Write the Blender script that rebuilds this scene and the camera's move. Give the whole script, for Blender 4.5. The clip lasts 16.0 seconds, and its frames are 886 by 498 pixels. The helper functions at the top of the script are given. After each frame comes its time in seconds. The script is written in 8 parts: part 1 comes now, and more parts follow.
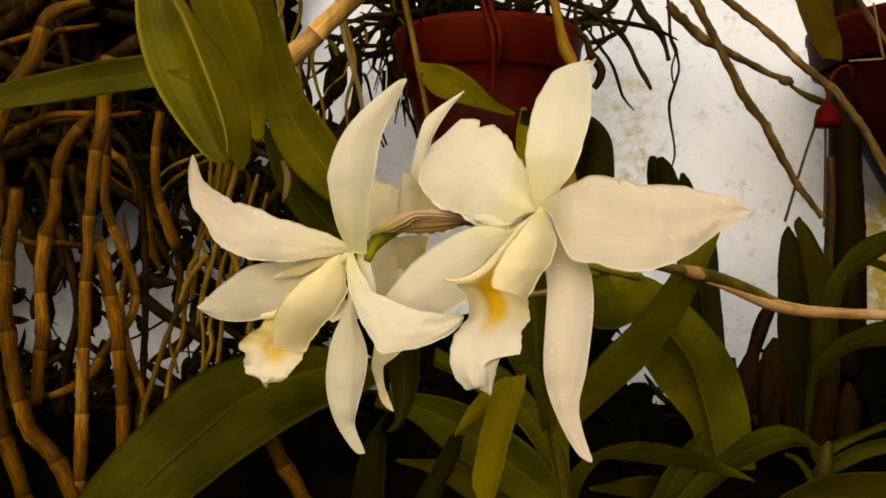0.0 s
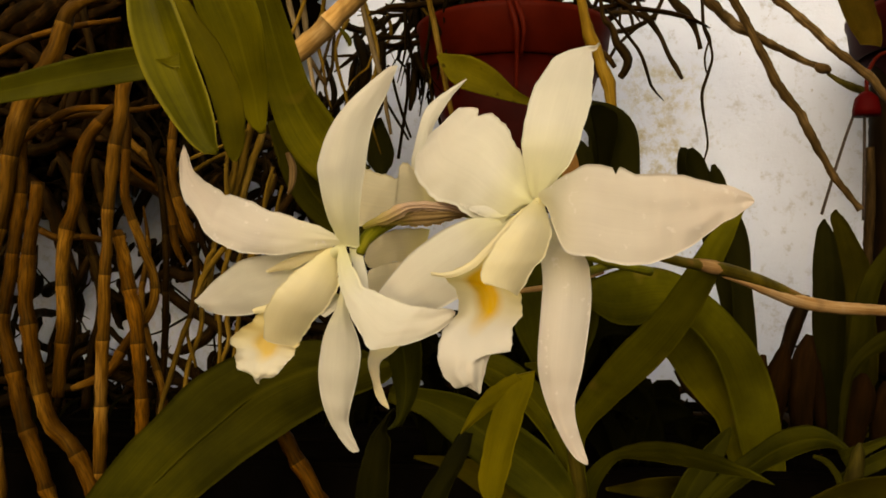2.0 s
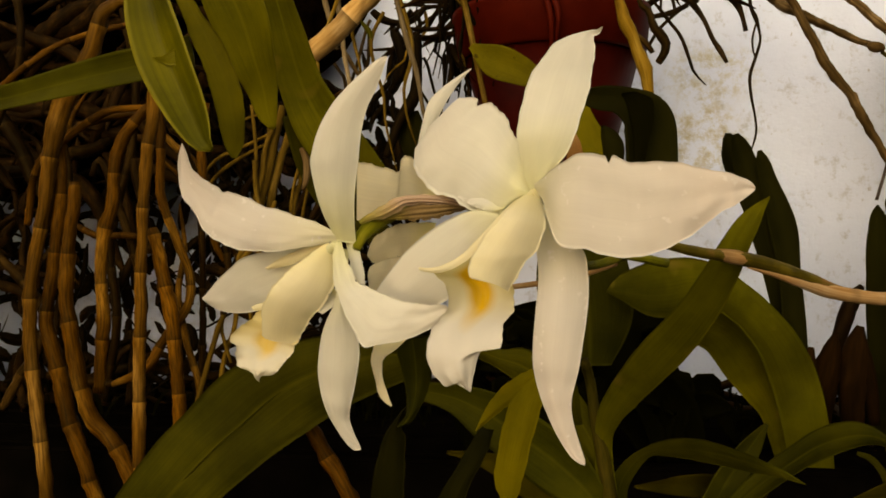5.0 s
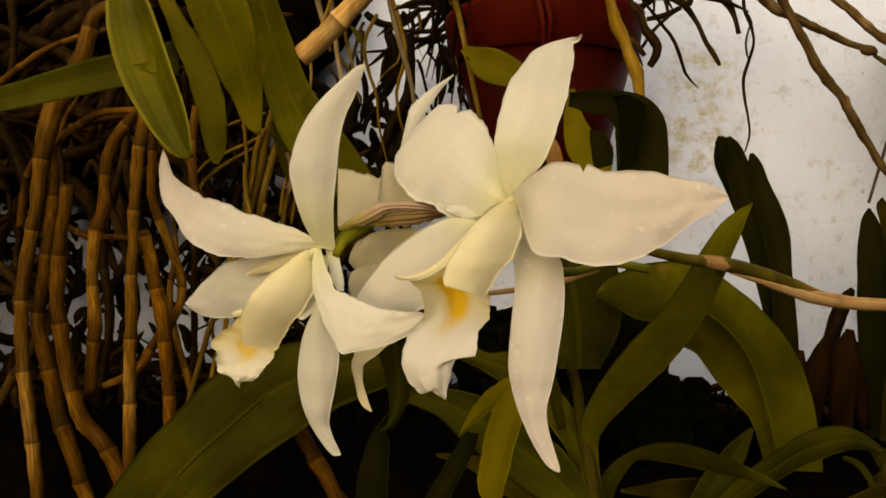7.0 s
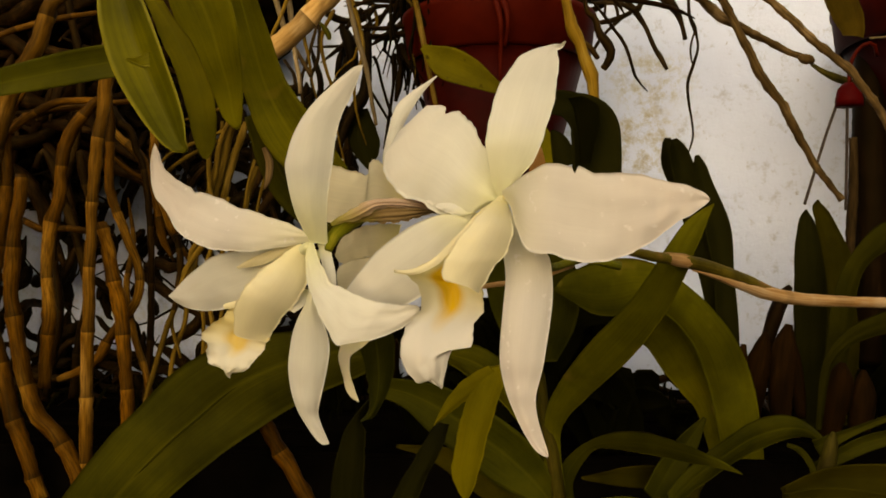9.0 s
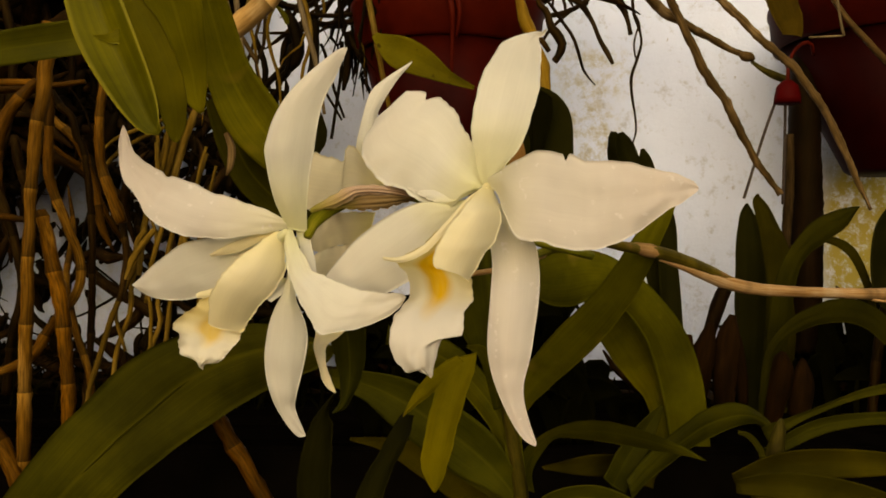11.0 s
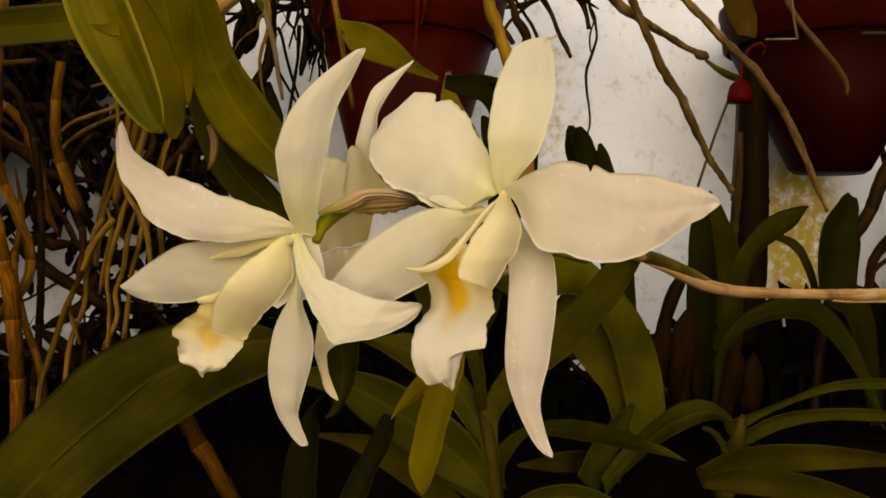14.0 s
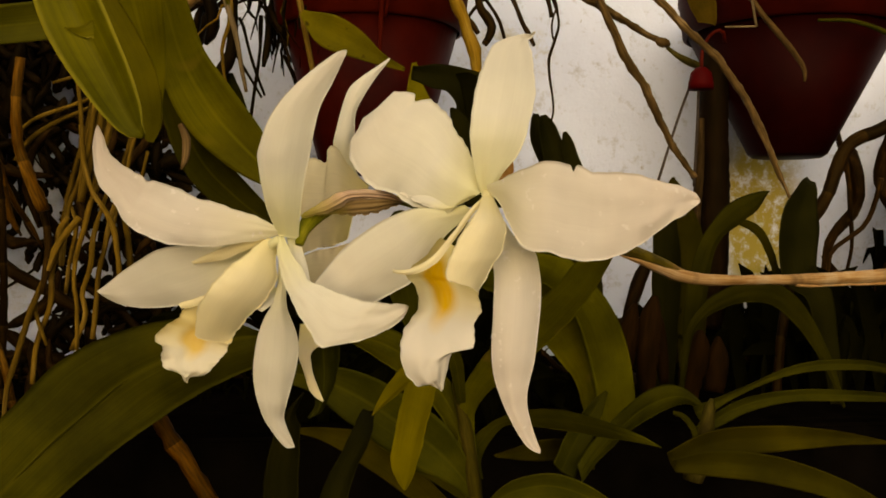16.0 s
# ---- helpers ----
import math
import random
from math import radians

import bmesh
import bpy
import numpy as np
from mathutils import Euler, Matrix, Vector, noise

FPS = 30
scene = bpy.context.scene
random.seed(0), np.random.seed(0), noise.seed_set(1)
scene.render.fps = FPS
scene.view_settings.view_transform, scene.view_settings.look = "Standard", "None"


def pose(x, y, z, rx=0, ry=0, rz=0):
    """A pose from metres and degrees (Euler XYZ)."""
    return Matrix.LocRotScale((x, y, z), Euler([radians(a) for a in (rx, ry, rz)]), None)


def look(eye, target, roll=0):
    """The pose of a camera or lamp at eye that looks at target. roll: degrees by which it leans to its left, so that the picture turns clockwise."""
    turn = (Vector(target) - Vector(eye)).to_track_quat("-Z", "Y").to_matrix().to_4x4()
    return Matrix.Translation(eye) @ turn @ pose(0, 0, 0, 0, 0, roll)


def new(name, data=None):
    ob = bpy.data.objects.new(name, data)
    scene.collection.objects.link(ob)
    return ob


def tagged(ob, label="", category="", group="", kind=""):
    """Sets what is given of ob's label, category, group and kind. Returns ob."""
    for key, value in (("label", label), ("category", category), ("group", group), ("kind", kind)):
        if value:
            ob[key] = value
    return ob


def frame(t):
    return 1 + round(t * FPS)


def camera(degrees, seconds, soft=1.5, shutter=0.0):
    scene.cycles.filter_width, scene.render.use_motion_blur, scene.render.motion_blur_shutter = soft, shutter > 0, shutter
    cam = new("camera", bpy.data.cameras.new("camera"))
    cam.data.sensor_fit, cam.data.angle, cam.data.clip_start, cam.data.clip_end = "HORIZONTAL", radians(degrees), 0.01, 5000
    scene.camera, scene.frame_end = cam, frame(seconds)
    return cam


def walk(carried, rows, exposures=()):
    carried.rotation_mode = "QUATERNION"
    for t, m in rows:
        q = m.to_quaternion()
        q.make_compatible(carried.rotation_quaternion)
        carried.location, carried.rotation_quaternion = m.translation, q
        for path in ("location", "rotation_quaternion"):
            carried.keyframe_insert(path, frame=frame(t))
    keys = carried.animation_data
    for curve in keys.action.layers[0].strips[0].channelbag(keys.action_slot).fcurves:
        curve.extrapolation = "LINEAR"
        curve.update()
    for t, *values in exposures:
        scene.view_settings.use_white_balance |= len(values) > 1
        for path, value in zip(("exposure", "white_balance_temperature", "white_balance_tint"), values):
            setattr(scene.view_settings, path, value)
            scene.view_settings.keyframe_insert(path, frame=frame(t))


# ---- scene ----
cam = camera(54.4, 16.0, soft=1.7)
PATH = [
    (0, (0.049, 0.036, 1.347), (-0.011, 2.034, 1.417), 0.5),
    (0.5, (0.059, 0.042, 1.346), (-0.036, 2.038, 1.417), 0.5),
    (1, (0.062, 0.042, 1.348), (-0.073, 2.036, 1.421), 0.4),
    (1.5, (0.065, 0.044, 1.347), (-0.075, 2.038, 1.413), 0.6),
    (2, (0.068, 0.049, 1.347), (-0.091, 2.042, 1.403), 0.6),
    (2.5, (0.077, 0.048, 1.35), (-0.101, 2.039, 1.407), 0.6),
    (3, (0.084, 0.052, 1.349), (-0.116, 2.042, 1.394), 0.8),
    (3.5, (0.092, 0.058, 1.349), (-0.143, 2.044, 1.393), 0.5),
    (4, (0.094, 0.06, 1.349), (-0.185, 2.04, 1.385), 0.4),
    (4.2, (0.092, 0.06, 1.348), (-0.188, 2.04, 1.388), 0.1),
    (6.3, (0.098, 0.06, 1.348), (-0.234, 2.033, 1.38), 0.1),
    (6.5, (0.099, 0.06, 1.35), (-0.227, 2.033, 1.383), 0.0),
    (7, (0.102, 0.06, 1.351), (-0.205, 2.036, 1.387), 0.0),
    (7.5, (0.1, 0.052, 1.353), (-0.194, 2.03, 1.386), 0.2),
    (8, (0.095, 0.048, 1.351), (-0.171, 2.03, 1.379), 0.2),
    (8.5, (0.085, 0.046, 1.352), (-0.122, 2.035, 1.385), 0.4),
    (9, (0.081, 0.044, 1.351), (-0.072, 2.038, 1.376), 0.5),
    (9.5, (0.078, 0.044, 1.35), (-0.047, 2.04, 1.378), 0.6),
    (10, (0.069, 0.048, 1.349), (0.018, 2.047, 1.361), 0.5),
    (10.2, (0.067, 0.046, 1.348), (0.029, 2.046, 1.369), 0.4),
    (12.3, (0.047, 0.053, 1.353), (0.16, 2.05, 1.345), 1.4),
    (12.5, (0.046, 0.053, 1.354), (0.169, 2.049, 1.347), 1.3),
    (13, (0.036, 0.054, 1.355), (0.175, 2.049, 1.343), 1.5),
    (13.5, (0.03, 0.046, 1.356), (0.195, 2.039, 1.34), 1.3),
    (14, (0.024, 0.056, 1.358), (0.215, 2.047, 1.33), 1.6),
    (14.5, (0.018, 0.057, 1.359), (0.236, 2.045, 1.317), 1.2),
    (15, (0.012, 0.058, 1.362), (0.28, 2.039, 1.317), 1.0),
    (15.5, (0.011, 0.059, 1.362), (0.299, 2.037, 1.307), 0.8),
    (16, (0.014, 0.056, 1.364), (0.301, 2.034, 1.301), 0.6),
]
walk(cam, [(t, look(eye, target, roll)) for t, eye, target, roll in PATH], [(0, 0.38, 7160, 9.7), (0.4, 0.22, 7200, 9.7), (1, 0.22, 7250, 9.9), (3, 0.21, 7300, 10.2), (7, 0.18, 7330, 10), (12, 0.17, 7430, 10.2), (16, 0.15, 7680, 10.8)])

# ---- world and light ----
world = bpy.data.worlds.new("sky")
scene.world = world
world.use_nodes = True
wn = world.node_tree
sky = wn.nodes.new("ShaderNodeTexSky")
sky.sky_type, sky.sun_disc = "NISHITA", False
sky.sun_elevation, sky.sun_rotation = radians(14), radians(199)
sky.dust_density, sky.ozone_density = 2.5, 0.8
wn.links.new(sky.outputs[0], wn.nodes["Background"].inputs[0])
wn.nodes["Background"].inputs[1].default_value = 0.075

sun = new("sun", bpy.data.lights.new("sun", "SUN"))
sun.data.energy, sun.data.angle, sun.data.color = 4.9, radians(115), (1.0, 0.88, 0.70)
sun.matrix_world = look((-0.75, -2.0, 2.00), (0.1, 0.5, 1.35))


# ---- materials ----
def material(name, rough=0.5, spec=0.5, metal=0.0, tint=(1, 1, 1)):
    m = bpy.data.materials.new(name)
    m.use_nodes = True
    b = m.node_tree.nodes["Principled BSDF"]
    b.inputs["Roughness"].default_value = rough
    b.inputs["Specular IOR Level"].default_value = spec
    b.inputs["Metallic"].default_value = metal
    b.inputs["Specular Tint"].default_value = (*tint, 1)
    return m, m.node_tree, b


def node(tree, kind, **values):
    n = tree.nodes.new(kind)
    for key, value in values.items():
        n.inputs[key.replace("_", " ")].default_value = value
    return n


def ramp(tree, source, stops):
    r = tree.nodes.new("ShaderNodeValToRGB")
    while len(r.color_ramp.elements) < len(stops):
        r.color_ramp.elements.new(0.5)
    for e, (at, c) in zip(r.color_ramp.elements, stops):
        e.position, e.color = at, (*c, 1)
    tree.links.new(source, r.inputs[0])
    return r.outputs[0]


def mix(tree, how, amount, a, b):
    n = tree.nodes.new("ShaderNodeMix")
    n.data_type, n.blend_type = "RGBA", how
    for slot, value in ((n.inputs[0], amount), (n.inputs[6], a), (n.inputs[7], b)):
        if isinstance(value, bpy.types.NodeSocket):
            tree.links.new(value, slot)
        else:
            slot.default_value = value if isinstance(value, float) else (*value, 1)
    return n.outputs[2]


def coords(tree, which, scale):
    c = tree.nodes.new("ShaderNodeTexCoord")
    m = tree.nodes.new("ShaderNodeMapping")
    m.inputs["Scale"].default_value = scale
    tree.links.new(c.outputs[which], m.inputs[0])
    return m.outputs[0]


def noise_at(tree, vector, scale, detail=4.0, rough=0.6):
    n = node(tree, "ShaderNodeTexNoise", Scale=scale, Detail=detail, Roughness=rough)
    tree.links.new(vector, n.inputs["Vector"])
    return n.outputs[0]


def bumped(tree, bsdf, height, strength, distance):
    b = node(tree, "ShaderNodeBump", Strength=strength, Distance=distance)
    tree.links.new(height, b.inputs["Height"])
    tree.links.new(b.outputs[0], bsdf.inputs["Normal"])


def tissue(name, low, high, base=None, rough=0.45, veins=0.25, through_light=0.25, spec=0.4, edge=None, blotch=None, relief=0.25, glow=(1, 1, 1), sweep=0.4, gloss=(1.0, 0.9, 0.15), tip=None, fleck=95.0, grain=26.0, rib=None, vary=0.0):
    """Leaf or petal tissue: fine veins along the blade, soft mottling, a tinted base, light through it."""
    m, t, b = material(name, rough, spec, 0.0, gloss)
    uv = coords(t, "UV", (1.2 * grain / 26.0 if grain < 26.0 else 1.2, grain, 1.0))
    fine = noise_at(t, uv, 2.2, 3.0)
    soft = noise_at(t, coords(t, "Object", (1, 1, 1)), 26.0, 5.0)
    broad = noise_at(t, coords(t, "Object", (1, 1, 1)), 9.0, 2.0)
    colour = ramp(t, soft, ((0.32, low), (0.72, high)))
    colour = mix(t, "MULTIPLY", 1.0, colour, ramp(t, broad, ((0.35, (1 - sweep,) * 3), (0.65, (1, 1, 1)))))
    dark = ramp(t, fine, ((0.3, (1 - veins,) * 3), (0.65, (1, 1, 1))))
    colour = mix(t, "MULTIPLY", 1.0, colour, dark)
    split = t.nodes.new("ShaderNodeSeparateXYZ")
    c = t.nodes.new("ShaderNodeTexCoord")
    t.links.new(c.outputs["UV"], split.inputs[0])
    if base:
        colour = mix(t, "MIX", ramp(t, split.outputs[0], ((0.0, (0.9,) * 3), (0.38, (0.0,) * 3))), colour, base)
    if tip:
        colour = mix(t, "MIX", ramp(t, split.outputs[0], ((0.5, (0.0,) * 3), (1.0, (0.6,) * 3))), colour, tip)
    if edge:
        colour = mix(t, "MIX", ramp(t, split.outputs[1], ((0.0, (0.8,) * 3), (0.09, (0.0,) * 3), (0.91, (0.0,) * 3), (1.0, (0.8,) * 3))), colour, edge)
    if rib:
        colour = mix(t, "MIX", ramp(t, split.outputs[1], ((0.455, (0.0,) * 3), (0.49, (0.35,) * 3), (0.51, (0.35,) * 3), (0.545, (0.0,) * 3))), colour, rib)
    if vary:
        info = t.nodes.new("ShaderNodeObjectInfo")
        colour = mix(t, "MULTIPLY", 1.0, colour, ramp(t, info.outputs["Random"], ((0.0, (1 - vary, 1 - vary * 0.8, 1.0)), (1.0, (1 + vary, 1 + vary * 0.8, 1.0)))))
    if blotch:
        spots = noise_at(t, coords(t, "Object", (1, 1, 1)), fleck, 2.0)
        colour = mix(t, "MIX", ramp(t, spots, ((0.64, (0, 0, 0)), (0.72, (0.75,) * 3))), colour, blotch)
    t.links.new(colour, b.inputs["Base Color"])
    bumped(t, b, fine, relief, 0.0008)
    if through_light:
        tr = t.nodes.new("ShaderNodeBsdfTranslucent")
        t.links.new(mix(t, "MULTIPLY", 1.0, colour, glow), tr.inputs[0])
        add = t.nodes.new("ShaderNodeMixShader")
        add.inputs[0].default_value = through_light
        t.links.new(b.outputs[0], add.inputs[1])
        t.links.new(tr.outputs[0], add.inputs[2])
        t.links.new(add.outputs[0], t.nodes["Material Output"].inputs[0])
    return m


def bark(name, low, high, pale, scale=60.0, rough=0.7, rings=None, grain=(1.2, 8.0, 1.0)):
    """Cane, root or twig skin: fibres along its length, papery dry sheaths on some joints, dark patches and pale rings."""
    m, t, b = material(name, rough, 0.08, 0.0, (1.0, 0.7, 0.25))
    streak = noise_at(t, coords(t, "UV", grain), 3.0, 4.0)
    patch = noise_at(t, coords(t, "Object", (1, 1, 0.35)), scale, 3.0, 0.55)
    colour = ramp(t, streak, ((0.3, low), (0.7, high)))
    husk = mix(t, "MULTIPLY", 1.0, ramp(t, patch, ((0.55, (0, 0, 0)), (0.66, (0.8,) * 3))), ramp(t, streak, ((0.4, (0.25,) * 3), (0.6, (1, 1, 1)))))
    colour = mix(t, "MIX", husk, colour, pale)
    colour = mix(t, "MULTIPLY", 1.0, colour, ramp(t, patch, ((0.33, (0.4,) * 3), (0.5, (1, 1, 1)))))
    if rings:
        c = t.nodes.new("ShaderNodeTexCoord")
        split = t.nodes.new("ShaderNodeSeparateXYZ")
        t.links.new(c.outputs["UV"], split.inputs[0])
        f = t.nodes.new("ShaderNodeMath")
        f.operation = "FRACT"
        t.links.new(split.outputs[0], f.inputs[0])
        colour = mix(t, "MULTIPLY", 1.0, colour, ramp(t, f.outputs[0], ((0.0, (1.25,) * 3), (0.45, (1.0,) * 3), (0.90, (0.6,) * 3), (1.0, (0.35,) * 3))))
        band = ramp(t, f.outputs[0], ((0.0, (0.6,) * 3), (0.04, (0.3,) * 3), (0.08, (0, 0, 0))))
        band = mix(t, "MULTIPLY", 1.0, band, ramp(t, streak, ((0.35, (0.2,) * 3), (0.6, (1, 1, 1)))))
        colour = mix(t, "MIX", band, colour, rings)
    info = t.nodes.new("ShaderNodeObjectInfo")
    colour = mix(t, "MULTIPLY", 1.0, colour, ramp(t, info.outputs["Random"], ((0.0, (0.5, 0.48, 0.45)), (1.0, (1.15, 1.1, 1.05)))))
    t.links.new(colour, b.inputs["Base Color"])
    bumped(t, b, streak, 0.35, 0.0012)
    return m


PETAL = tissue("petal", (0.71, 0.70, 0.612), (0.775, 0.768, 0.687), (0.74, 0.73, 0.42), 0.6, 0.05, 0.45, 0.08, relief=0.14, glow=(1.0, 0.98, 0.87), sweep=0.05, tip=(0.755, 0.715, 0.645), grain=9.0)
PETAL_FLECKED = tissue("petal_flecked", (0.69, 0.657, 0.595), (0.735, 0.706, 0.645), (0.745, 0.72, 0.50), 0.6, 0.04, 0.45, 0.08, None, (0.82, 0.785, 0.75), relief=0.14, glow=(1.0, 0.97, 0.90), sweep=0.03, tip=(0.70, 0.62, 0.555), fleck=230.0, grain=9.0)
# Rear petals paled in the colour to make up for light blocked in front.
PETAL_REAR = tissue("petal_rear", (0.88, 0.81, 0.60), (0.92, 0.86, 0.66), (0.88, 0.82, 0.42), 0.6, 0.07, 0.55, 0.08, relief=0.06, glow=(1.0, 0.98, 0.86), sweep=0.05, grain=9.0)
BRACT = tissue("papery_bract", (0.60, 0.38, 0.22), (0.82, 0.60, 0.42), (0.40, 0.36, 0.05), 0.65, 0.62, 0.35, 0.1, relief=0.5, sweep=0.1, grain=3.2)
BRACT_DARK = tissue("brown_bract", (0.13, 0.075, 0.02), (0.42, 0.28, 0.12), (0.25, 0.22, 0.02), 0.65, 0.75, 0.3, 0.1, relief=0.5, sweep=0.1, grain=3.0)
# Leaf green darkened for leaves low in the gloom: shade put into colour.
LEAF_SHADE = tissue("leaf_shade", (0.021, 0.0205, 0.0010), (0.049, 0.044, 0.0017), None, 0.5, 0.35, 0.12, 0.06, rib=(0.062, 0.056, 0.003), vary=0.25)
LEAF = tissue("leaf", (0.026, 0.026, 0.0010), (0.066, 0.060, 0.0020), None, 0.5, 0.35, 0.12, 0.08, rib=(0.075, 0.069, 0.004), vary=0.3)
# Broad dark streaks put the shading of the folded leaf into its colour.
LEAF_BRIGHT = tissue("leaf_bright", (0.050, 0.053, 0.0010), (0.180, 0.158, 0.0028), None, 0.38, 0.5, 0.22, 0.16, (0.22, 0.19, 0.015), sweep=0.55, grain=5.0)
LEAF_YELLOW = tissue("leaf_yellow", (0.12, 0.10, 0.0025), (0.21, 0.168, 0.004), None, 0.55, 0.25, 0.22, 0.08)
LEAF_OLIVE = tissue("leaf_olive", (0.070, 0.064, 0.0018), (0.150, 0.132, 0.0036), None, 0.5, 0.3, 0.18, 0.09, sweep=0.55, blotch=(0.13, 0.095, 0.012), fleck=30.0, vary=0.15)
# Paler copy of the olive leaf: its lit look is put into the colour.
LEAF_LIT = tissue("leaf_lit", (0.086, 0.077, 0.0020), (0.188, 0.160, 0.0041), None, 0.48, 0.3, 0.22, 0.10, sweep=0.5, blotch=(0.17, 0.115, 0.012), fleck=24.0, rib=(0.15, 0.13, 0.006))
LEAF_SPOTTED = tissue("leaf_spotted", (0.095, 0.078, 0.002), (0.16, 0.125, 0.003), None, 0.5, 0.25, 0.2, 0.1, None, (0.015, 0.008, 0.001), fleck=110.0)
# Three ever darker copies of the leaf green, shade put into the colour.
LEAF_SHADE_DEEP = tissue("leaf_shade_deep", (0.020, 0.016, 0.0006), (0.044, 0.035, 0.0011), None, 0.6, 0.3, 0.1, 0.05, vary=0.2)
LEAF_SHADE_MURKY = tissue("leaf_shade_murky", (0.013, 0.012, 0.0006), (0.026, 0.023, 0.0009), None, 0.6, 0.3, 0.08, 0.04)
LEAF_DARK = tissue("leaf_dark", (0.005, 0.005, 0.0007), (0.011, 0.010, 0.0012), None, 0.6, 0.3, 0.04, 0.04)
LEAF_BROWN = tissue("leaf_brown", (0.040, 0.024, 0.0016), (0.090, 0.053, 0.0045), None, 0.6, 0.35, 0.1, 0.05)
STEM = bark("stem", (0.028, 0.025, 0.002), (0.060, 0.048, 0.004), (0.075, 0.055, 0.008), 60.0, 0.55)
# Near-black leaf green: the gloom on the bench is put into the colour.
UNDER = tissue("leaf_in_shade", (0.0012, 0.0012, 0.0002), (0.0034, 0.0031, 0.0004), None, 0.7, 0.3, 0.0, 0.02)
LEAF_DRY = tissue("leaf_dry", (0.30, 0.13, 0.03), (0.50, 0.27, 0.09), None, 0.7, 0.4, 0.2, 0.1, sweep=0.1)
# Darker copy of the cane skin for stems set back, shade put in colour.
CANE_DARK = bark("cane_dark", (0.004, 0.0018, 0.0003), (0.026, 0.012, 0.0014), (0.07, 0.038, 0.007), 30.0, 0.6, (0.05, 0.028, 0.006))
CANE = bark("cane", (0.026, 0.0102, 0.0006), (0.160, 0.066, 0.003), (0.37, 0.19, 0.023), 22.0, 0.5, (0.17, 0.083, 0.010))
CANE_PAPERY = bark("cane_papery", (0.036, 0.0145, 0.0012), (0.165, 0.078, 0.007), (0.36, 0.20, 0.04), 26.0, 0.5, (0.25, 0.135, 0.02), (0.8, 7.0, 1.0))
CANE_PALE = bark("cane_pale", (0.25, 0.14, 0.038), (0.46, 0.29, 0.10), (0.56, 0.40, 0.19), 40.0, 0.6, (0.5, 0.34, 0.15), (0.8, 6.0, 1.0))
CANE_YELLOW = bark("cane_yellow", (0.19, 0.105, 0.008), (0.36, 0.22, 0.02), (0.38, 0.25, 0.04), 40.0, 0.5)
ROOT = bark("root", (0.065, 0.039, 0.004), (0.20, 0.122, 0.014), (0.29, 0.19, 0.04), 60.0)
# Two darker root skins: the gloom of the tangle is put into them.
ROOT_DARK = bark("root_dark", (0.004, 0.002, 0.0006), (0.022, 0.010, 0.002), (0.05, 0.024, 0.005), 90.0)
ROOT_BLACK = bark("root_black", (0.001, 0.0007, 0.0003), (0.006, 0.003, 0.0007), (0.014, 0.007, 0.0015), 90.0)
TWIG = bark("twig", (0.028, 0.016, 0.0045), (0.105, 0.064, 0.022), (0.20, 0.135, 0.06), 45.0, 0.6, None, (0.5, 4.0, 1.0))
TWIG_DARK = bark("dark_twig", (0.010, 0.006, 0.002), (0.035, 0.021, 0.008), (0.06, 0.038, 0.015), 90.0)
STEM_GREEN = bark("thin_green_stem", (0.026, 0.023, 0.003), (0.070, 0.058, 0.008), (0.10, 0.08, 0.02), 60.0, 0.5)
BULB_WARM = bark("warm_bulb", (0.0025, 0.0010, 0.0002), (0.012, 0.0042, 0.0005), (0.020, 0.008, 0.001), 40.0, 0.9)
ROOT_PALE = bark("pale_root", (0.13, 0.092, 0.04), (0.27, 0.205, 0.11), (0.38, 0.31, 0.19), 60.0)
GREEN_STALK = bark("green_stalk", (0.085, 0.095, 0.004), (0.17, 0.17, 0.010), (0.22, 0.20, 0.02), 40.0, 0.5)
STALK = bark("stalk", (0.09, 0.08, 0.006), (0.19, 0.14, 0.015), (0.36, 0.19, 0.06), 40.0, 0.55)
STAKE = bark("old_stem", (0.003, 0.0012, 0.0004), (0.010, 0.004, 0.001), (0.016, 0.007, 0.002), 60.0)
BULB = bark("bulb", (0.003, 0.0012, 0.0003), (0.010, 0.0038, 0.0007), (0.016, 0.007, 0.0014), 60.0, 0.9)
SHEATH = bark("sheath", (0.42, 0.20, 0.045), (0.84, 0.57, 0.28), (0.86, 0.66, 0.40), 25.0, 0.6, grain=(0.5, 5.0, 1.0))


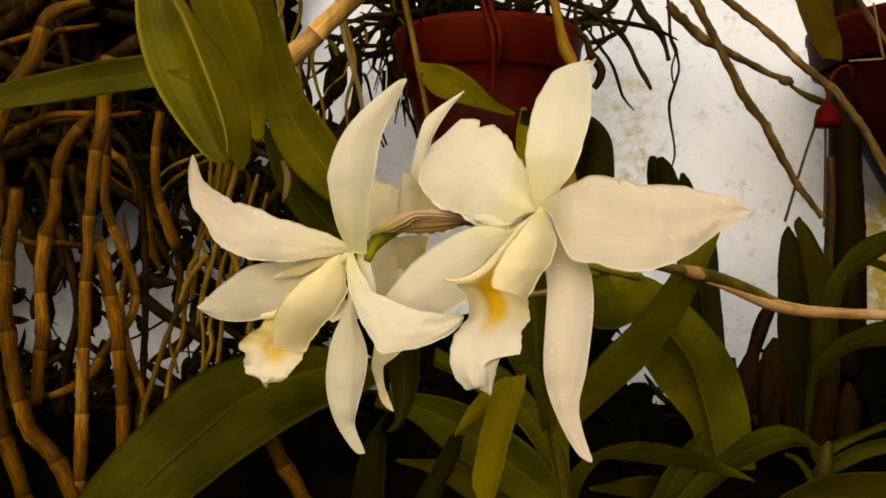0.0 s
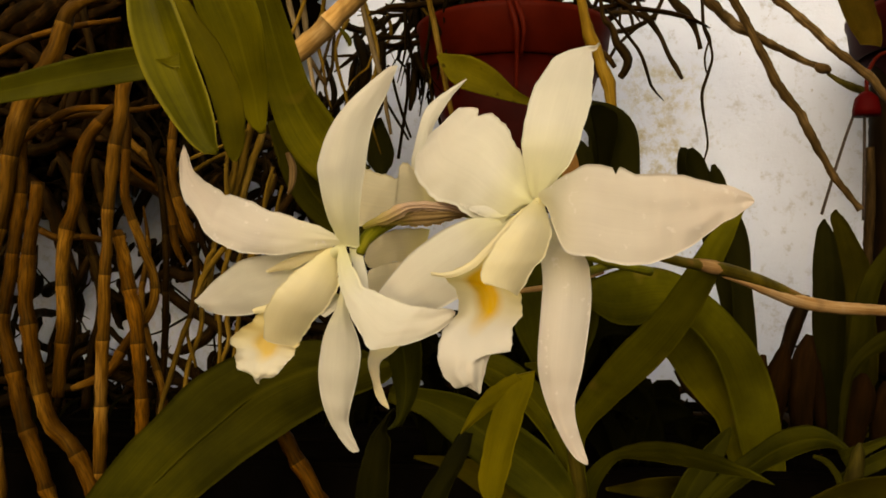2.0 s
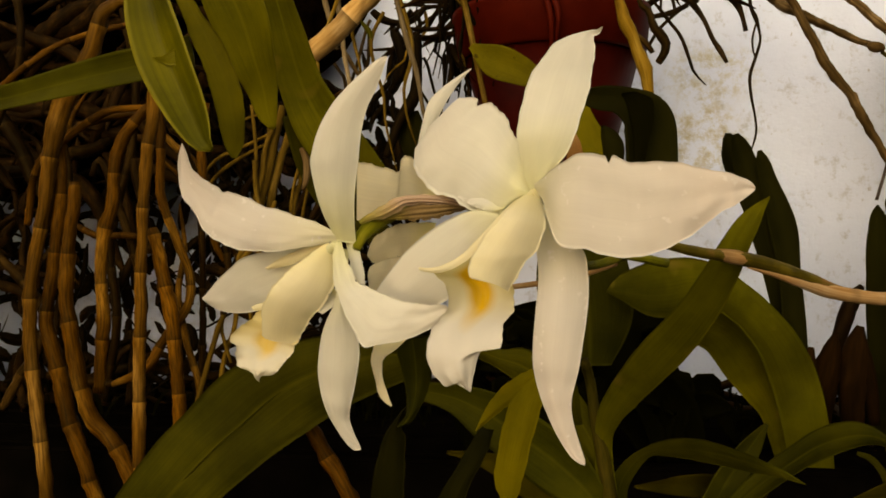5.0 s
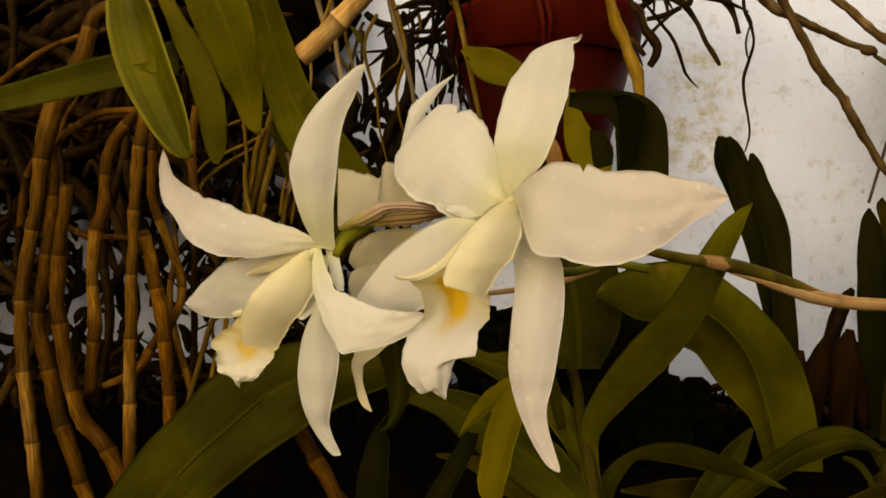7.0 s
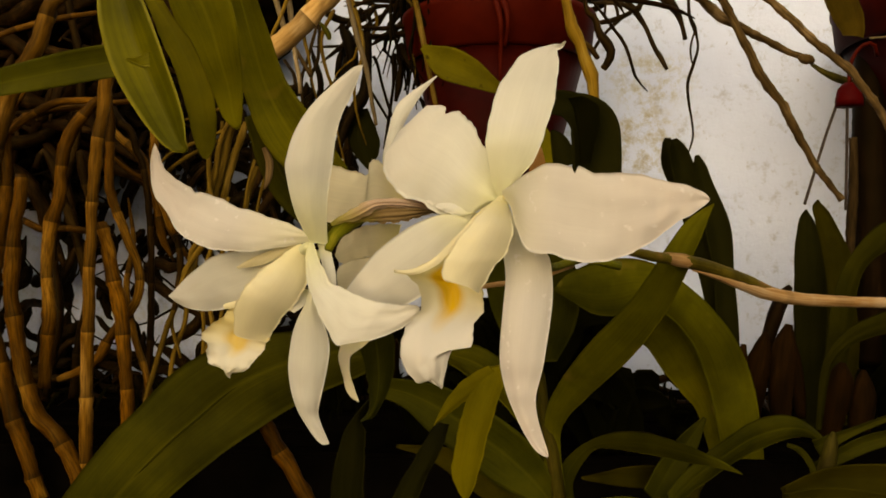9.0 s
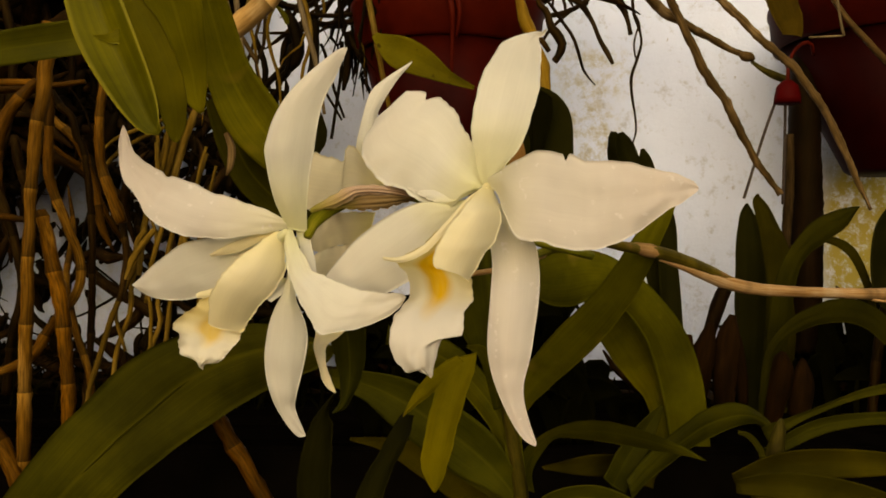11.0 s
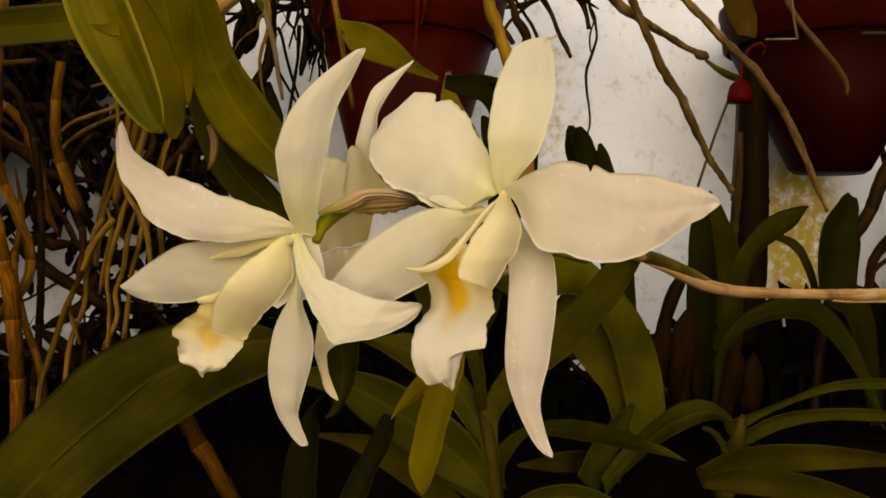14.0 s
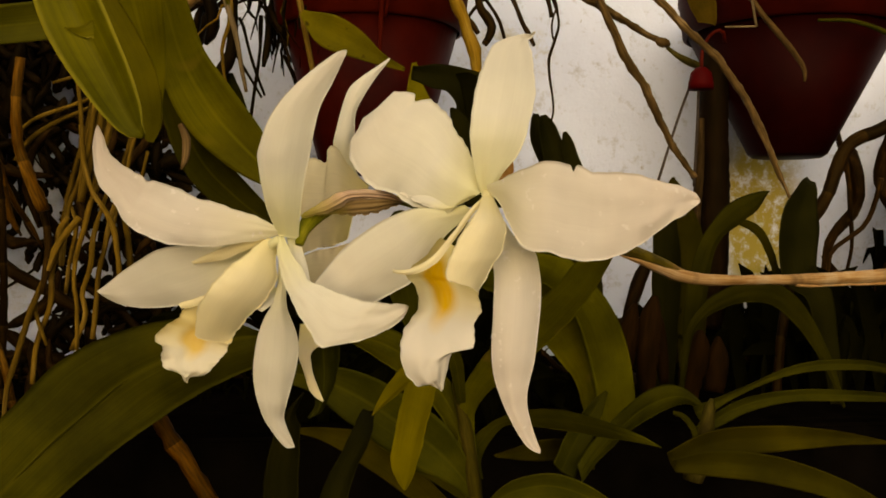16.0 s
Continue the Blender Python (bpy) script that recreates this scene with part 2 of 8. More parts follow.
def lip_material(name, white, yellow, throat, centre, reach):
    """Lip tissue: cream, with a deep yellow patch in the throat that fades along the lobe."""
    m, t, b = material(name, 0.5, 0.2)
    c = t.nodes.new("ShaderNodeTexCoord")
    blur = noise_at(t, coords(t, "UV", (1.6, 9, 1)), 2.0, 4.0)
    shift = t.nodes.new("ShaderNodeMapping")
    shift.inputs["Location"].default_value = (-centre[0] / reach[0], -centre[1] / reach[1], 0)
    shift.inputs["Scale"].default_value = (1 / reach[0], 1 / reach[1], 0)
    t.links.new(c.outputs["UV"], shift.inputs[0])
    ball = t.nodes.new("ShaderNodeTexGradient")
    ball.gradient_type = "SPHERICAL"
    t.links.new(shift.outputs[0], ball.inputs[0])
    spot = mix(t, "MULTIPLY", 1.0, ramp(t, ball.outputs[0], ((0.0, (0, 0, 0)), (0.25, (0.35,) * 3), (0.5, (1, 1, 1)))), ramp(t, blur, ((0.2, (0.88,) * 3), (0.6, (1, 1, 1)))))
    split = t.nodes.new("ShaderNodeSeparateXYZ")
    t.links.new(c.outputs["UV"], split.inputs[0])
    along = ramp(t, split.outputs[0], ((0.0, yellow), (0.3, yellow), (0.62, white)))
    colour = mix(t, "MIX", spot, along, throat)
    t.links.new(colour, b.inputs["Base Color"])
    tr = t.nodes.new("ShaderNodeBsdfTranslucent")
    t.links.new(colour, tr.inputs[0])
    add = t.nodes.new("ShaderNodeMixShader")
    add.inputs[0].default_value = 0.48
    t.links.new(b.outputs[0], add.inputs[1])
    t.links.new(tr.outputs[0], add.inputs[2])
    t.links.new(add.outputs[0], t.nodes["Material Output"].inputs[0])
    bumped(t, b, blur, 0.1, 0.0006)
    return m


LIP = lip_material("lip", (0.72, 0.69, 0.61), (0.73, 0.665, 0.33), (0.74, 0.48, 0.004), (0.345, 0.47), (0.34, 0.27))
LIP_PALE = lip_material("lip_pale", (0.76, 0.72, 0.58), (0.82, 0.72, 0.36), (0.74, 0.56, 0.14), (0.44, 0.50), (0.30, 0.26))
LOBE = tissue("side_lobe", (0.78, 0.73, 0.48), (0.83, 0.785, 0.585), (0.79, 0.73, 0.40), 0.6, 0.04, 0.42, 0.08, relief=0.05, glow=(1.0, 0.95, 0.7), sweep=0.05, grain=9.0)


def plaster():
    m, t, b = material("limewash", 0.9, 0.2)
    at = coords(t, "Object", (1, 1, 1))
    broad = noise_at(t, at, 7.0, 6.0)
    fine = noise_at(t, at, 70.0, 6.0, 0.7)
    colour = ramp(t, broad, ((0.3, (0.575, 0.64, 0.81)), (0.7, (0.67, 0.745, 0.93))))
    colour = mix(t, "MULTIPLY", 1.0, colour, ramp(t, fine, ((0.30, (0.72, 0.70, 0.66)), (0.45, (1, 1, 1)))))
    # damp, yellowed patches of algae where the wash has flaked
    for (x, z), (rx, rz), amount, tint, cut in (((0.26, 1.585), (0.07, 0.045), 0.75, (0.40, 0.36, 0.20), 0.43), ((0.25, 1.505), (0.06, 0.06), 0.8, (0.38, 0.33, 0.16), 0.43),
                                           ((0.610, 1.379), (0.075, 0.16), 1.0, (0.34, 0.27, 0.05), 0.30), ((-0.42, 1.36), (0.2, 0.22), 0.5, (0.45, 0.42, 0.34), 0.45)):
        shift = t.nodes.new("ShaderNodeMapping")
        shift.inputs["Location"].default_value = (-x / rx, 0, -z / rz)
        shift.inputs["Scale"].default_value = (1 / rx, 0, 1 / rz)
        c = t.nodes.new("ShaderNodeTexCoord")
        t.links.new(c.outputs["Object"], shift.inputs[0])
        ball = t.nodes.new("ShaderNodeTexGradient")
        ball.gradient_type = "SPHERICAL"
        t.links.new(shift.outputs[0], ball.inputs[0])
        edge = mix(t, "MULTIPLY", 1.0, ramp(t, ball.outputs[0], ((0.0, (0, 0, 0)), (0.45, (amount,) * 3))),
                   ramp(t, noise_at(t, at, 62.0, 8.0, 0.78), ((cut + 0.03, (0, 0, 0)), (cut + 0.2, (1, 1, 1)))))
        colour = mix(t, "MIX", edge, colour, tint)
    for scale, cut, tone in ((150.0, 0.70, (0.22, 0.20, 0.18)), (48.0, 0.72, (0.36, 0.36, 0.36))):
        specks = noise_at(t, coords(t, "Object", (1, 1, 0.55)), scale, 3.0)
        colour = mix(t, "MIX", ramp(t, specks, ((cut, (0, 0, 0)), (cut + 0.06, (0.55,) * 3))), colour, tone)
    t.links.new(colour, b.inputs["Base Color"])
    bumped(t, b, fine, 0.5, 0.003)
    return m


def plain(name, low, high, scale, rough, bump=0.3, spec=0.4, metal=0.0):
    m, t, b = material(name, rough, spec, metal)
    n = noise_at(t, coords(t, "Object", (1, 1, 1)), scale, 6.0)
    t.links.new(ramp(t, n, ((0.3, low), (0.7, high))), b.inputs["Base Color"])
    bumped(t, b, n, bump, 0.002)
    return m


WALL = plaster()
# Near-black: the gloom below the plants is put into the bench's colour.
BENCH = plain("bench_gloom", (0.001, 0.0008, 0.0005), (0.003, 0.0022, 0.0014), 30.0, 1.0, 0.3, 0.0)
EARTH = plain("dark_earth", (0.015, 0.011, 0.007), (0.04, 0.03, 0.02), 12.0, 0.95)
LIGHT_BLOCK = plain("light_block_sheet", (0.03, 0.03, 0.028), (0.06, 0.06, 0.055), 5.0, 0.9)
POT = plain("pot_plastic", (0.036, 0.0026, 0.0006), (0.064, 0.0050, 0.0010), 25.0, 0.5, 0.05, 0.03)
# The same red plastic, darker below the rim: shade put into the colour.
POT_SHADED = plain("pot_shaded_plastic", (0.018, 0.0012, 0.0004), (0.034, 0.0024, 0.0007), 25.0, 0.5, 0.05, 0.03)
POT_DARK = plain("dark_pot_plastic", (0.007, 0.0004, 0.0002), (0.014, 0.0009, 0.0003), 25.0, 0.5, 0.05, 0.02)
HUSK = plain("potting_husk", (0.005, 0.003, 0.001), (0.02, 0.011, 0.004), 90.0, 1.0, 0.8, 0.0)
GLOOM_MASS = plain("gloom_fibre", (0.0008, 0.0005, 0.0002), (0.004, 0.002, 0.0006), 60.0, 1.0, 0.8, 0.0)
RED = plain("red_plastic", (0.034, 0.0005, 0.0004), (0.055, 0.0009, 0.0006), 30.0, 0.6, 0.05, 0.03)
WIRE = plain("rusty_wire", (0.03, 0.022, 0.018), (0.08, 0.055, 0.04), 200.0, 0.6, 0.2, 0.5, 0.6)


# ---- builders ----
def link(name, verts, faces, uvs, mat, parent=None, label=""):
    me = bpy.data.meshes.new(name)
    me.from_pydata(verts, [], faces)
    if uvs is not None:
        layer = me.uv_layers.new(name="UVMap")
        for loop in me.loops:
            layer.data[loop.index].uv = uvs[loop.vertex_index]
    for p in me.polygons:
        p.use_smooth = True
    me.materials.append(mat)
    ob = new(name, me)
    if parent:
        ob.parent = parent
    return tagged(ob, label) if label else ob


def part(name, bm, mat, parent=None, label=""):
    me = bpy.data.meshes.new(name)
    bm.to_mesh(me)
    bm.free()
    me.materials.append(mat)
    ob = new(name, me)
    if parent:
        ob.parent = parent
    return tagged(ob, label) if label else ob


def thing(name, label, category, group="", kind=""):
    return tagged(new(name), label, category, group, kind)


def glide(points, n):
    """n + 1 places along a smooth curve through the points (rows of any width), evenly spaced in length."""
    p = np.array(points, float)
    q = np.vstack([2 * p[0] - p[1], p, 2 * p[-1] - p[-2]])
    fine = []
    for i in range(1, len(q) - 2):
        for u in np.linspace(0, 1, 24, endpoint=False):
            a, b, c, d = q[i - 1], q[i], q[i + 1], q[i + 2]
            fine.append(0.5 * (2 * b + (c - a) * u + (2 * a - 5 * b + 4 * c - d) * u * u + (3 * b - a - 3 * c + d) * u ** 3))
    fine = np.array(fine + [p[-1]])
    run = np.concatenate([[0], np.cumsum(np.linalg.norm(np.diff(fine[:, :3], axis=0), axis=1))])
    at = np.linspace(0, run[-1], n + 1)
    return np.stack([np.interp(at, run, fine[:, k]) for k in range(p.shape[1])], axis=1)


def unit(v):
    return v / max(np.linalg.norm(v), 1e-9)


def blade(parent, name, rows, mat, cup=0.15, fold=0.0, ruffle=0.0, waves=5.0, ragged=0.0, thick=0.0006, n=36, m=12, seed=0, label="", notch=None, wavy=0.0):
    """A leaf or petal: rows of x, y, z, half width and twist along its midrib. cup lifts the edges, fold makes a keel, ruffle waves the rim."""
    rng = np.random.default_rng(seed + 11)
    line = glide(rows, n)
    ph = rng.uniform(0, 6.28, 6)
    verts, uvs = [], []
    for back in (0, 1):
        for i, (x, y, z, w, tw) in enumerate(line):
            a, b = line[max(i - 1, 0), :3], line[min(i + 1, n), :3]
            tan = unit(b - a)
            nor = np.array((0, -1.0, 0))
            nor = unit(nor - tan * (nor @ tan))
            side = np.cross(tan, nor)
            c, s = math.cos(radians(tw)), math.sin(radians(tw))
            side, nor = side * c - nor * s, nor * c + side * s
            u = i / n
            w = max(w, 0.0004)
            dish = cup if isinstance(cup, float) else cup[0] + (cup[1] - cup[0]) * u
            for j in range(m + 1):
                v = 2 * j / m - 1
                rim = abs(v) ** 3
                sg = 0 if v < 0 else 2
                grow = 1 + ragged * rim * (math.sin(waves * 7.3 * u + ph[sg]) * 0.6 + math.sin(waves * 15.1 * u + ph[sg + 1]) * 0.4)
                if notch and v * notch[1] > 0:
                    grow -= notch[2] * rim * math.exp(-((u - notch[0]) / notch[3]) ** 2)
                lift = dish * w * v * v + fold * w * abs(v) + ruffle * rim * math.sin(waves * 6.28 * u + ph[sg]) + 0.25 * ruffle * rim * math.sin(waves * 14.0 * u + ph[sg + 1])
                lift += wavy * w * noise.noise((u * 3.5, v * 1.2, seed * 1.7 + 0.4))
                lift -= back * thick * (1 - 0.8 * abs(v) ** 4) + (0 if back else -thick * 0.2 * math.exp(-(v * 9) ** 2))
                verts.append(tuple(np.array((x, y, z)) + side * v * w * grow + nor * lift))
                uvs.append((u, j / m))
    k, faces = m + 1, []
    half = (n + 1) * k
    for i in range(n):
        for j in range(m):
            a = i * k + j
            faces.append((a, a + 1, a + k + 1, a + k))
            faces.append((half + a, half + a + k, half + a + k + 1, half + a + 1))
        for j, flip in ((0, 0), (m, 1)):
            a, b = i * k + j, (i + 1) * k + j
            faces.append((a, b, half + b, half + a) if not flip else (b, a, half + a, half + b))
    for i, flip in ((0, 1), (n, 0)):
        for j in range(m):
            a = i * k + j
            faces.append((a, a + 1, half + a + 1, half + a) if not flip else (a + 1, a, half + a, half + a + 1))
    return crisp(link(name, verts, faces, uvs, mat, parent, label), half)


def sheet(parent, name, rows, mat, frill=0.0, waves=5.0, ridges=0.0, ragged=0.0, thick=0.0002, n=48, m=20, seed=0, label="", wavy=0.0, keel=0.0, notch=None):
    """A petal, leaf or lobe between two free rims: rows of one rim's point, the other's, and how far the middle bulges forward. wavy dents its face, keel sinks its midrib, notch (place, depth, width) nicks the first rim."""
    rng = np.random.default_rng(seed + 31)
    mid = [((r[0] + r[3]) / 2, (r[1] + r[4]) / 2, (r[2] + r[5]) / 2, *r) for r in rows]
    line = glide(mid, n)[:, 3:]
    ph = rng.uniform(0, 6.28, 6)
    verts, uvs = [], []
    for back in (0, 1):
        for i, r in enumerate(line):
            a, b, u = r[:3], r[3:6], i / n
            span = np.linalg.norm(b - a)
            wide = unit(b - a)
            for j in range(m + 1):
                v = j / m
                rim = abs(2 * v - 1) ** 4
                sg = 0 if v < 0.5 else 2
                wave = math.sin(waves * 6.28 * u + ph[sg]) + 0.5 * math.sin(waves * 15.0 * u + ph[sg + 1])
                lift = r[6] * 4 * v * (1 - v) + frill * (2 * v - 1) ** 2 * wave * min(1, 3 * u) + ridges * math.sin(v * 18 + ph[4]) * min(1, 2 * u) * (1 - rim)
                lift += wavy * noise.noise((u * 3.2, v * 2.0, seed * 1.7 + 0.4)) + 0.35 * wavy * noise.noise((u * 9.0, v * 5.0, seed * 2.3))
                lift -= keel * min(1.0, span / 0.02) * math.exp(-((v - 0.5) * 9) ** 2)
                nick = ragged * rim * (math.sin(waves * 12 * u + ph[sg]) + 0.6 * math.sin(waves * 31 * u + ph[sg + 1])) * min(1.0, span / 0.01)
                q = a + (b - a) * v + wide * nick * (1 if sg else -1)
                q = q + np.array((0, -lift + back * thick * (1 - 0.85 * rim), 0))
                if notch:
                    q = q + wide * notch[1] * math.exp(-((u - notch[0]) / notch[2]) ** 2) * max(0.0, 1 - 7 * v)
                verts.append(tuple(q))
                uvs.append((u, v))
    k, faces = m + 1, []
    half = (n + 1) * k
    for i in range(n):
        for j in range(m):
            a = i * k + j
            faces.append((a, a + k, a + k + 1, a + 1))
            faces.append((half + a, half + a + 1, half + a + k + 1, half + a + k))
        for j in (0, m):
            a, b = i * k + j, (i + 1) * k + j
            faces.append((a, half + a, half + b, b) if j else (a, b, half + b, half + a))
    for i in (0, n):
        for j in range(m):
            a = i * k + j
            faces.append((a, a + 1, half + a + 1, half + a) if i else (a + 1, a, half + a, half + a + 1))
    return crisp(link(name, verts, faces, uvs, mat, parent, label), half)


def crisp(ob, half):
    """Keeps the thin rim of a leaf or petal out of the smooth shading of its faces."""
    for p in ob.data.polygons:
        front = sum(1 for v in p.vertices if v < half)
        p.use_smooth = front in (0, 4)
    return ob


def tube_mesh(rows, sides=10, step=0.006, joints=0.0, swell=0.16, rough=0.0, seed=0, kink=0.0):
    """The skin of a cane, root or stem: rows of x, y, z, radius; joints is the distance between its swollen rings."""
    rng = np.random.default_rng(seed + 5)
    p = np.array(rows, float)
    length = np.sum(np.linalg.norm(np.diff(p[:, :3], axis=0), axis=1))
    n = max(6, min(140, int(length / step)))
    line = glide(rows, n)
    verts, uvs, faces = [], [], []
    side = None
    shift = rng.uniform(0, 1)
    zig = rng.uniform(-1, 1, 60)
    for i, (x, y, z, r) in enumerate(line):
        tan = unit(line[min(i + 1, n), :3] - line[max(i - 1, 0), :3])
        if side is None:
            side = np.cross(tan, (0.3, 1.0, 0.2))
        side = unit(side - tan * (side @ tan))
        up = np.cross(tan, side)
        run = i / n * length
        if kink:
            f = (run / (joints or 0.04) + shift)
            j, f = int(f), f % 1
            x += kink * r * (zig[j % 60] * (1 - f) + zig[(j + 1) % 60] * f)
            y += 0.6 * kink * r * (zig[(j + 7) % 60] * (1 - f) + zig[(j + 8) % 60] * f)
        k = 1.0
        if joints:
            f = (run / joints + shift) % 1
            near = min(f, 1 - f) * joints
            k = 0.94 + swell * math.exp(-(near / 0.0035) ** 2) + 0.07 * math.sin(f * math.pi)
        for j in range(sides):
            a = 6.2832 * j / sides
            kk = k + rough * noise.noise((x * 160 + math.cos(a), z * 160 + math.sin(a), seed * 3.1 + y * 160))
            verts.append(tuple(np.array((x, y, z)) + (side * math.cos(a) + up * math.sin(a)) * r * kk))
            uvs.append((run / joints + shift if joints else run * 12, j / sides))
    for i in range(n):
        for j in range(sides):
            a, b = i * sides + j, i * sides + (j + 1) % sides
            faces.append((a, b, b + sides, a + sides))
    faces.append(tuple(range(sides))[::-1])
    faces.append(tuple(n * sides + j for j in range(sides)))
    return verts, faces, uvs


def tube(parent, name, rows, mat, label="", **more):
    verts, faces, uvs = tube_mesh(rows, **more)
    return link(name, verts, faces, uvs, mat, parent, label)


def box(name, lo, hi, mat, parent=None, label="", bevel=0.0):
    bm = bmesh.new()
    bmesh.ops.create_cube(bm, size=1)
    for v in bm.verts:
        v.co = Vector([lo[k] + (v.co[k] + 0.5) * (hi[k] - lo[k]) for k in range(3)])
    if bevel:
        bmesh.ops.bevel(bm, geom=bm.edges[:], offset=bevel, segments=2, affect="EDGES")
    return part(name, bm, mat, parent, label)


def turned(parent, name, at, rings, mat, label="", sides=56):
    """A body of revolution from rings of (radius, height)."""
    verts, faces = [], []
    for r, h in rings:
        for j in range(sides):
            a = 6.2832 * j / sides
            verts.append((at[0] + r * math.cos(a), at[1] + r * math.sin(a), at[2] + h))
    for i in range(len(rings) - 1):
        for j in range(sides):
            a, b = i * sides + j, i * sides + (j + 1) % sides
            faces.append((a, b, b + sides, a + sides))
    return link(name, verts, faces, None, mat, parent, label)


# ---- the setting ----
tagged(box("wall_north", (-2.2, 1.165, 0.0), (2.4, 1.32, 2.9), WALL), "whitewashed wall with flaking and yellow algae stains", "wall", kind="structure")
tagged(box("ground", (-30, -30, -0.2), (30, 30, 0.0), EARTH), "dark bare earth floor of the plant house", "ground", kind="structure")
# The sheet overhead and three side panels are unseen, added to block light.
tagged(box("roof", (-2.2, 0.55, 2.9), (2.4, 1.35, 2.96), LIGHT_BLOCK), "unseen dark sheet added overhead to block sky light", "roof", kind="structure")
for name, lo, hi in (("blocker_west", (-2.3, -2.0, 0.0), (-2.2, 1.165, 2.9)), ("blocker_east", (2.4, -2.0, 0.0), (2.5, 1.165, 2.9)), ("blocker_south", (-2.2, -2.1, 0.0), (2.4, -2.0, 0.9))):
    tagged(box(name, lo, hi, LIGHT_BLOCK), "unseen dark panel added to cut light around the plants", "wall", kind="structure")
# An added bench: its slats and front board stand in for unlit depth.
bench = thing("bench", "bench added under the plants, painted black for the gloom", "bench")
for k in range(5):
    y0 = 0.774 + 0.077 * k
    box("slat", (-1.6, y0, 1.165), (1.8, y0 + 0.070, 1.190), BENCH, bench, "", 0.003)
box("gloom_board", (-1.6, 0.752, 0.80), (1.8, 0.772, 1.190), BENCH, bench, "", 0.003)
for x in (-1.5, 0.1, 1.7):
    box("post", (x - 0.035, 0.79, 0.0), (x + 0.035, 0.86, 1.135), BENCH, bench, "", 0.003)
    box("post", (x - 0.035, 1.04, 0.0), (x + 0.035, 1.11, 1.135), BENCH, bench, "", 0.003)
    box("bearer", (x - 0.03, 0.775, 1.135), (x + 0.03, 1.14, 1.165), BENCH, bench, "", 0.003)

# ---- the orchid in flower ----
flower = thing("orchid_flower", "open white orchid flower with a yellow throat, facing forward", "flower", "orchid flowers")
sheet(flower, "dorsal_sepal", [(0.077, 0.386, 1.374, 0.0797, 0.386, 1.3741, 0), (0.0734, 0.384, 1.3841, 0.0834, 0.384, 1.3808, 0.0012), (0.0717, 0.383, 1.3929, 0.0899, 0.383, 1.3897, 0.0022), (0.0717, 0.383, 1.3985, 0.0934, 0.383, 1.3974, 0.0024), (0.0729, 0.387, 1.4092, 0.0968, 0.387, 1.4081, 0.0024), (0.0761, 0.392, 1.4204, 0.0991, 0.392, 1.4181, 0.0022), (0.0804, 0.4, 1.4297, 0.1004, 0.4, 1.4273, 0.0019), (0.0849, 0.406, 1.4368, 0.101, 0.406, 1.4339, 0.0014), (0.0905, 0.41, 1.4406, 0.101, 0.41, 1.4381, 0.0012), (0.0961, 0.413, 1.4428, 0.1009, 0.413, 1.4406, 0.0006), (0.1008, 0.415, 1.444, 0.1015, 0.415, 1.4413, 0.0002), (0.1022, 0.415, 1.4435, 0.1029, 0.415, 1.4418, 0), (0.1032, 0.415, 1.4445, 0.1037, 0.415, 1.4432, 0), (0.1043, 0.414, 1.4447, 0.1045, 0.414, 1.4444, 0)], PETAL, 0.0003, 2, 0.0, 0.0002, seed=1, n=70, wavy=0.0012)
sheet(flower, "petal", [(0.0779, 0.382, 1.3782, 0.0784, 0.382, 1.3751, 0.0002), (0.0817, 0.375, 1.3802, 0.0812, 0.375, 1.372, 0.0004), (0.0846, 0.368, 1.3819, 0.0829, 0.368, 1.3652, 0.0005), (0.0878, 0.363, 1.3836, 0.0849, 0.363, 1.3595, 0.0006), (0.0912, 0.36, 1.3853, 0.0876, 0.36, 1.3549, 0.0007), (0.0946, 0.358, 1.3863, 0.092, 0.358, 1.3537, 0.0009), (0.0982, 0.357, 1.3858, 0.0968, 0.357, 1.3531, 0.001), (0.1022, 0.356, 1.3851, 0.1014, 0.356, 1.3515, 0.001), (0.1062, 0.3555, 1.3849, 0.106, 0.3555, 1.3508, 0.0011), (0.1091, 0.355, 1.3836, 0.11, 0.355, 1.3506, 0.0012), (0.1113, 0.3545, 1.3823, 0.1124, 0.3545, 1.3506, 0.0012), (0.114, 0.354, 1.3823, 0.1157, 0.354, 1.3509, 0.0012), (0.1179, 0.353, 1.3822, 0.1201, 0.353, 1.3521, 0.0012), (0.1229, 0.353, 1.3824, 0.1241, 0.353, 1.354, 0.0011), (0.1277, 0.352, 1.3818, 0.1282, 0.352, 1.3564, 0.001), (0.1326, 0.352, 1.3802, 0.1324, 0.352, 1.3588, 0.001), (0.1364, 0.351, 1.3789, 0.1365, 0.351, 1.3622, 0.0009), (0.1403, 0.351, 1.3785, 0.14, 0.351, 1.365, 0.0007), (0.1442, 0.351, 1.3777, 0.1437, 0.351, 1.3672, 0.0006), (0.1478, 0.352, 1.3763, 0.147, 0.352, 1.3693, 0.0005), (0.1499, 0.352, 1.3749, 0.1492, 0.352, 1.3709, 0.0004), (0.1511, 0.352, 1.3733, 0.1507, 0.352, 1.3723, 0.0002)], PETAL_FLECKED, 0.0005, 2.4, 0.0, 0.0002, seed=2, n=220, m=26, wavy=0.0015, notch=(0.462, 0.0026, 0.009))
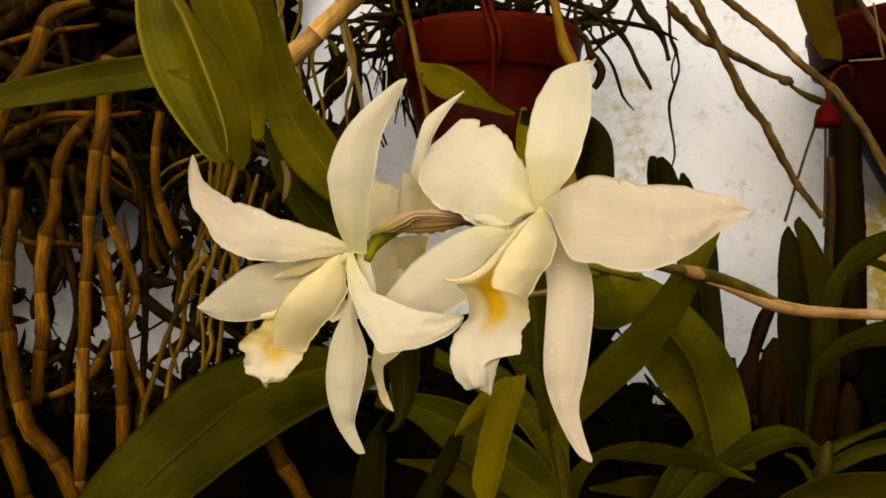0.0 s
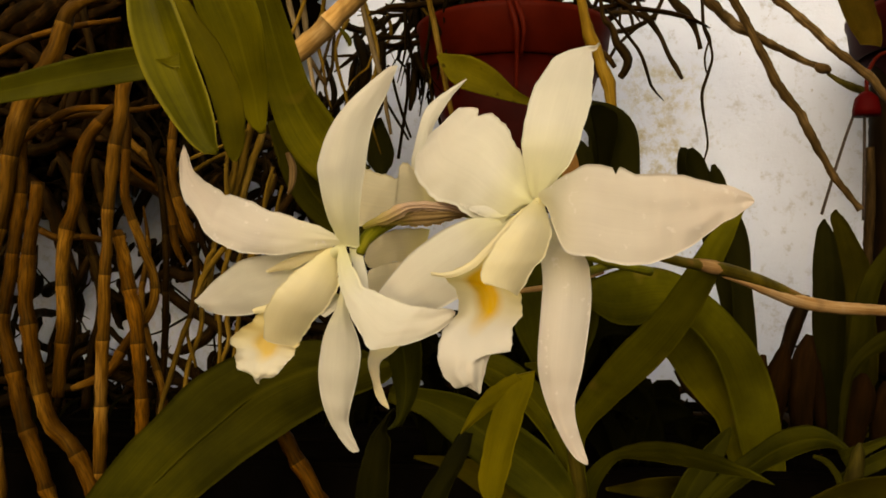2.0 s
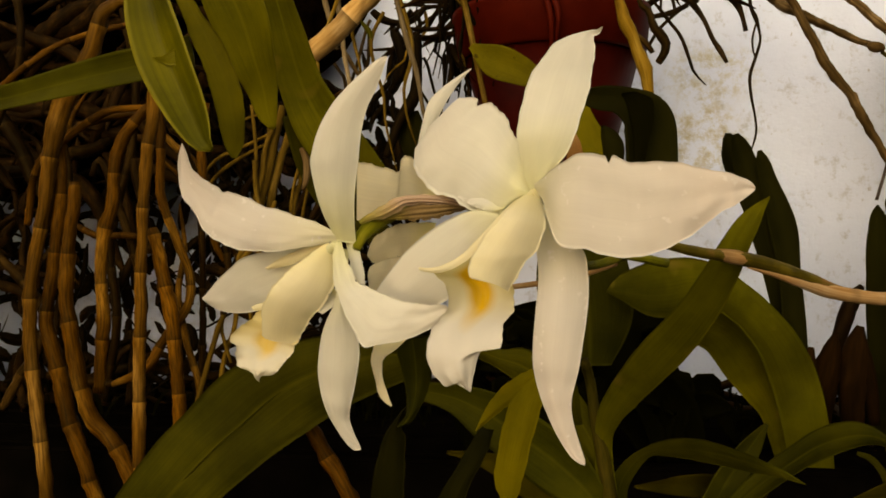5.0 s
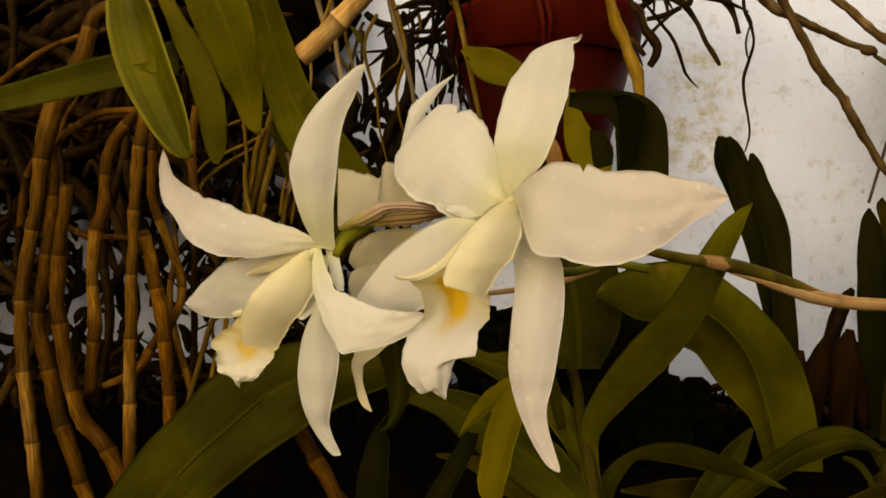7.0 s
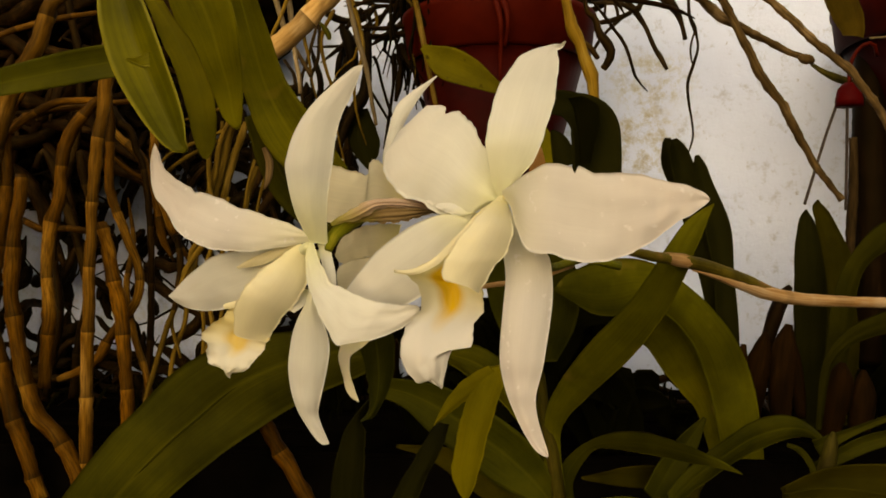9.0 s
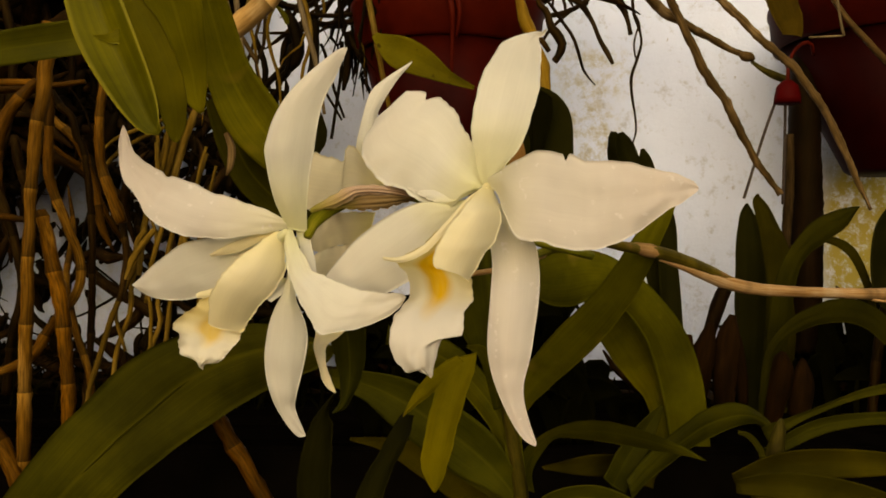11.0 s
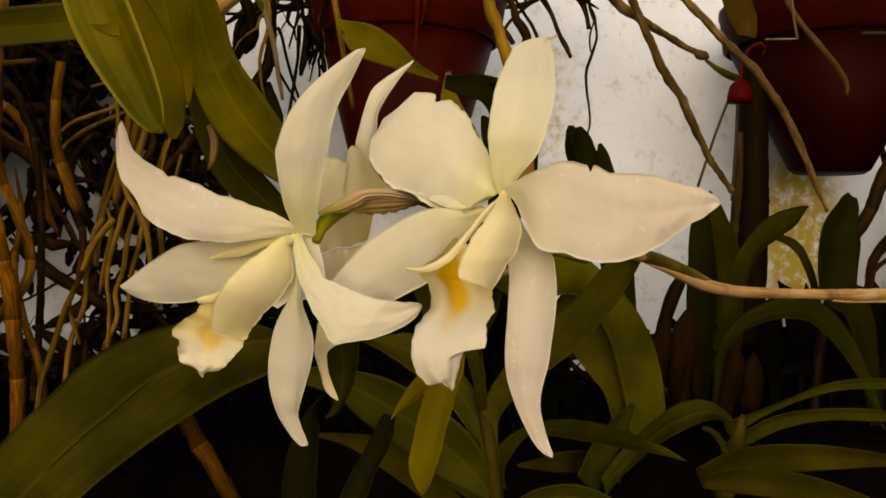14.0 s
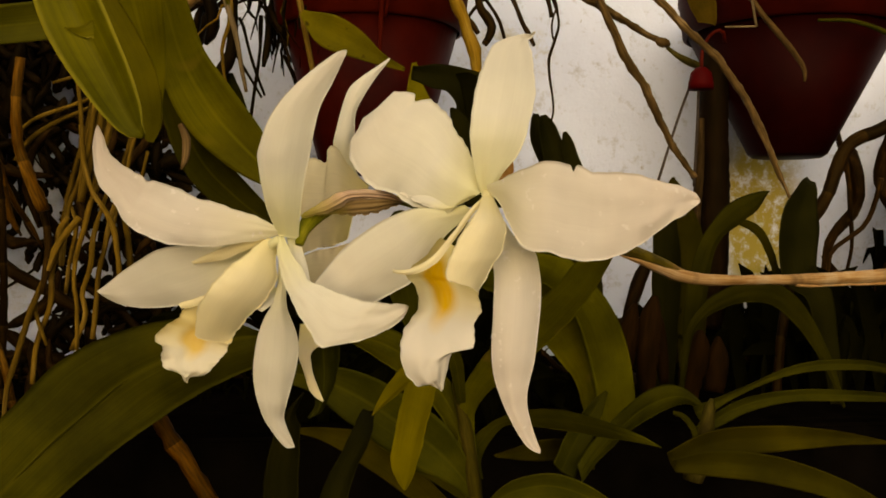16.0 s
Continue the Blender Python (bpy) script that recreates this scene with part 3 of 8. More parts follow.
sheet(flower, "petal", [(0.0779, 0.387, 1.3766, 0.0739, 0.387, 1.3736, 0.0003), (0.076, 0.388, 1.3827, 0.0685, 0.388, 1.3707, 0.0019), (0.0737, 0.391, 1.3905, 0.0632, 0.391, 1.3666, 0.0031), (0.0708, 0.396, 1.3964, 0.0572, 0.396, 1.3674, 0.0043), (0.0678, 0.4, 1.403, 0.0504, 0.4, 1.3709, 0.0048), (0.0649, 0.403, 1.4082, 0.0442, 0.403, 1.3748, 0.0051), (0.0614, 0.406, 1.4123, 0.0374, 0.406, 1.3773, 0.0051), (0.0576, 0.409, 1.4142, 0.0322, 0.409, 1.3807, 0.0046), (0.0539, 0.411, 1.4139, 0.0287, 0.411, 1.3857, 0.0039), (0.053, 0.413, 1.4167, 0.0269, 0.413, 1.3905, 0.0034), (0.0508, 0.414, 1.4173, 0.0267, 0.414, 1.3963, 0.0029), (0.0475, 0.415, 1.4182, 0.029, 0.415, 1.4003, 0.0022), (0.0445, 0.416, 1.4182, 0.0308, 0.416, 1.4037, 0.0017), (0.0435, 0.416, 1.4152, 0.032, 0.416, 1.4064, 0.0012), (0.042, 0.417, 1.412, 0.0338, 0.417, 1.4078, 0.0007), (0.04, 0.417, 1.4097, 0.0368, 0.417, 1.4083, 0.0003)], PETAL, 0.0007, 2.6, 0.0, 0.0004, seed=3, n=80, m=24, wavy=0.0018)
sheet(flower, "petal_fold", [(0.0658, 0.389, 1.3694, 0.0671, 0.389, 1.3708, 0.001), (0.0616, 0.391, 1.3686, 0.0657, 0.391, 1.3711, 0.001), (0.0561, 0.394, 1.3701, 0.0623, 0.394, 1.3734, 0.001), (0.0505, 0.398, 1.3729, 0.057, 0.398, 1.3757, 0.001), (0.0461, 0.402, 1.3759, 0.0511, 0.402, 1.3778, 0.001), (0.0451, 0.405, 1.379, 0.0466, 0.405, 1.3795, 0.001)], PETAL, 0.0006, 4, 0.0, 0.0003, seed=27, n=30, m=10, label="curled lower edge of the petal")
sheet(flower, "lateral_sepal", [(0.0711, 0.391, 1.3707, 0.0753, 0.391, 1.3678, 0.0008), (0.062, 0.392, 1.3693, 0.0689, 0.392, 1.3632, 0.0017), (0.0527, 0.394, 1.3694, 0.0632, 0.394, 1.3575, 0.0026), (0.0455, 0.397, 1.3672, 0.0574, 0.397, 1.3482, 0.0031), (0.0383, 0.399, 1.3637, 0.0515, 0.399, 1.34, 0.0034), (0.0311, 0.401, 1.3588, 0.045, 0.401, 1.3359, 0.0034), (0.0249, 0.403, 1.3538, 0.0387, 0.403, 1.3322, 0.0034), (0.0206, 0.405, 1.349, 0.0333, 0.405, 1.3294, 0.0031), (0.0161, 0.406, 1.3435, 0.0271, 0.406, 1.3283, 0.0026), (0.0121, 0.407, 1.3381, 0.021, 0.407, 1.3286, 0.0017), (0.0106, 0.408, 1.3332, 0.0147, 0.408, 1.3297, 0.0008)], PETAL, 0.0003, 2, 0.0, 0.0, seed=4, n=50, wavy=0.00105)
blade(flower, "bract", [(0.092, 0.415, 1.3795, 0.0034, 0), (0.0931, 0.42, 1.3907, 0.0037, 0), (0.0927, 0.425, 1.3987, 0.0026, 0), (0.093, 0.43, 1.4042, 0.0006, 0)], LEAF_DRY, 0.2, 0.0, 0.0006, 2, 0.0, seed=17, label="orange-brown dry bract")
sheet(flower, "lateral_sepal", [(0.0757, 0.386, 1.3691, 0.0836, 0.386, 1.3687, 0.0006), (0.0774, 0.381, 1.36, 0.089, 0.381, 1.3586, 0.0014), (0.0788, 0.377, 1.3529, 0.0959, 0.377, 1.3531, 0.0021), (0.0797, 0.374, 1.3443, 0.0975, 0.374, 1.3445, 0.0024), (0.0791, 0.372, 1.3357, 0.0975, 0.372, 1.336, 0.0027), (0.0784, 0.37, 1.3273, 0.0966, 0.37, 1.3276, 0.0027), (0.0778, 0.369, 1.3189, 0.0953, 0.369, 1.3192, 0.0027), (0.0779, 0.368, 1.3126, 0.0941, 0.368, 1.3119, 0.0026), (0.079, 0.368, 1.3063, 0.0927, 0.368, 1.3061, 0.0022), (0.0807, 0.367, 1.3006, 0.0914, 0.367, 1.3008, 0.0019), (0.0827, 0.367, 1.2956, 0.0915, 0.367, 1.2958, 0.0014), (0.0854, 0.366, 1.2899, 0.0925, 0.366, 1.2909, 0.001), (0.0884, 0.366, 1.2846, 0.094, 0.366, 1.286, 0.0006), (0.0913, 0.365, 1.2809, 0.0952, 0.365, 1.2824, 0.0004), (0.094, 0.364, 1.2793, 0.096, 0.364, 1.2802, 0.0002), (0.0956, 0.364, 1.2787, 0.096, 0.364, 1.2789, 0)], PETAL_FLECKED, 0.0003, 2, 0.0, 0.0, seed=5, n=70, wavy=0.0009)
lip = sheet(flower, "lip", [(0.0596, 0.376, 1.3582, 0.065, 0.378, 1.355, -0.002), (0.0526, 0.368, 1.3515, 0.0674, 0.374, 1.3485, -0.0055), (0.0445, 0.356, 1.3462, 0.0697, 0.368, 1.3438, -0.0083), (0.0453, 0.357, 1.3442, 0.0711, 0.365, 1.3401, -0.0096), (0.0483, 0.358, 1.3411, 0.0718, 0.362, 1.3371, -0.0095), (0.0488, 0.358, 1.337, 0.0721, 0.359, 1.3341, -0.0086), (0.0489, 0.357, 1.3329, 0.0714, 0.357, 1.3318, -0.0074), (0.0461, 0.355, 1.3291, 0.0694, 0.355, 1.329, -0.0055), (0.0435, 0.354, 1.3263, 0.0686, 0.354, 1.3266, -0.0028), (0.0427, 0.353, 1.3218, 0.0681, 0.352, 1.3234, -0.0002), (0.0427, 0.352, 1.3169, 0.068, 0.351, 1.32, 0.0016), (0.0433, 0.352, 1.3128, 0.0648, 0.351, 1.3206, 0.0024), (0.0448, 0.352, 1.31, 0.0609, 0.352, 1.3188, 0.0028), (0.0472, 0.352, 1.3081, 0.0595, 0.352, 1.3154, 0.003), (0.0497, 0.352, 1.3065, 0.0587, 0.353, 1.311, 0.0026), (0.0506, 0.353, 1.308, 0.0583, 0.353, 1.3083, 0.0018), (0.0533, 0.353, 1.3068, 0.0579, 0.353, 1.3059, 0.0009), (0.0559, 0.353, 1.3057, 0.0571, 0.354, 1.3045, 0)], LIP, 0.0007, 3.0, 0.0004, 0.0003, seed=3, n=90, m=30, label="frilled cream lip with a deep yellow throat")
sheet(lip, "side_lobe", [(0.077, 0.382, 1.3764, 0.0799, 0.384, 1.3766, 0.0012), (0.0723, 0.366, 1.3707, 0.0814, 0.377, 1.3699, 0.0036), (0.0682, 0.357, 1.3654, 0.0825, 0.369, 1.3639, 0.0048), (0.0641, 0.353, 1.3605, 0.0818, 0.365, 1.3583, 0.0048), (0.061, 0.351, 1.3559, 0.0798, 0.361, 1.3534, 0.0042), (0.0589, 0.349, 1.3517, 0.0771, 0.358, 1.3501, 0.0036), (0.0576, 0.348, 1.3479, 0.0745, 0.357, 1.3466, 0.003), (0.0571, 0.347, 1.3449, 0.0727, 0.357, 1.3433, 0.003), (0.0591, 0.347, 1.3433, 0.0715, 0.356, 1.3412, 0.0024), (0.0633, 0.348, 1.3427, 0.0707, 0.356, 1.3398, 0.0018), (0.0672, 0.351, 1.3413, 0.0703, 0.355, 1.3388, 0.0006)], LOBE, 0.0004, 2.6, 0.0, 0.0003, seed=4, wavy=0.0006)
sheet(lip, "side_lobe", [(0.0775, 0.376, 1.3746, 0.0784, 0.376, 1.3733, 0.0006), (0.0722, 0.37, 1.3716, 0.0733, 0.37, 1.3699, 0.0006), (0.0674, 0.366, 1.3669, 0.0687, 0.366, 1.3652, 0.0006), (0.0626, 0.362, 1.3612, 0.0641, 0.362, 1.3595, 0.0006), (0.0574, 0.359, 1.3554, 0.0593, 0.359, 1.3538, 0.0005), (0.0539, 0.357, 1.3519, 0.0556, 0.357, 1.3496, 0.0005), (0.0499, 0.356, 1.3492, 0.0511, 0.356, 1.3469, 0.0005), (0.0455, 0.355, 1.3475, 0.0463, 0.355, 1.3454, 0.0005), (0.0421, 0.354, 1.3472, 0.0425, 0.354, 1.3456, 0.0005), (0.0395, 0.353, 1.3474, 0.0398, 0.353, 1.3462, 0.0005)], LOBE, 0.0003, 2, 0.0, 0.0002, seed=5, n=40, m=8)
tube(flower, "column", [(0.0794, 0.378, 1.3718, 0.0022), (0.0733, 0.376, 1.3638, 0.0029), (0.0676, 0.374, 1.3559, 0.0024)], PETAL, "waxy cream column")
tube(flower, "ovary", [(0.0794, 0.39, 1.3615, 0.0018), (0.0882, 0.41, 1.3506, 0.0021), (0.0993, 0.44, 1.3477, 0.002), (0.1119, 0.46, 1.3511, 0.0021), (0.1257, 0.48, 1.3546, 0.0023)], GREEN_STALK, "pale green stalk behind the flower")

flower = thing("orchid_flower", "open white orchid flower with a cream lip, turned aside", "flower", "orchid flowers")
sheet(flower, "dorsal_sepal", [(-0.0019, 0.394, 1.3581, 0.0066, 0.394, 1.3565, 0.0006), (-0.0032, 0.391, 1.3626, 0.0069, 0.391, 1.362, 0.0012), (-0.0053, 0.388, 1.3682, 0.0074, 0.388, 1.3671, 0.0019), (-0.0067, 0.385, 1.3748, 0.0082, 0.385, 1.3738, 0.0022), (-0.0079, 0.383, 1.3826, 0.0094, 0.383, 1.3815, 0.0024), (-0.0084, 0.381, 1.388, 0.0108, 0.381, 1.388, 0.0024), (-0.0073, 0.38, 1.3924, 0.0117, 0.38, 1.3935, 0.0024), (-0.0056, 0.379, 1.3978, 0.0127, 0.379, 1.399, 0.0024), (-0.0027, 0.378, 1.4037, 0.0139, 0.378, 1.4039, 0.0023), (0.0013, 0.377, 1.4091, 0.0158, 0.377, 1.4086, 0.0019), (0.0066, 0.376, 1.4144, 0.0184, 0.376, 1.4133, 0.0016), (0.0123, 0.375, 1.4193, 0.0205, 0.375, 1.4177, 0.0014), (0.0167, 0.374, 1.4226, 0.0222, 0.374, 1.4213, 0.001), (0.0203, 0.373, 1.425, 0.0234, 0.373, 1.4237, 0.0006), (0.0225, 0.373, 1.4259, 0.0239, 0.373, 1.425, 0.0004), (0.0239, 0.373, 1.4261, 0.0241, 0.373, 1.4256, 0)], PETAL, 0.0002, 2, 0.0, 0.0, seed=6, n=70, wavy=0.00105)
sheet(flower, "petal", [(0.0004, 0.394, 1.3609, 0.0004, 0.394, 1.3581, 0.0006), (-0.0034, 0.393, 1.3624, -0.004, 0.393, 1.3573, 0.001), (-0.0069, 0.392, 1.3642, -0.0096, 0.392, 1.3561, 0.0014), (-0.0126, 0.392, 1.3665, -0.0167, 0.392, 1.3549, 0.0019), (-0.0187, 0.392, 1.3685, -0.0237, 0.392, 1.3539, 0.0019), (-0.0254, 0.393, 1.3706, -0.0306, 0.393, 1.3536, 0.0019), (-0.0314, 0.393, 1.3722, -0.037, 0.393, 1.354, 0.0019), (-0.0369, 0.394, 1.3748, -0.0433, 0.394, 1.3549, 0.0016), (-0.0428, 0.395, 1.377, -0.049, 0.395, 1.3567, 0.0014), (-0.0469, 0.395, 1.3786, -0.0538, 0.395, 1.3593, 0.0012), (-0.0501, 0.396, 1.3782, -0.0576, 0.396, 1.3621, 0.001), (-0.0521, 0.396, 1.3799, -0.0601, 0.396, 1.3654, 0.0009), (-0.0555, 0.396, 1.3822, -0.063, 0.396, 1.3706, 0.0006), (-0.0594, 0.396, 1.3845, -0.0665, 0.396, 1.3753, 0.0005), (-0.0628, 0.396, 1.3871, -0.0688, 0.396, 1.38, 0.0004), (-0.0645, 0.396, 1.39, -0.0698, 0.396, 1.3859, 0.0002), (-0.0656, 0.396, 1.3938, -0.0699, 0.396, 1.3918, 0.0002), (-0.0671, 0.396, 1.3973, -0.0695, 0.396, 1.3961, 0.0001), (-0.0681, 0.396, 1.399, -0.0688, 0.396, 1.3985, 0)], PETAL_FLECKED, 0.0004, 3, 0.0, 0.0002, seed=7, n=90, wavy=0.0012)
sheet(flower, "lateral_sepal", [(-0.0066, 0.399, 1.3574, -0.0077, 0.399, 1.3511, 0.0006), (-0.0205, 0.406, 1.3556, -0.0203, 0.406, 1.3413, 0.0011), (-0.0327, 0.41, 1.3545, -0.0287, 0.41, 1.3351, 0.0017), (-0.0427, 0.414, 1.3533, -0.0348, 0.414, 1.3312, 0.0021), (-0.0511, 0.418, 1.3512, -0.0411, 0.418, 1.3291, 0.0023), (-0.0593, 0.424, 1.3466, -0.0494, 0.424, 1.3274, 0.0023), (-0.0667, 0.43, 1.3419, -0.0593, 0.43, 1.3267, 0.0021), (-0.0721, 0.434, 1.3378, -0.068, 0.434, 1.3277, 0.0017), (-0.0763, 0.438, 1.3347, -0.0743, 0.438, 1.3298, 0.0011), (-0.079, 0.44, 1.3331, -0.0781, 0.44, 1.332, 0.0006)], PETAL, 0.0003, 2, 0.0, 0.0, seed=8, n=50, wavy=0.00105)
sheet(flower, "petal", [(-0.001, 0.392, 1.358, 0.0009, 0.392, 1.358, 0.0002), (-0.0014, 0.389, 1.3534, 0.0028, 0.389, 1.3539, 0.0006), (-0.0009, 0.386, 1.3488, 0.0051, 0.386, 1.35, 0.0009), (0.0006, 0.382, 1.3432, 0.0082, 0.382, 1.346, 0.001), (0.0029, 0.379, 1.3373, 0.0111, 0.379, 1.3416, 0.0012), (0.0057, 0.377, 1.3319, 0.0149, 0.377, 1.3402, 0.0014), (0.0088, 0.375, 1.3268, 0.0188, 0.375, 1.339, 0.0014), (0.0117, 0.374, 1.3221, 0.0228, 0.374, 1.3373, 0.0014), (0.014, 0.373, 1.3187, 0.0267, 0.373, 1.3359, 0.0014), (0.0166, 0.372, 1.3178, 0.0303, 0.372, 1.3351, 0.0014), (0.0235, 0.371, 1.3191, 0.0342, 0.371, 1.3345, 0.0014), (0.03, 0.371, 1.3205, 0.0379, 0.371, 1.3341, 0.0011), (0.0365, 0.371, 1.3227, 0.0413, 0.371, 1.3338, 0.0009), (0.0414, 0.371, 1.3254, 0.0444, 0.371, 1.3336, 0.0006), (0.0451, 0.371, 1.3284, 0.0465, 0.371, 1.3332, 0.0002), (0.0469, 0.372, 1.3312, 0.0473, 0.372, 1.3325, 0)], PETAL, 0.0003, 3, 0.0, 0.0002, seed=9, n=80, m=22, wavy=0.00135)
sheet(flower, "lateral_sepal", [(-0.0011, 0.396, 1.3546, 0.0036, 0.396, 1.3547, 0.0006), (-0.0014, 0.396, 1.3406, 0.0019, 0.396, 1.3395, 0.0012), (-0.0032, 0.396, 1.3324, 0.0022, 0.396, 1.3302, 0.0017), (-0.0065, 0.397, 1.326, 0.004, 0.397, 1.325, 0.0021), (-0.009, 0.398, 1.3193, 0.006, 0.398, 1.3191, 0.0023), (-0.0103, 0.399, 1.3122, 0.0068, 0.399, 1.3129, 0.0024), (-0.011, 0.4, 1.305, 0.0057, 0.4, 1.3053, 0.0024), (-0.0106, 0.402, 1.2977, 0.0038, 0.402, 1.2975, 0.0023), (-0.0091, 0.403, 1.2909, 0.002, 0.403, 1.2906, 0.0021), (-0.0069, 0.405, 1.2842, 0.0009, 0.405, 1.2851, 0.0016), (-0.0036, 0.406, 1.2786, 0.0022, 0.406, 1.2801, 0.0011), (-0.0004, 0.407, 1.2742, 0.0037, 0.407, 1.2764, 0.0006), (0.0023, 0.408, 1.2716, 0.0048, 0.408, 1.2733, 0.0002), (0.0048, 0.408, 1.2719, 0.0052, 0.408, 1.2724, 0)], PETAL, 0.0003, 2, 0.0, 0.0, seed=10, n=60, wavy=0.0009)
lip = sheet(flower, "lip", [(-0.0363, 0.403, 1.3309, -0.0254, 0.403, 1.3294, -0.002), (-0.0397, 0.4, 1.3258, -0.0203, 0.4, 1.3202, -0.0037), (-0.0441, 0.399, 1.3227, -0.019, 0.399, 1.3172, -0.0053), (-0.0469, 0.398, 1.3204, -0.0197, 0.398, 1.3157, -0.006), (-0.0475, 0.398, 1.3173, -0.0206, 0.398, 1.314, -0.0057), (-0.0451, 0.398, 1.315, -0.0218, 0.398, 1.3116, -0.0047), (-0.045, 0.398, 1.3122, -0.0232, 0.398, 1.3097, -0.003), (-0.0457, 0.398, 1.3093, -0.0253, 0.398, 1.3078, -0.0013), (-0.044, 0.398, 1.3065, -0.0272, 0.398, 1.3049, 0.0003), (-0.0407, 0.399, 1.3051, -0.0308, 0.399, 1.3031, 0.0012), (-0.038, 0.399, 1.3037, -0.0342, 0.399, 1.3028, 0.0013), (-0.0371, 0.4, 1.3014, -0.0354, 0.4, 1.302, 0.0008), (-0.0361, 0.4, 1.3003, -0.0357, 0.4, 1.3005, 0)], LIP_PALE, 0.0008, 3.0, 0.0004, 0.0003, seed=8, n=60, m=26, label="frilled cream lip with a pale yellow throat")
sheet(lip, "side_lobe", [(-0.0054, 0.394, 1.3573, -0.0019, 0.396, 1.3565, 0.0012), (-0.0116, 0.389, 1.3521, -0.0018, 0.393, 1.3476, 0.0024), (-0.0175, 0.387, 1.3475, -0.0017, 0.392, 1.3407, 0.0036), (-0.0218, 0.386, 1.3436, -0.0047, 0.392, 1.3344, 0.0036), (-0.0252, 0.386, 1.3394, -0.0098, 0.394, 1.3289, 0.0036), (-0.0285, 0.387, 1.3348, -0.0138, 0.396, 1.3248, 0.003), (-0.0309, 0.389, 1.3294, -0.0166, 0.398, 1.3209, 0.0024), (-0.0319, 0.391, 1.3242, -0.0186, 0.4, 1.3181, 0.0018), (-0.0319, 0.394, 1.3193, -0.0197, 0.4, 1.3164, 0.0012), (-0.0279, 0.396, 1.3173, -0.0216, 0.399, 1.3162, 0.0006)], LOBE, 0.0004, 2.4, 0.0, 0.0003, seed=9, wavy=0.0005)
sheet(lip, "side_lobe", [(-0.0224, 0.398, 1.3375, -0.0216, 0.398, 1.3344, 0.0005), (-0.0294, 0.4, 1.3347, -0.0277, 0.4, 1.3319, 0.0005), (-0.0347, 0.4, 1.3328, -0.0329, 0.4, 1.3302, 0.0005), (-0.0378, 0.4, 1.332, -0.0366, 0.4, 1.3294, 0.0005), (-0.0392, 0.4, 1.331, -0.0383, 0.4, 1.3294, 0.0005)], LOBE, 0.0002, 2, 0.0, 0.0, seed=5, n=20, m=8)
sheet(flower, "petal_base", [(-0.0066, 0.394, 1.3576, -0.0054, 0.394, 1.3546, 0.0009), (-0.0156, 0.397, 1.3554, -0.0144, 0.397, 1.3517, 0.0009), (-0.0236, 0.4, 1.3528, -0.0216, 0.4, 1.3483, 0.0009), (-0.0305, 0.403, 1.3497, -0.028, 0.403, 1.3473, 0.0009), (-0.0352, 0.405, 1.3472, -0.0342, 0.405, 1.3463, 0.0009)], LOBE, 0.0002, 2, 0.0, 0.0, seed=6, n=24, m=8)
sheet(flower, "column_wing", [(0.0019, 0.396, 1.357, 0.0068, 0.396, 1.3575, 0.0005), (0.0034, 0.395, 1.3512, 0.0083, 0.395, 1.3519, 0.0005), (0.0053, 0.393, 1.3454, 0.0102, 0.393, 1.3454, 0.0005), (0.0081, 0.391, 1.3408, 0.0111, 0.391, 1.3404, 0.0005)], PETAL, 0.0002, 2, 0.0, 0.0, seed=16, n=20, m=8)
sheet(flower, "column_wing", [(-0.0035, 0.397, 1.3387, -0.0007, 0.397, 1.3369, 0.0005), (-0.0056, 0.396, 1.3354, -0.0013, 0.396, 1.3336, 0.0005), (-0.0077, 0.395, 1.3324, -0.0037, 0.395, 1.3311, 0.0005), (-0.0091, 0.394, 1.3297, -0.0072, 0.394, 1.3285, 0.0005)], PETAL, 0.0002, 2, 0.0, 0.0, seed=26, n=20, m=8)
tube(flower, "column", [(-0.0008, 0.391, 1.3565, 0.0016), (-0.0034, 0.393, 1.3547, 0.0021), (-0.0057, 0.396, 1.3524, 0.0019)], PETAL, "waxy cream column")
tube(flower, "ovary", [(0.0068, 0.394, 1.3547, 0.0017), (0.0075, 0.396, 1.3582, 0.0024), (0.009, 0.399, 1.3618, 0.0031), (0.0118, 0.402, 1.3648, 0.0033), (0.0163, 0.406, 1.3679, 0.0029), (0.0237, 0.41, 1.3706, 0.0021), (0.0334, 0.42, 1.3727, 0.0017), (0.0501, 0.43, 1.3729, 0.0018), (0.0993, 0.45, 1.3564, 0.0018), (0.1347, 0.47, 1.3488, 0.0022)], GREEN_STALK, "green stalk behind the flower", rough=0.06, sides=14)
sheet(flower, "bract", [(0.0072, 0.396, 1.3661, 0.0079, 0.396, 1.3645, 0.0005), (0.0109, 0.396, 1.3685, 0.0124, 0.396, 1.3659, 0.0015), (0.0154, 0.397, 1.3714, 0.0179, 0.397, 1.367, 0.0025), (0.02, 0.398, 1.3743, 0.0231, 0.398, 1.3696, 0.0028), (0.0244, 0.4, 1.3759, 0.0268, 0.4, 1.3721, 0.003), (0.0305, 0.404, 1.3767, 0.0329, 0.404, 1.3729, 0.0025), (0.0372, 0.408, 1.3768, 0.0384, 0.408, 1.3727, 0.002), (0.0435, 0.413, 1.376, 0.0435, 0.413, 1.3723, 0.0012), (0.049, 0.418, 1.3724, 0.0492, 0.418, 1.3719, 0.0005)], BRACT, 0.0005, 4, 0.0005, 0.0004, seed=11, label="streaked pinkish brown papery bract")
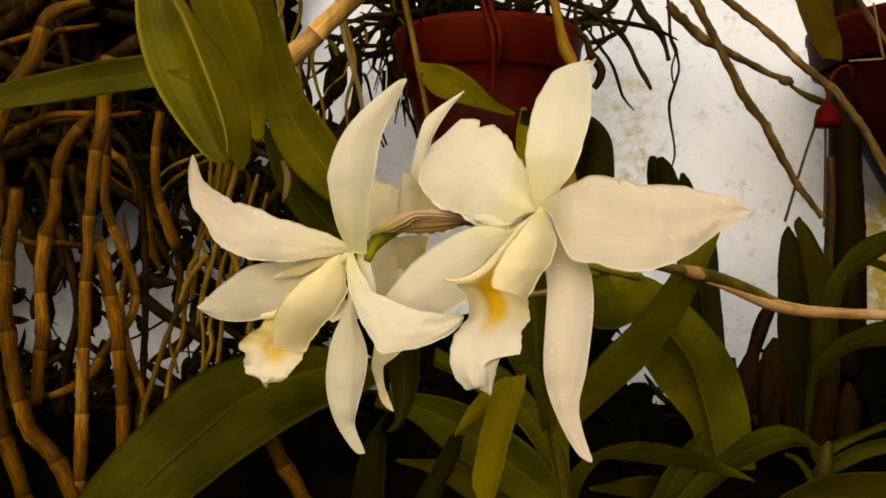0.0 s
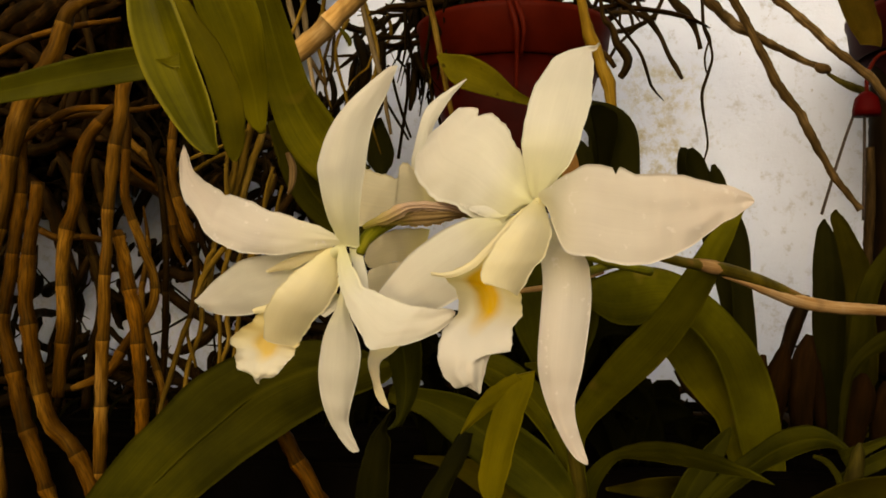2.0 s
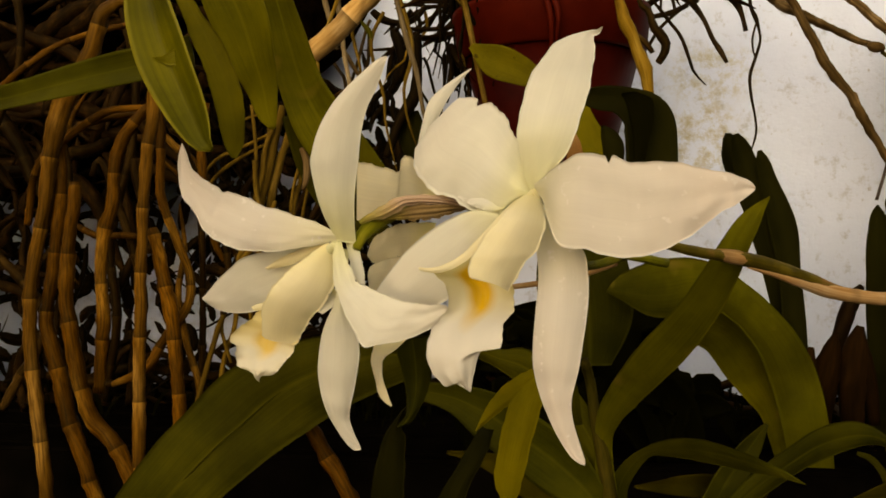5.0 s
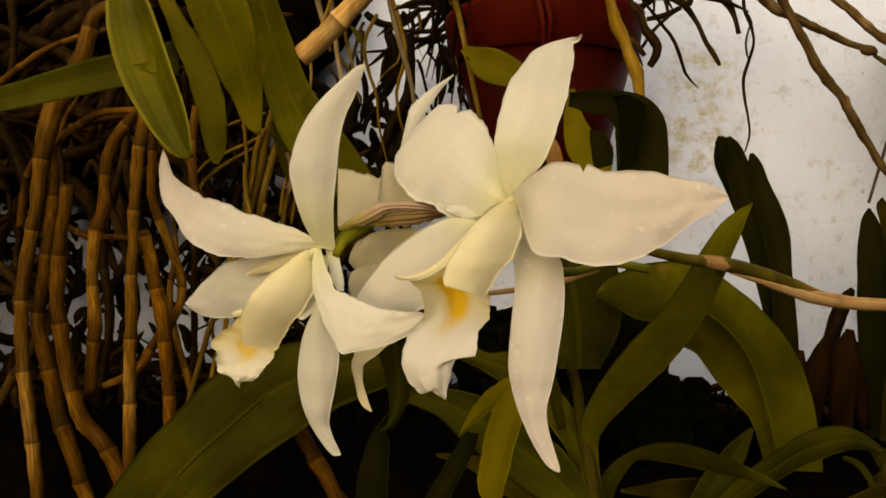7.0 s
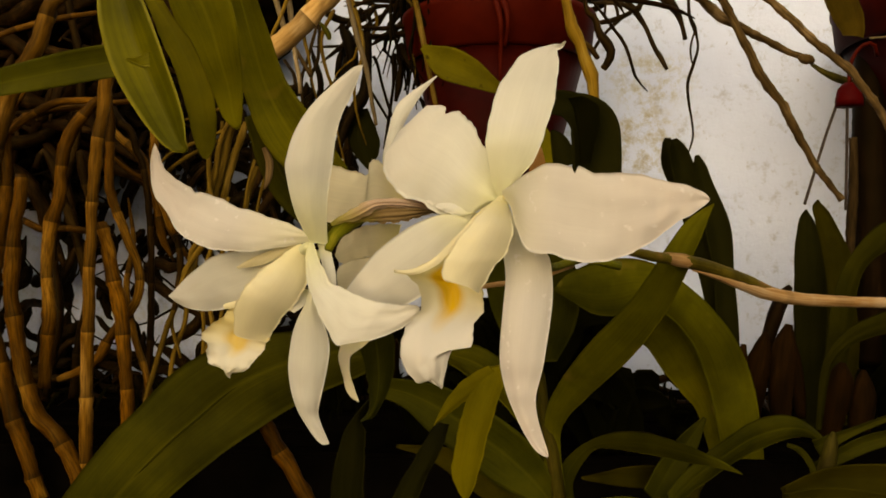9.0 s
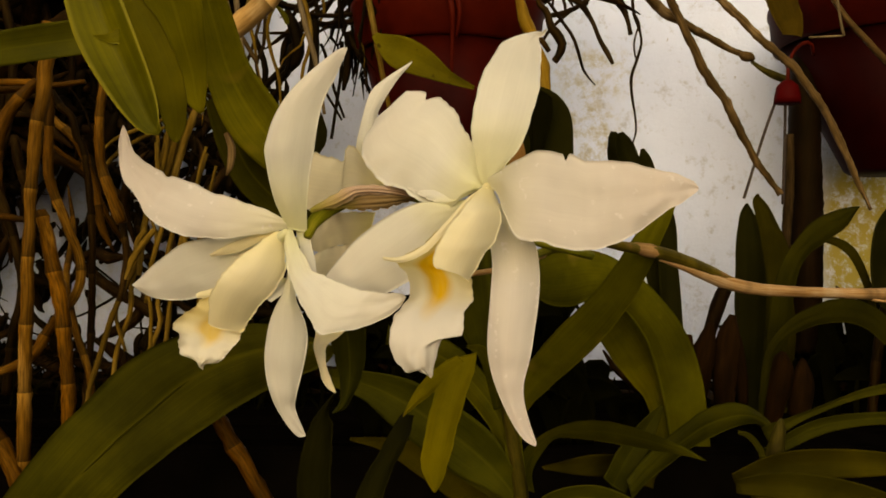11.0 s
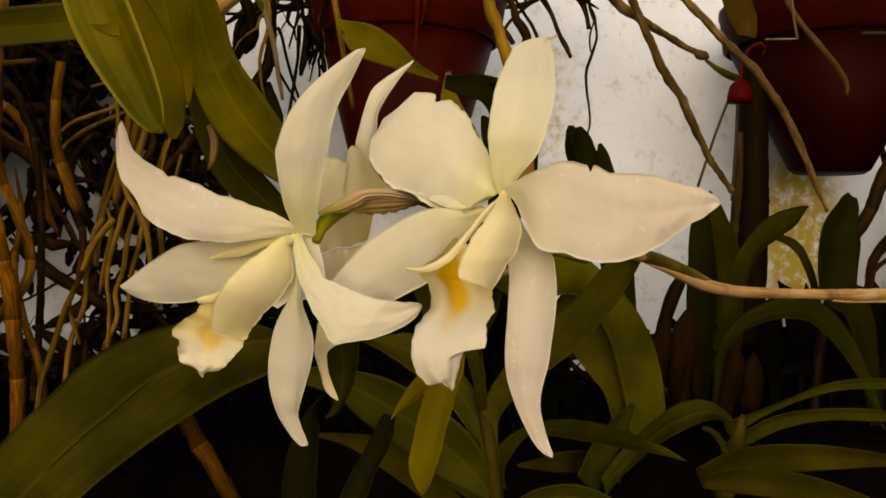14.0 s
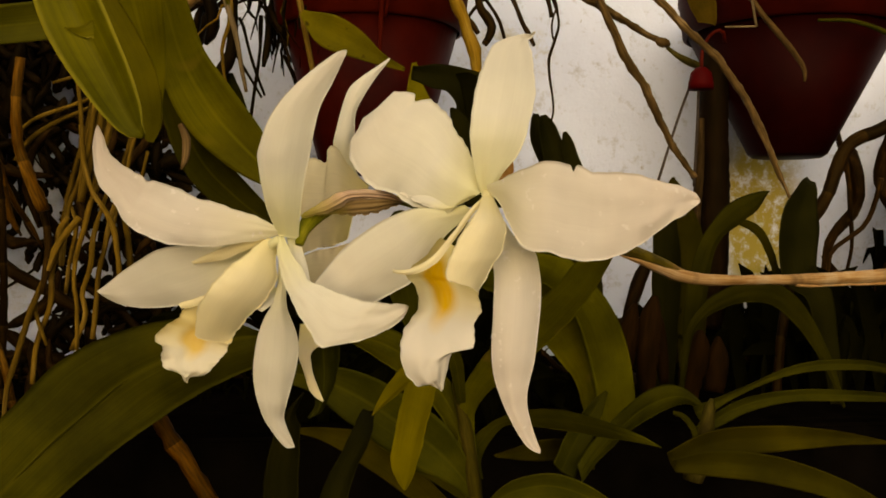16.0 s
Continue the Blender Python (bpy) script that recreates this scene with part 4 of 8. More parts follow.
sheet(flower, "bract", [(0.0126, 0.4, 1.3664, 0.0131, 0.4, 1.3654, 0.0003), (0.0195, 0.401, 1.3693, 0.021, 0.401, 1.3665, 0.001), (0.0271, 0.403, 1.3728, 0.0278, 0.403, 1.3662, 0.0017), (0.0349, 0.407, 1.3736, 0.0362, 0.407, 1.3671, 0.0018), (0.0429, 0.412, 1.3732, 0.0436, 0.412, 1.3696, 0.0014), (0.049, 0.417, 1.3724, 0.0493, 0.417, 1.3716, 0.001)], BRACT_DARK, 0.0005, 4, 0.0006, 0.0006, seed=18, label="brown torn lower bract")

flower = thing("orchid_flower", "cream orchid flower seen from behind, turned away", "flower", "orchid flowers")
sheet(flower, "dorsal_sepal", [(0.0286, 0.46, 1.3806, 0.0382, 0.46, 1.3801, 0.0008), (0.0214, 0.455, 1.391, 0.0318, 0.455, 1.3857, 0.0015), (0.0205, 0.451, 1.3987, 0.0295, 0.451, 1.3961, 0.0022), (0.0218, 0.449, 1.4052, 0.0302, 0.449, 1.4033, 0.0024), (0.0235, 0.448, 1.4123, 0.0304, 0.448, 1.4123, 0.002), (0.0254, 0.447, 1.4188, 0.0334, 0.447, 1.4191, 0.0017), (0.0278, 0.447, 1.4241, 0.0366, 0.447, 1.4244, 0.0014), (0.0328, 0.447, 1.4287, 0.0405, 0.447, 1.4303, 0.001), (0.0388, 0.448, 1.4331, 0.0436, 0.448, 1.4342, 0.0007), (0.0431, 0.45, 1.4365, 0.0453, 0.45, 1.4368, 0.0003), (0.0459, 0.452, 1.4388, 0.0462, 0.452, 1.4383, 0)], PETAL, 0.0003, 2, 0.0, 0.0, seed=12, wavy=0.00075)
sheet(flower, "petal", [(0.036, 0.442, 1.3793, 0.0361, 0.442, 1.3735, 0.001), (0.0285, 0.438, 1.3868, 0.0287, 0.438, 1.3712, 0.001), (0.0232, 0.434, 1.3941, 0.0235, 0.434, 1.3696, 0.001), (0.0197, 0.431, 1.3966, 0.0193, 0.431, 1.3687, 0.001), (0.0177, 0.429, 1.394, 0.017, 0.429, 1.368, 0.001), (0.0173, 0.427, 1.3892, 0.0148, 0.427, 1.3674, 0.001), (0.0114, 0.423, 1.3903, 0.0091, 0.423, 1.3664, 0.001), (0.0056, 0.42, 1.3917, 0.0047, 0.42, 1.3663, 0.001), (0.001, 0.418, 1.3927, 0.0008, 0.418, 1.3674, 0.001)], PETAL_REAR, 0.0004, 3, 0.0, 0.0003, seed=13, n=70, wavy=0.0008)
sheet(flower, "petal", [(0.0299, 0.45, 1.3678, 0.0274, 0.45, 1.3557, 0.001), (0.0199, 0.445, 1.3675, 0.02, 0.445, 1.3524, 0.001), (0.0138, 0.441, 1.3665, 0.0153, 0.441, 1.3521, 0.001), (0.0085, 0.437, 1.3637, 0.0094, 0.437, 1.3502, 0.001), (0.0046, 0.434, 1.3604, 0.0055, 0.434, 1.3488, 0.001), (0.003, 0.432, 1.3565, 0.0038, 0.432, 1.3496, 0.001), (0.0024, 0.43, 1.3534, 0.0029, 0.43, 1.3513, 0.001)], PETAL_REAR, 0.0005, 3, 0.0, 0.0002, seed=14, wavy=0.0005)
sheet(flower, "lateral_sepal", [(0.0318, 0.435, 1.3555, 0.0321, 0.435, 1.3324, 0.001), (0.0196, 0.43, 1.3523, 0.0199, 0.43, 1.3311, 0.001), (0.0128, 0.425, 1.3512, 0.013, 0.425, 1.3338, 0.001), (0.0066, 0.42, 1.3481, 0.0081, 0.42, 1.3357, 0.001), (0.0056, 0.418, 1.3451, 0.0061, 0.418, 1.3389, 0.001)], PETAL_REAR, 0.0005, 3, 0.0, 0.0, seed=15, wavy=0.0005)
sheet(flower, "lateral_sepal", [(0.0066, 0.43, 1.3195, 0.0239, 0.43, 1.3198, 0.001), (0.006, 0.426, 1.3122, 0.0166, 0.426, 1.3121, 0.001), (0.0058, 0.422, 1.3081, 0.0116, 0.422, 1.3082, 0.001), (0.0074, 0.419, 1.3035, 0.0116, 0.419, 1.3036, 0.0009), (0.0091, 0.417, 1.2989, 0.0125, 0.417, 1.2994, 0.0006), (0.0106, 0.416, 1.2941, 0.0143, 0.416, 1.2949, 0.0004), (0.0133, 0.415, 1.2907, 0.0157, 0.415, 1.2919, 0.0002), (0.0162, 0.415, 1.2888, 0.0167, 0.415, 1.2893, 0)], PETAL_REAR, 0.0003, 3, 0.0, 0.0, seed=16, wavy=0.0003)
tube(flower, "ovary", [(0.0598, 0.44, 1.3378, 0.0011), (0.0773, 0.445, 1.34, 0.0013), (0.0929, 0.455, 1.3427, 0.0014), (0.1114, 0.47, 1.3489, 0.0017)], SHEATH, "thin pinkish stalk")

spike = thing("flower_spike", "arching orchid flower stem in a dry papery sheath", "flower stem")
tube(spike, "stem", [(0.1314, 0.47, 1.3583, 0.0022), (0.149, 0.485, 1.3545, 0.0026), (0.1627, 0.498, 1.3527, 0.0029), (0.1745, 0.508, 1.3513, 0.0036), (0.1923, 0.52, 1.3469, 0.004), (0.2135, 0.535, 1.3406, 0.0035), (0.2324, 0.55, 1.3345, 0.0023), (0.2577, 0.57, 1.3299, 0.0014)], STALK, "green and brown stem", rough=0.12)
tube(spike, "dry_sheath", [(0.1786, 0.511, 1.3471, 0.0009), (0.1943, 0.521, 1.3432, 0.0022), (0.2116, 0.534, 1.338, 0.0032), (0.2276, 0.546, 1.3336, 0.0039), (0.2522, 0.565, 1.3297, 0.0037), (0.2844, 0.59, 1.3275, 0.0035), (0.3252, 0.62, 1.3258, 0.0034), (0.3732, 0.65, 1.3241, 0.0043), (0.4195, 0.68, 1.3231, 0.005), (0.5192, 0.74, 1.3223, 0.0063)], SHEATH, "pale straw-coloured papery sheath", rough=0.1, sides=14)
tube(spike, "dry_sheath", [(0.3596, 0.64, 1.3209, 0.0012), (0.3803, 0.655, 1.3194, 0.0016), (0.4196, 0.68, 1.3189, 0.0021), (0.5193, 0.74, 1.3167, 0.0032)], SHEATH, "split end of the papery sheath", rough=0.1, sides=7)
tube(spike, "bract", [(0.1452, 0.481, 1.3553, 0.0011), (0.1563, 0.493, 1.3537, 0.002), (0.1653, 0.5, 1.3527, 0.0032), (0.1752, 0.508, 1.351, 0.0033), (0.1841, 0.514, 1.3487, 0.0015)], SHEATH, "pinkish dry bract round the stem", rough=0.25)

# ---- leafy orchid plants ----
plant = thing("orchid_plant", "broad green strap-leaved orchid with a torn folded leaf", "plant", "orchid plants")
blade(plant, "leaf", [(-0.0926, 0.41, 1.5001, 0.0076, 0), (-0.0861, 0.4, 1.4664, 0.0082, 0), (-0.0812, 0.396, 1.4529, 0.0104, 0), (-0.0758, 0.393, 1.44, 0.0115, 0), (-0.0693, 0.39, 1.4273, 0.0111, 0), (-0.0624, 0.387, 1.4149, 0.0095, 0), (-0.0558, 0.384, 1.4027, 0.0069, 0), (-0.0519, 0.382, 1.3964, 0.0042, 0), (-0.0487, 0.381, 1.3939, 0.001, 0)], LEAF_BRIGHT, 0.1, 0.35, 0.0008, 2, 0.0, 0.0012, seed=20, label="glossy folded leaf with pale edges")
sheet(plant, "leaf", [(-0.1033, 0.45, 1.4903, -0.0966, 0.45, 1.4916, -0.001), (-0.0965, 0.445, 1.479, -0.0893, 0.445, 1.4803, -0.0012), (-0.0895, 0.44, 1.4666, -0.0805, 0.44, 1.4679, -0.0015), (-0.0805, 0.432, 1.4511, -0.0672, 0.432, 1.4523, -0.0018), (-0.0717, 0.425, 1.4364, -0.0579, 0.425, 1.4376, -0.002), (-0.0644, 0.418, 1.4222, -0.0508, 0.418, 1.4227, -0.0018), (-0.0597, 0.414, 1.409, -0.0475, 0.414, 1.4102, -0.0015), (-0.0566, 0.413, 1.4001, -0.0483, 0.413, 1.4001, -0.0012), (-0.0532, 0.412, 1.3946, -0.0509, 0.412, 1.3943, -0.001)], LEAF_YELLOW, 0.0003, 2, 0.0, 0.0002, seed=21, n=40, m=14, thick=0.0012, keel=0.0007)
blade(plant, "leaf", [(-0.086, 0.47, 1.5022, 0.0125, 0), (-0.0745, 0.475, 1.4744, 0.0151, 0), (-0.0693, 0.48, 1.4536, 0.0116, 0), (-0.0666, 0.485, 1.4407, 0.0087, 0), (-0.0646, 0.488, 1.4265, 0.0057, 0), (-0.062, 0.489, 1.4192, 0.0015, 0)], LEAF_LIT, 0.1, 0.15, 0.001, 2, 0.0, 0.0012, seed=22)
blade(plant, "leaf", [(-0.0746, 0.5, 1.5179, 0.0104, 0), (-0.0689, 0.51, 1.496, 0.0092, 0), (-0.0633, 0.515, 1.4726, 0.011, 0), (-0.0564, 0.52, 1.4472, 0.0125, 0), (-0.044, 0.52, 1.4243, 0.0153, 0), (-0.0312, 0.52, 1.4086, 0.0144, 0), (-0.0158, 0.52, 1.3934, 0.0104, 0), (-0.0005, 0.52, 1.3823, 0.0044, 0)], LEAF_LIT, 0.08, 0.12, 0.001, 2, 0.0, 0.0012, seed=23)
blade(plant, "leaf", [(-0.0641, 0.53, 1.435, 0.008, 0), (-0.0502, 0.535, 1.3984, 0.0105, 0), (-0.0313, 0.54, 1.3768, 0.0098, 0), (-0.0085, 0.54, 1.3593, 0.0056, 0)], LEAF_SHADE, 0.08, 0.12, 0.001, 2, 0.0, 0.0012, seed=24)
blade(plant, "leaf", [(-0.093, 0.46, 1.4524, 0.0092, 0), (-0.1151, 0.46, 1.4488, 0.0086, 0), (-0.1548, 0.47, 1.4456, 0.0084, 0), (-0.1986, 0.48, 1.4403, 0.0071, 0), (-0.257, 0.5, 1.4354, 0.0054, 0), (-0.2991, 0.51, 1.4284, 0.0016, 0)], LEAF, 0.1, 0.2, 0.001, 2, 0.0, 0.0012, seed=25)
sheet(plant, "torn_flap", [(-0.0786, 0.3893, 1.4335, -0.0776, 0.3893, 1.4328, 0), (-0.0733, 0.3885, 1.4336, -0.0711, 0.3893, 1.4302, 0), (-0.0673, 0.3888, 1.4365, -0.0673, 0.3893, 1.43, 0)], LEAF_BRIGHT, 0.0, 2, 0.0, 0.0004, n=12, m=8, label="torn pale green flap of the leaf")
tube(plant, "dry_bract", [(-0.057, 0.52, 1.4133, 0.0016), (-0.054, 0.52, 1.4053, 0.0022), (-0.0545, 0.52, 1.3956, 0.0019), (-0.0567, 0.52, 1.3898, 0.0006)], TWIG, "curled brown dry bract")

plant = thing("orchid_plant", "single long arching green orchid leaf with a midrib crease", "plant", "orchid plants")
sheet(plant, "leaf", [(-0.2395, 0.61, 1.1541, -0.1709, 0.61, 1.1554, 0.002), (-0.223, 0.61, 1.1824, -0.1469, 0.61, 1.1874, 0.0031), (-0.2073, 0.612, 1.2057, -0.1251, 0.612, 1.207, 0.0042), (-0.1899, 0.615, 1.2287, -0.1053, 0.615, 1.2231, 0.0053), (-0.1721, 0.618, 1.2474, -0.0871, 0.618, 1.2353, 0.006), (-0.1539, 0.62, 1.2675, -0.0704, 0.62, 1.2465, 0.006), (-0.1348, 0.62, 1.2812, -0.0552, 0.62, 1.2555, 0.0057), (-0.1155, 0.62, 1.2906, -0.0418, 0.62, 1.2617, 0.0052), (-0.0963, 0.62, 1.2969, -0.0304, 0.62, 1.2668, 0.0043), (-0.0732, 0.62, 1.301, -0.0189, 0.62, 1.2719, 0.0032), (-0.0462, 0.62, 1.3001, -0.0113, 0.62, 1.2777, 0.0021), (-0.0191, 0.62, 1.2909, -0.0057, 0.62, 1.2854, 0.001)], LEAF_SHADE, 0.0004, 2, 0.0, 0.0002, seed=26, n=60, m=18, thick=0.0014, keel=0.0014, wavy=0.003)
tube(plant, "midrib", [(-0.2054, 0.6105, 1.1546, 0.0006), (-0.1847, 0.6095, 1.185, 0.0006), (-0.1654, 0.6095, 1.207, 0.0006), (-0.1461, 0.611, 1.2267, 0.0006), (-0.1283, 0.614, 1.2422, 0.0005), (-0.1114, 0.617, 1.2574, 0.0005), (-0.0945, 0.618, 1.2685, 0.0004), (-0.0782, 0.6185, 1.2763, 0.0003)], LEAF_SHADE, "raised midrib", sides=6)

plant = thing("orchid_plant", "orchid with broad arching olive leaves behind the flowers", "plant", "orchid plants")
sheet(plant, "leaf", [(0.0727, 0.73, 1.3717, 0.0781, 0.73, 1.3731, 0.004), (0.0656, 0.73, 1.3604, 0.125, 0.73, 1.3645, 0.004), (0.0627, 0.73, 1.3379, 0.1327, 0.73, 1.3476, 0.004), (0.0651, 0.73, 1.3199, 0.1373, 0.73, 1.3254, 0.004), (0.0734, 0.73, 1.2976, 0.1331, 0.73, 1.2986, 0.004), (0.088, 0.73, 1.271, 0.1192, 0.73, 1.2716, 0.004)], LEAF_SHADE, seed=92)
sheet(plant, "leaf", [(0.1152, 0.7, 1.3296, 0.1156, 0.7, 1.3279, 0.001), (0.1235, 0.705, 1.3399, 0.1279, 0.705, 1.321, 0.002), (0.1388, 0.71, 1.3478, 0.1456, 0.71, 1.3106, 0.003), (0.1571, 0.72, 1.3523, 0.164, 0.72, 1.3085, 0.004), (0.1781, 0.73, 1.3534, 0.1806, 0.73, 1.3135, 0.0047), (0.1997, 0.74, 1.3483, 0.1955, 0.74, 1.3145, 0.0053), (0.2218, 0.75, 1.3339, 0.2085, 0.75, 1.3073, 0.006), (0.2444, 0.76, 1.315, 0.2241, 0.76, 1.293, 0.006), (0.2639, 0.765, 1.2923, 0.2357, 0.765, 1.2752, 0.006), (0.2768, 0.77, 1.2674, 0.2453, 0.77, 1.2482, 0.006), (0.2847, 0.77, 1.2374, 0.2519, 0.77, 1.2227, 0.005), (0.2909, 0.775, 1.204, 0.2588, 0.775, 1.1939, 0.004), (0.294, 0.78, 1.1655, 0.2686, 0.78, 1.1601, 0.003)], LEAF_OLIVE, 0.0003, 2, 0.0, 0.0002, seed=28, n=44, m=14, thick=0.0012, keel=0.0007)
sheet(plant, "leaf", [(0.1758, 0.775, 1.2863, 0.2013, 0.775, 1.3222, 0.004), (0.1883, 0.78, 1.2832, 0.2172, 0.78, 1.3127, 0.004), (0.1995, 0.785, 1.2762, 0.2315, 0.785, 1.3026, 0.004), (0.2138, 0.79, 1.2558, 0.2449, 0.79, 1.2832, 0.004), (0.2292, 0.795, 1.2385, 0.2557, 0.795, 1.2593, 0.004), (0.2423, 0.8, 1.2229, 0.2628, 0.8, 1.2345, 0.004), (0.252, 0.8, 1.1931, 0.2678, 0.8, 1.1959, 0.004), (0.257, 0.8, 1.1642, 0.2737, 0.8, 1.1646, 0.004)], LEAF_OLIVE, 0.0003, 2, 0.0, 0.0002, seed=29, n=44, m=14, thick=0.0012, keel=0.0007)

plant = thing("reed_orchid", "reed-stemmed orchid with hanging yellow-green leaves", "plant", "orchid plants")
tube(plant, "stem", [(0.0978, 0.59, 1.2904, 0.0029), (0.1018, 0.6, 1.2745, 0.0033), (0.1046, 0.6, 1.2525, 0.0036), (0.1097, 0.6, 1.2268, 0.0044), (0.1145, 0.6, 1.1972, 0.0047), (0.1187, 0.605, 1.1657, 0.0048), (0.1258, 0.61, 1.0991, 0.0048)], STEM, joints=0.03)
sheet(plant, "leaf", [(0.0666, 0.51, 1.2924, 0.0812, 0.51, 1.2963, 0.002), (0.0623, 0.505, 1.2845, 0.0794, 0.505, 1.2872, 0.0029), (0.0587, 0.5, 1.2762, 0.0754, 0.5, 1.2754, 0.0037), (0.0554, 0.497, 1.2633, 0.0711, 0.497, 1.2607, 0.0037), (0.0529, 0.496, 1.2502, 0.0683, 0.496, 1.2488, 0.0033), (0.0518, 0.497, 1.2387, 0.0657, 0.497, 1.2385, 0.0027), (0.0542, 0.497, 1.2314, 0.0637, 0.497, 1.2319, 0.0019), (0.0584, 0.497, 1.225, 0.0599, 0.497, 1.2247, 0.001)], LEAF_YELLOW, 0.0003, 2, 0.0, 0.0002, seed=30, n=44, m=14, thick=0.0012, keel=0.0007, label="hanging yellowish leaf")
sheet(plant, "leaf", [(0.0703, 0.508, 1.2948, 0.077, 0.508, 1.2889, 0.002), (0.0593, 0.504, 1.2888, 0.0654, 0.504, 1.2799, 0.002), (0.052, 0.5, 1.282, 0.056, 0.5, 1.2744, 0.002), (0.0461, 0.5, 1.273, 0.048, 0.5, 1.2679, 0.002), (0.042, 0.5, 1.2636, 0.0426, 0.5, 1.2633, 0.002)], LEAF_YELLOW, 0.0003, 2, 0.0, 0.0002, seed=31, n=44, m=14, thick=0.0012, keel=0.0007)
sheet(plant, "leaf", [(0.1048, 0.6, 1.2106, 0.1174, 0.6, 1.2073, 0.001), (0.1039, 0.6, 1.2358, 0.1147, 0.6, 1.236, 0.0017), (0.1057, 0.59, 1.2591, 0.1181, 0.59, 1.2523, 0.0025), (0.1151, 0.575, 1.2818, 0.1306, 0.575, 1.269, 0.003), (0.1267, 0.555, 1.3012, 0.1465, 0.555, 1.289, 0.003), (0.1395, 0.54, 1.318, 0.1587, 0.54, 1.3061, 0.003), (0.1502, 0.527, 1.3324, 0.1682, 0.527, 1.3239, 0.0028), (0.1579, 0.518, 1.3457, 0.1748, 0.518, 1.3413, 0.0025), (0.1644, 0.513, 1.358, 0.1794, 0.513, 1.3551, 0.0021), (0.1714, 0.511, 1.3692, 0.1839, 0.511, 1.3666, 0.0015), (0.1797, 0.511, 1.3768, 0.1874, 0.511, 1.3766, 0.0007), (0.1891, 0.511, 1.3823, 0.1894, 0.511, 1.3817, 0)], LEAF_OLIVE, 0.0003, 2, 0.0, 0.0002, seed=27, n=44, m=14, thick=0.0012, keel=0.0007)
blade(plant, "leaf", [(0.0939, 0.53, 1.2624, 0.0024, 0), (0.0895, 0.52, 1.2844, 0.0039, 0), (0.0839, 0.515, 1.2958, 0.0033, 0), (0.0758, 0.51, 1.2993, 0.0009, 0)], LEAF, 0.1, 0.2, 0.0008, 2, 0.0, 0.001, seed=32)
blade(plant, "leaf", [(-0.0141, 0.63, 1.2651, 0.0055, 0), (0.0144, 0.625, 1.2602, 0.0097, 0), (0.039, 0.615, 1.2505, 0.0161, 0), (0.0617, 0.61, 1.2366, 0.0178, 0), (0.0852, 0.605, 1.2206, 0.0171, 0), (0.1031, 0.6, 1.204, 0.0099, 0), (0.1159, 0.6, 1.186, 0.0032, 0)], LEAF, 0.1, 0.2, 0.0008, 2, 0.0, 0.001, seed=34)
blade(plant, "leaf", [(0.0182, 0.64, 1.2547, 0.0029, 0), (0.0416, 0.63, 1.2344, 0.007, 0), (0.0693, 0.62, 1.2153, 0.0082, 0), (0.0973, 0.61, 1.1962, 0.0063, 0), (0.1148, 0.605, 1.1798, 0.0028, 0), (0.1199, 0.605, 1.1638, 0.0016, 0)], LEAF_SHADE, 0.1, 0.2, 0.0008, 2, 0.0, 0.001, seed=35)
blade(plant, "leaf", [(-0.0082, 0.734, 1.201, 0.0012, 0), (0.0233, 0.72, 1.1992, 0.0061, 0), (0.0515, 0.7, 1.1928, 0.0113, 0), (0.0827, 0.69, 1.1712, 0.0104, 0), (0.107, 0.68, 1.1502, 0.0087, 0)], LEAF_SHADE_DEEP, 0.1, 0.2, 0.0008, 2, 0.0, 0.001, seed=36)
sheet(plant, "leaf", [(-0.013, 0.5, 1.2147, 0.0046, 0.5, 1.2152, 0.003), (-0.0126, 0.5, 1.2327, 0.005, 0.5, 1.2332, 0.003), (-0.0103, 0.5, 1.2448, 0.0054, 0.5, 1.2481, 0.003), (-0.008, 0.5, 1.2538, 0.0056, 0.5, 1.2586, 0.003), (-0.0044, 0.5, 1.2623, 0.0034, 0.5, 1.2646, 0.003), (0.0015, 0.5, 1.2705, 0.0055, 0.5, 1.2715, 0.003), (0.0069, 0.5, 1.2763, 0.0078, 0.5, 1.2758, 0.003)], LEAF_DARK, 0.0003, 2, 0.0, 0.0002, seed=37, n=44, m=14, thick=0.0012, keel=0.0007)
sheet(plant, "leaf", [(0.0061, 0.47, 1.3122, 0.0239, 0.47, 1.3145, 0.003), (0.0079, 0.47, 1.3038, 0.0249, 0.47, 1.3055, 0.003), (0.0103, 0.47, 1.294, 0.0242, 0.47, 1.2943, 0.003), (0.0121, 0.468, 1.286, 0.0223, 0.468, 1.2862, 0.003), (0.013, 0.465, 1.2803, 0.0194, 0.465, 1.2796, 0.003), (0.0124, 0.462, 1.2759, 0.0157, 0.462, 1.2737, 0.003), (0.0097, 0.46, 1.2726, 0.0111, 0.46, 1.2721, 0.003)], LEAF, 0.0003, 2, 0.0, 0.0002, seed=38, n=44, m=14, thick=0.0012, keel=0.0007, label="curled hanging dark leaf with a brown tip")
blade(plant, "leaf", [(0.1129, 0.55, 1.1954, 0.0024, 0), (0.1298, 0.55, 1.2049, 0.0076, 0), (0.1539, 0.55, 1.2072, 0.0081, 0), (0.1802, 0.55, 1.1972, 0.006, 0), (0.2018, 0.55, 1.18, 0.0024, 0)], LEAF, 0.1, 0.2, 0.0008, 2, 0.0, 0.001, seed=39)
blade(plant, "leaf", [(0.1284, 0.6, 1.2128, 0.0009, 0), (0.1536, 0.62, 1.2095, 0.0061, 0), (0.1851, 0.64, 1.2049, 0.0081, 0), (0.2134, 0.65, 1.1933, 0.0064, 0)], LEAF_SHADE_DEEP, 0.1, 0.2, 0.0008, 2, 0.0, 0.001, seed=40)
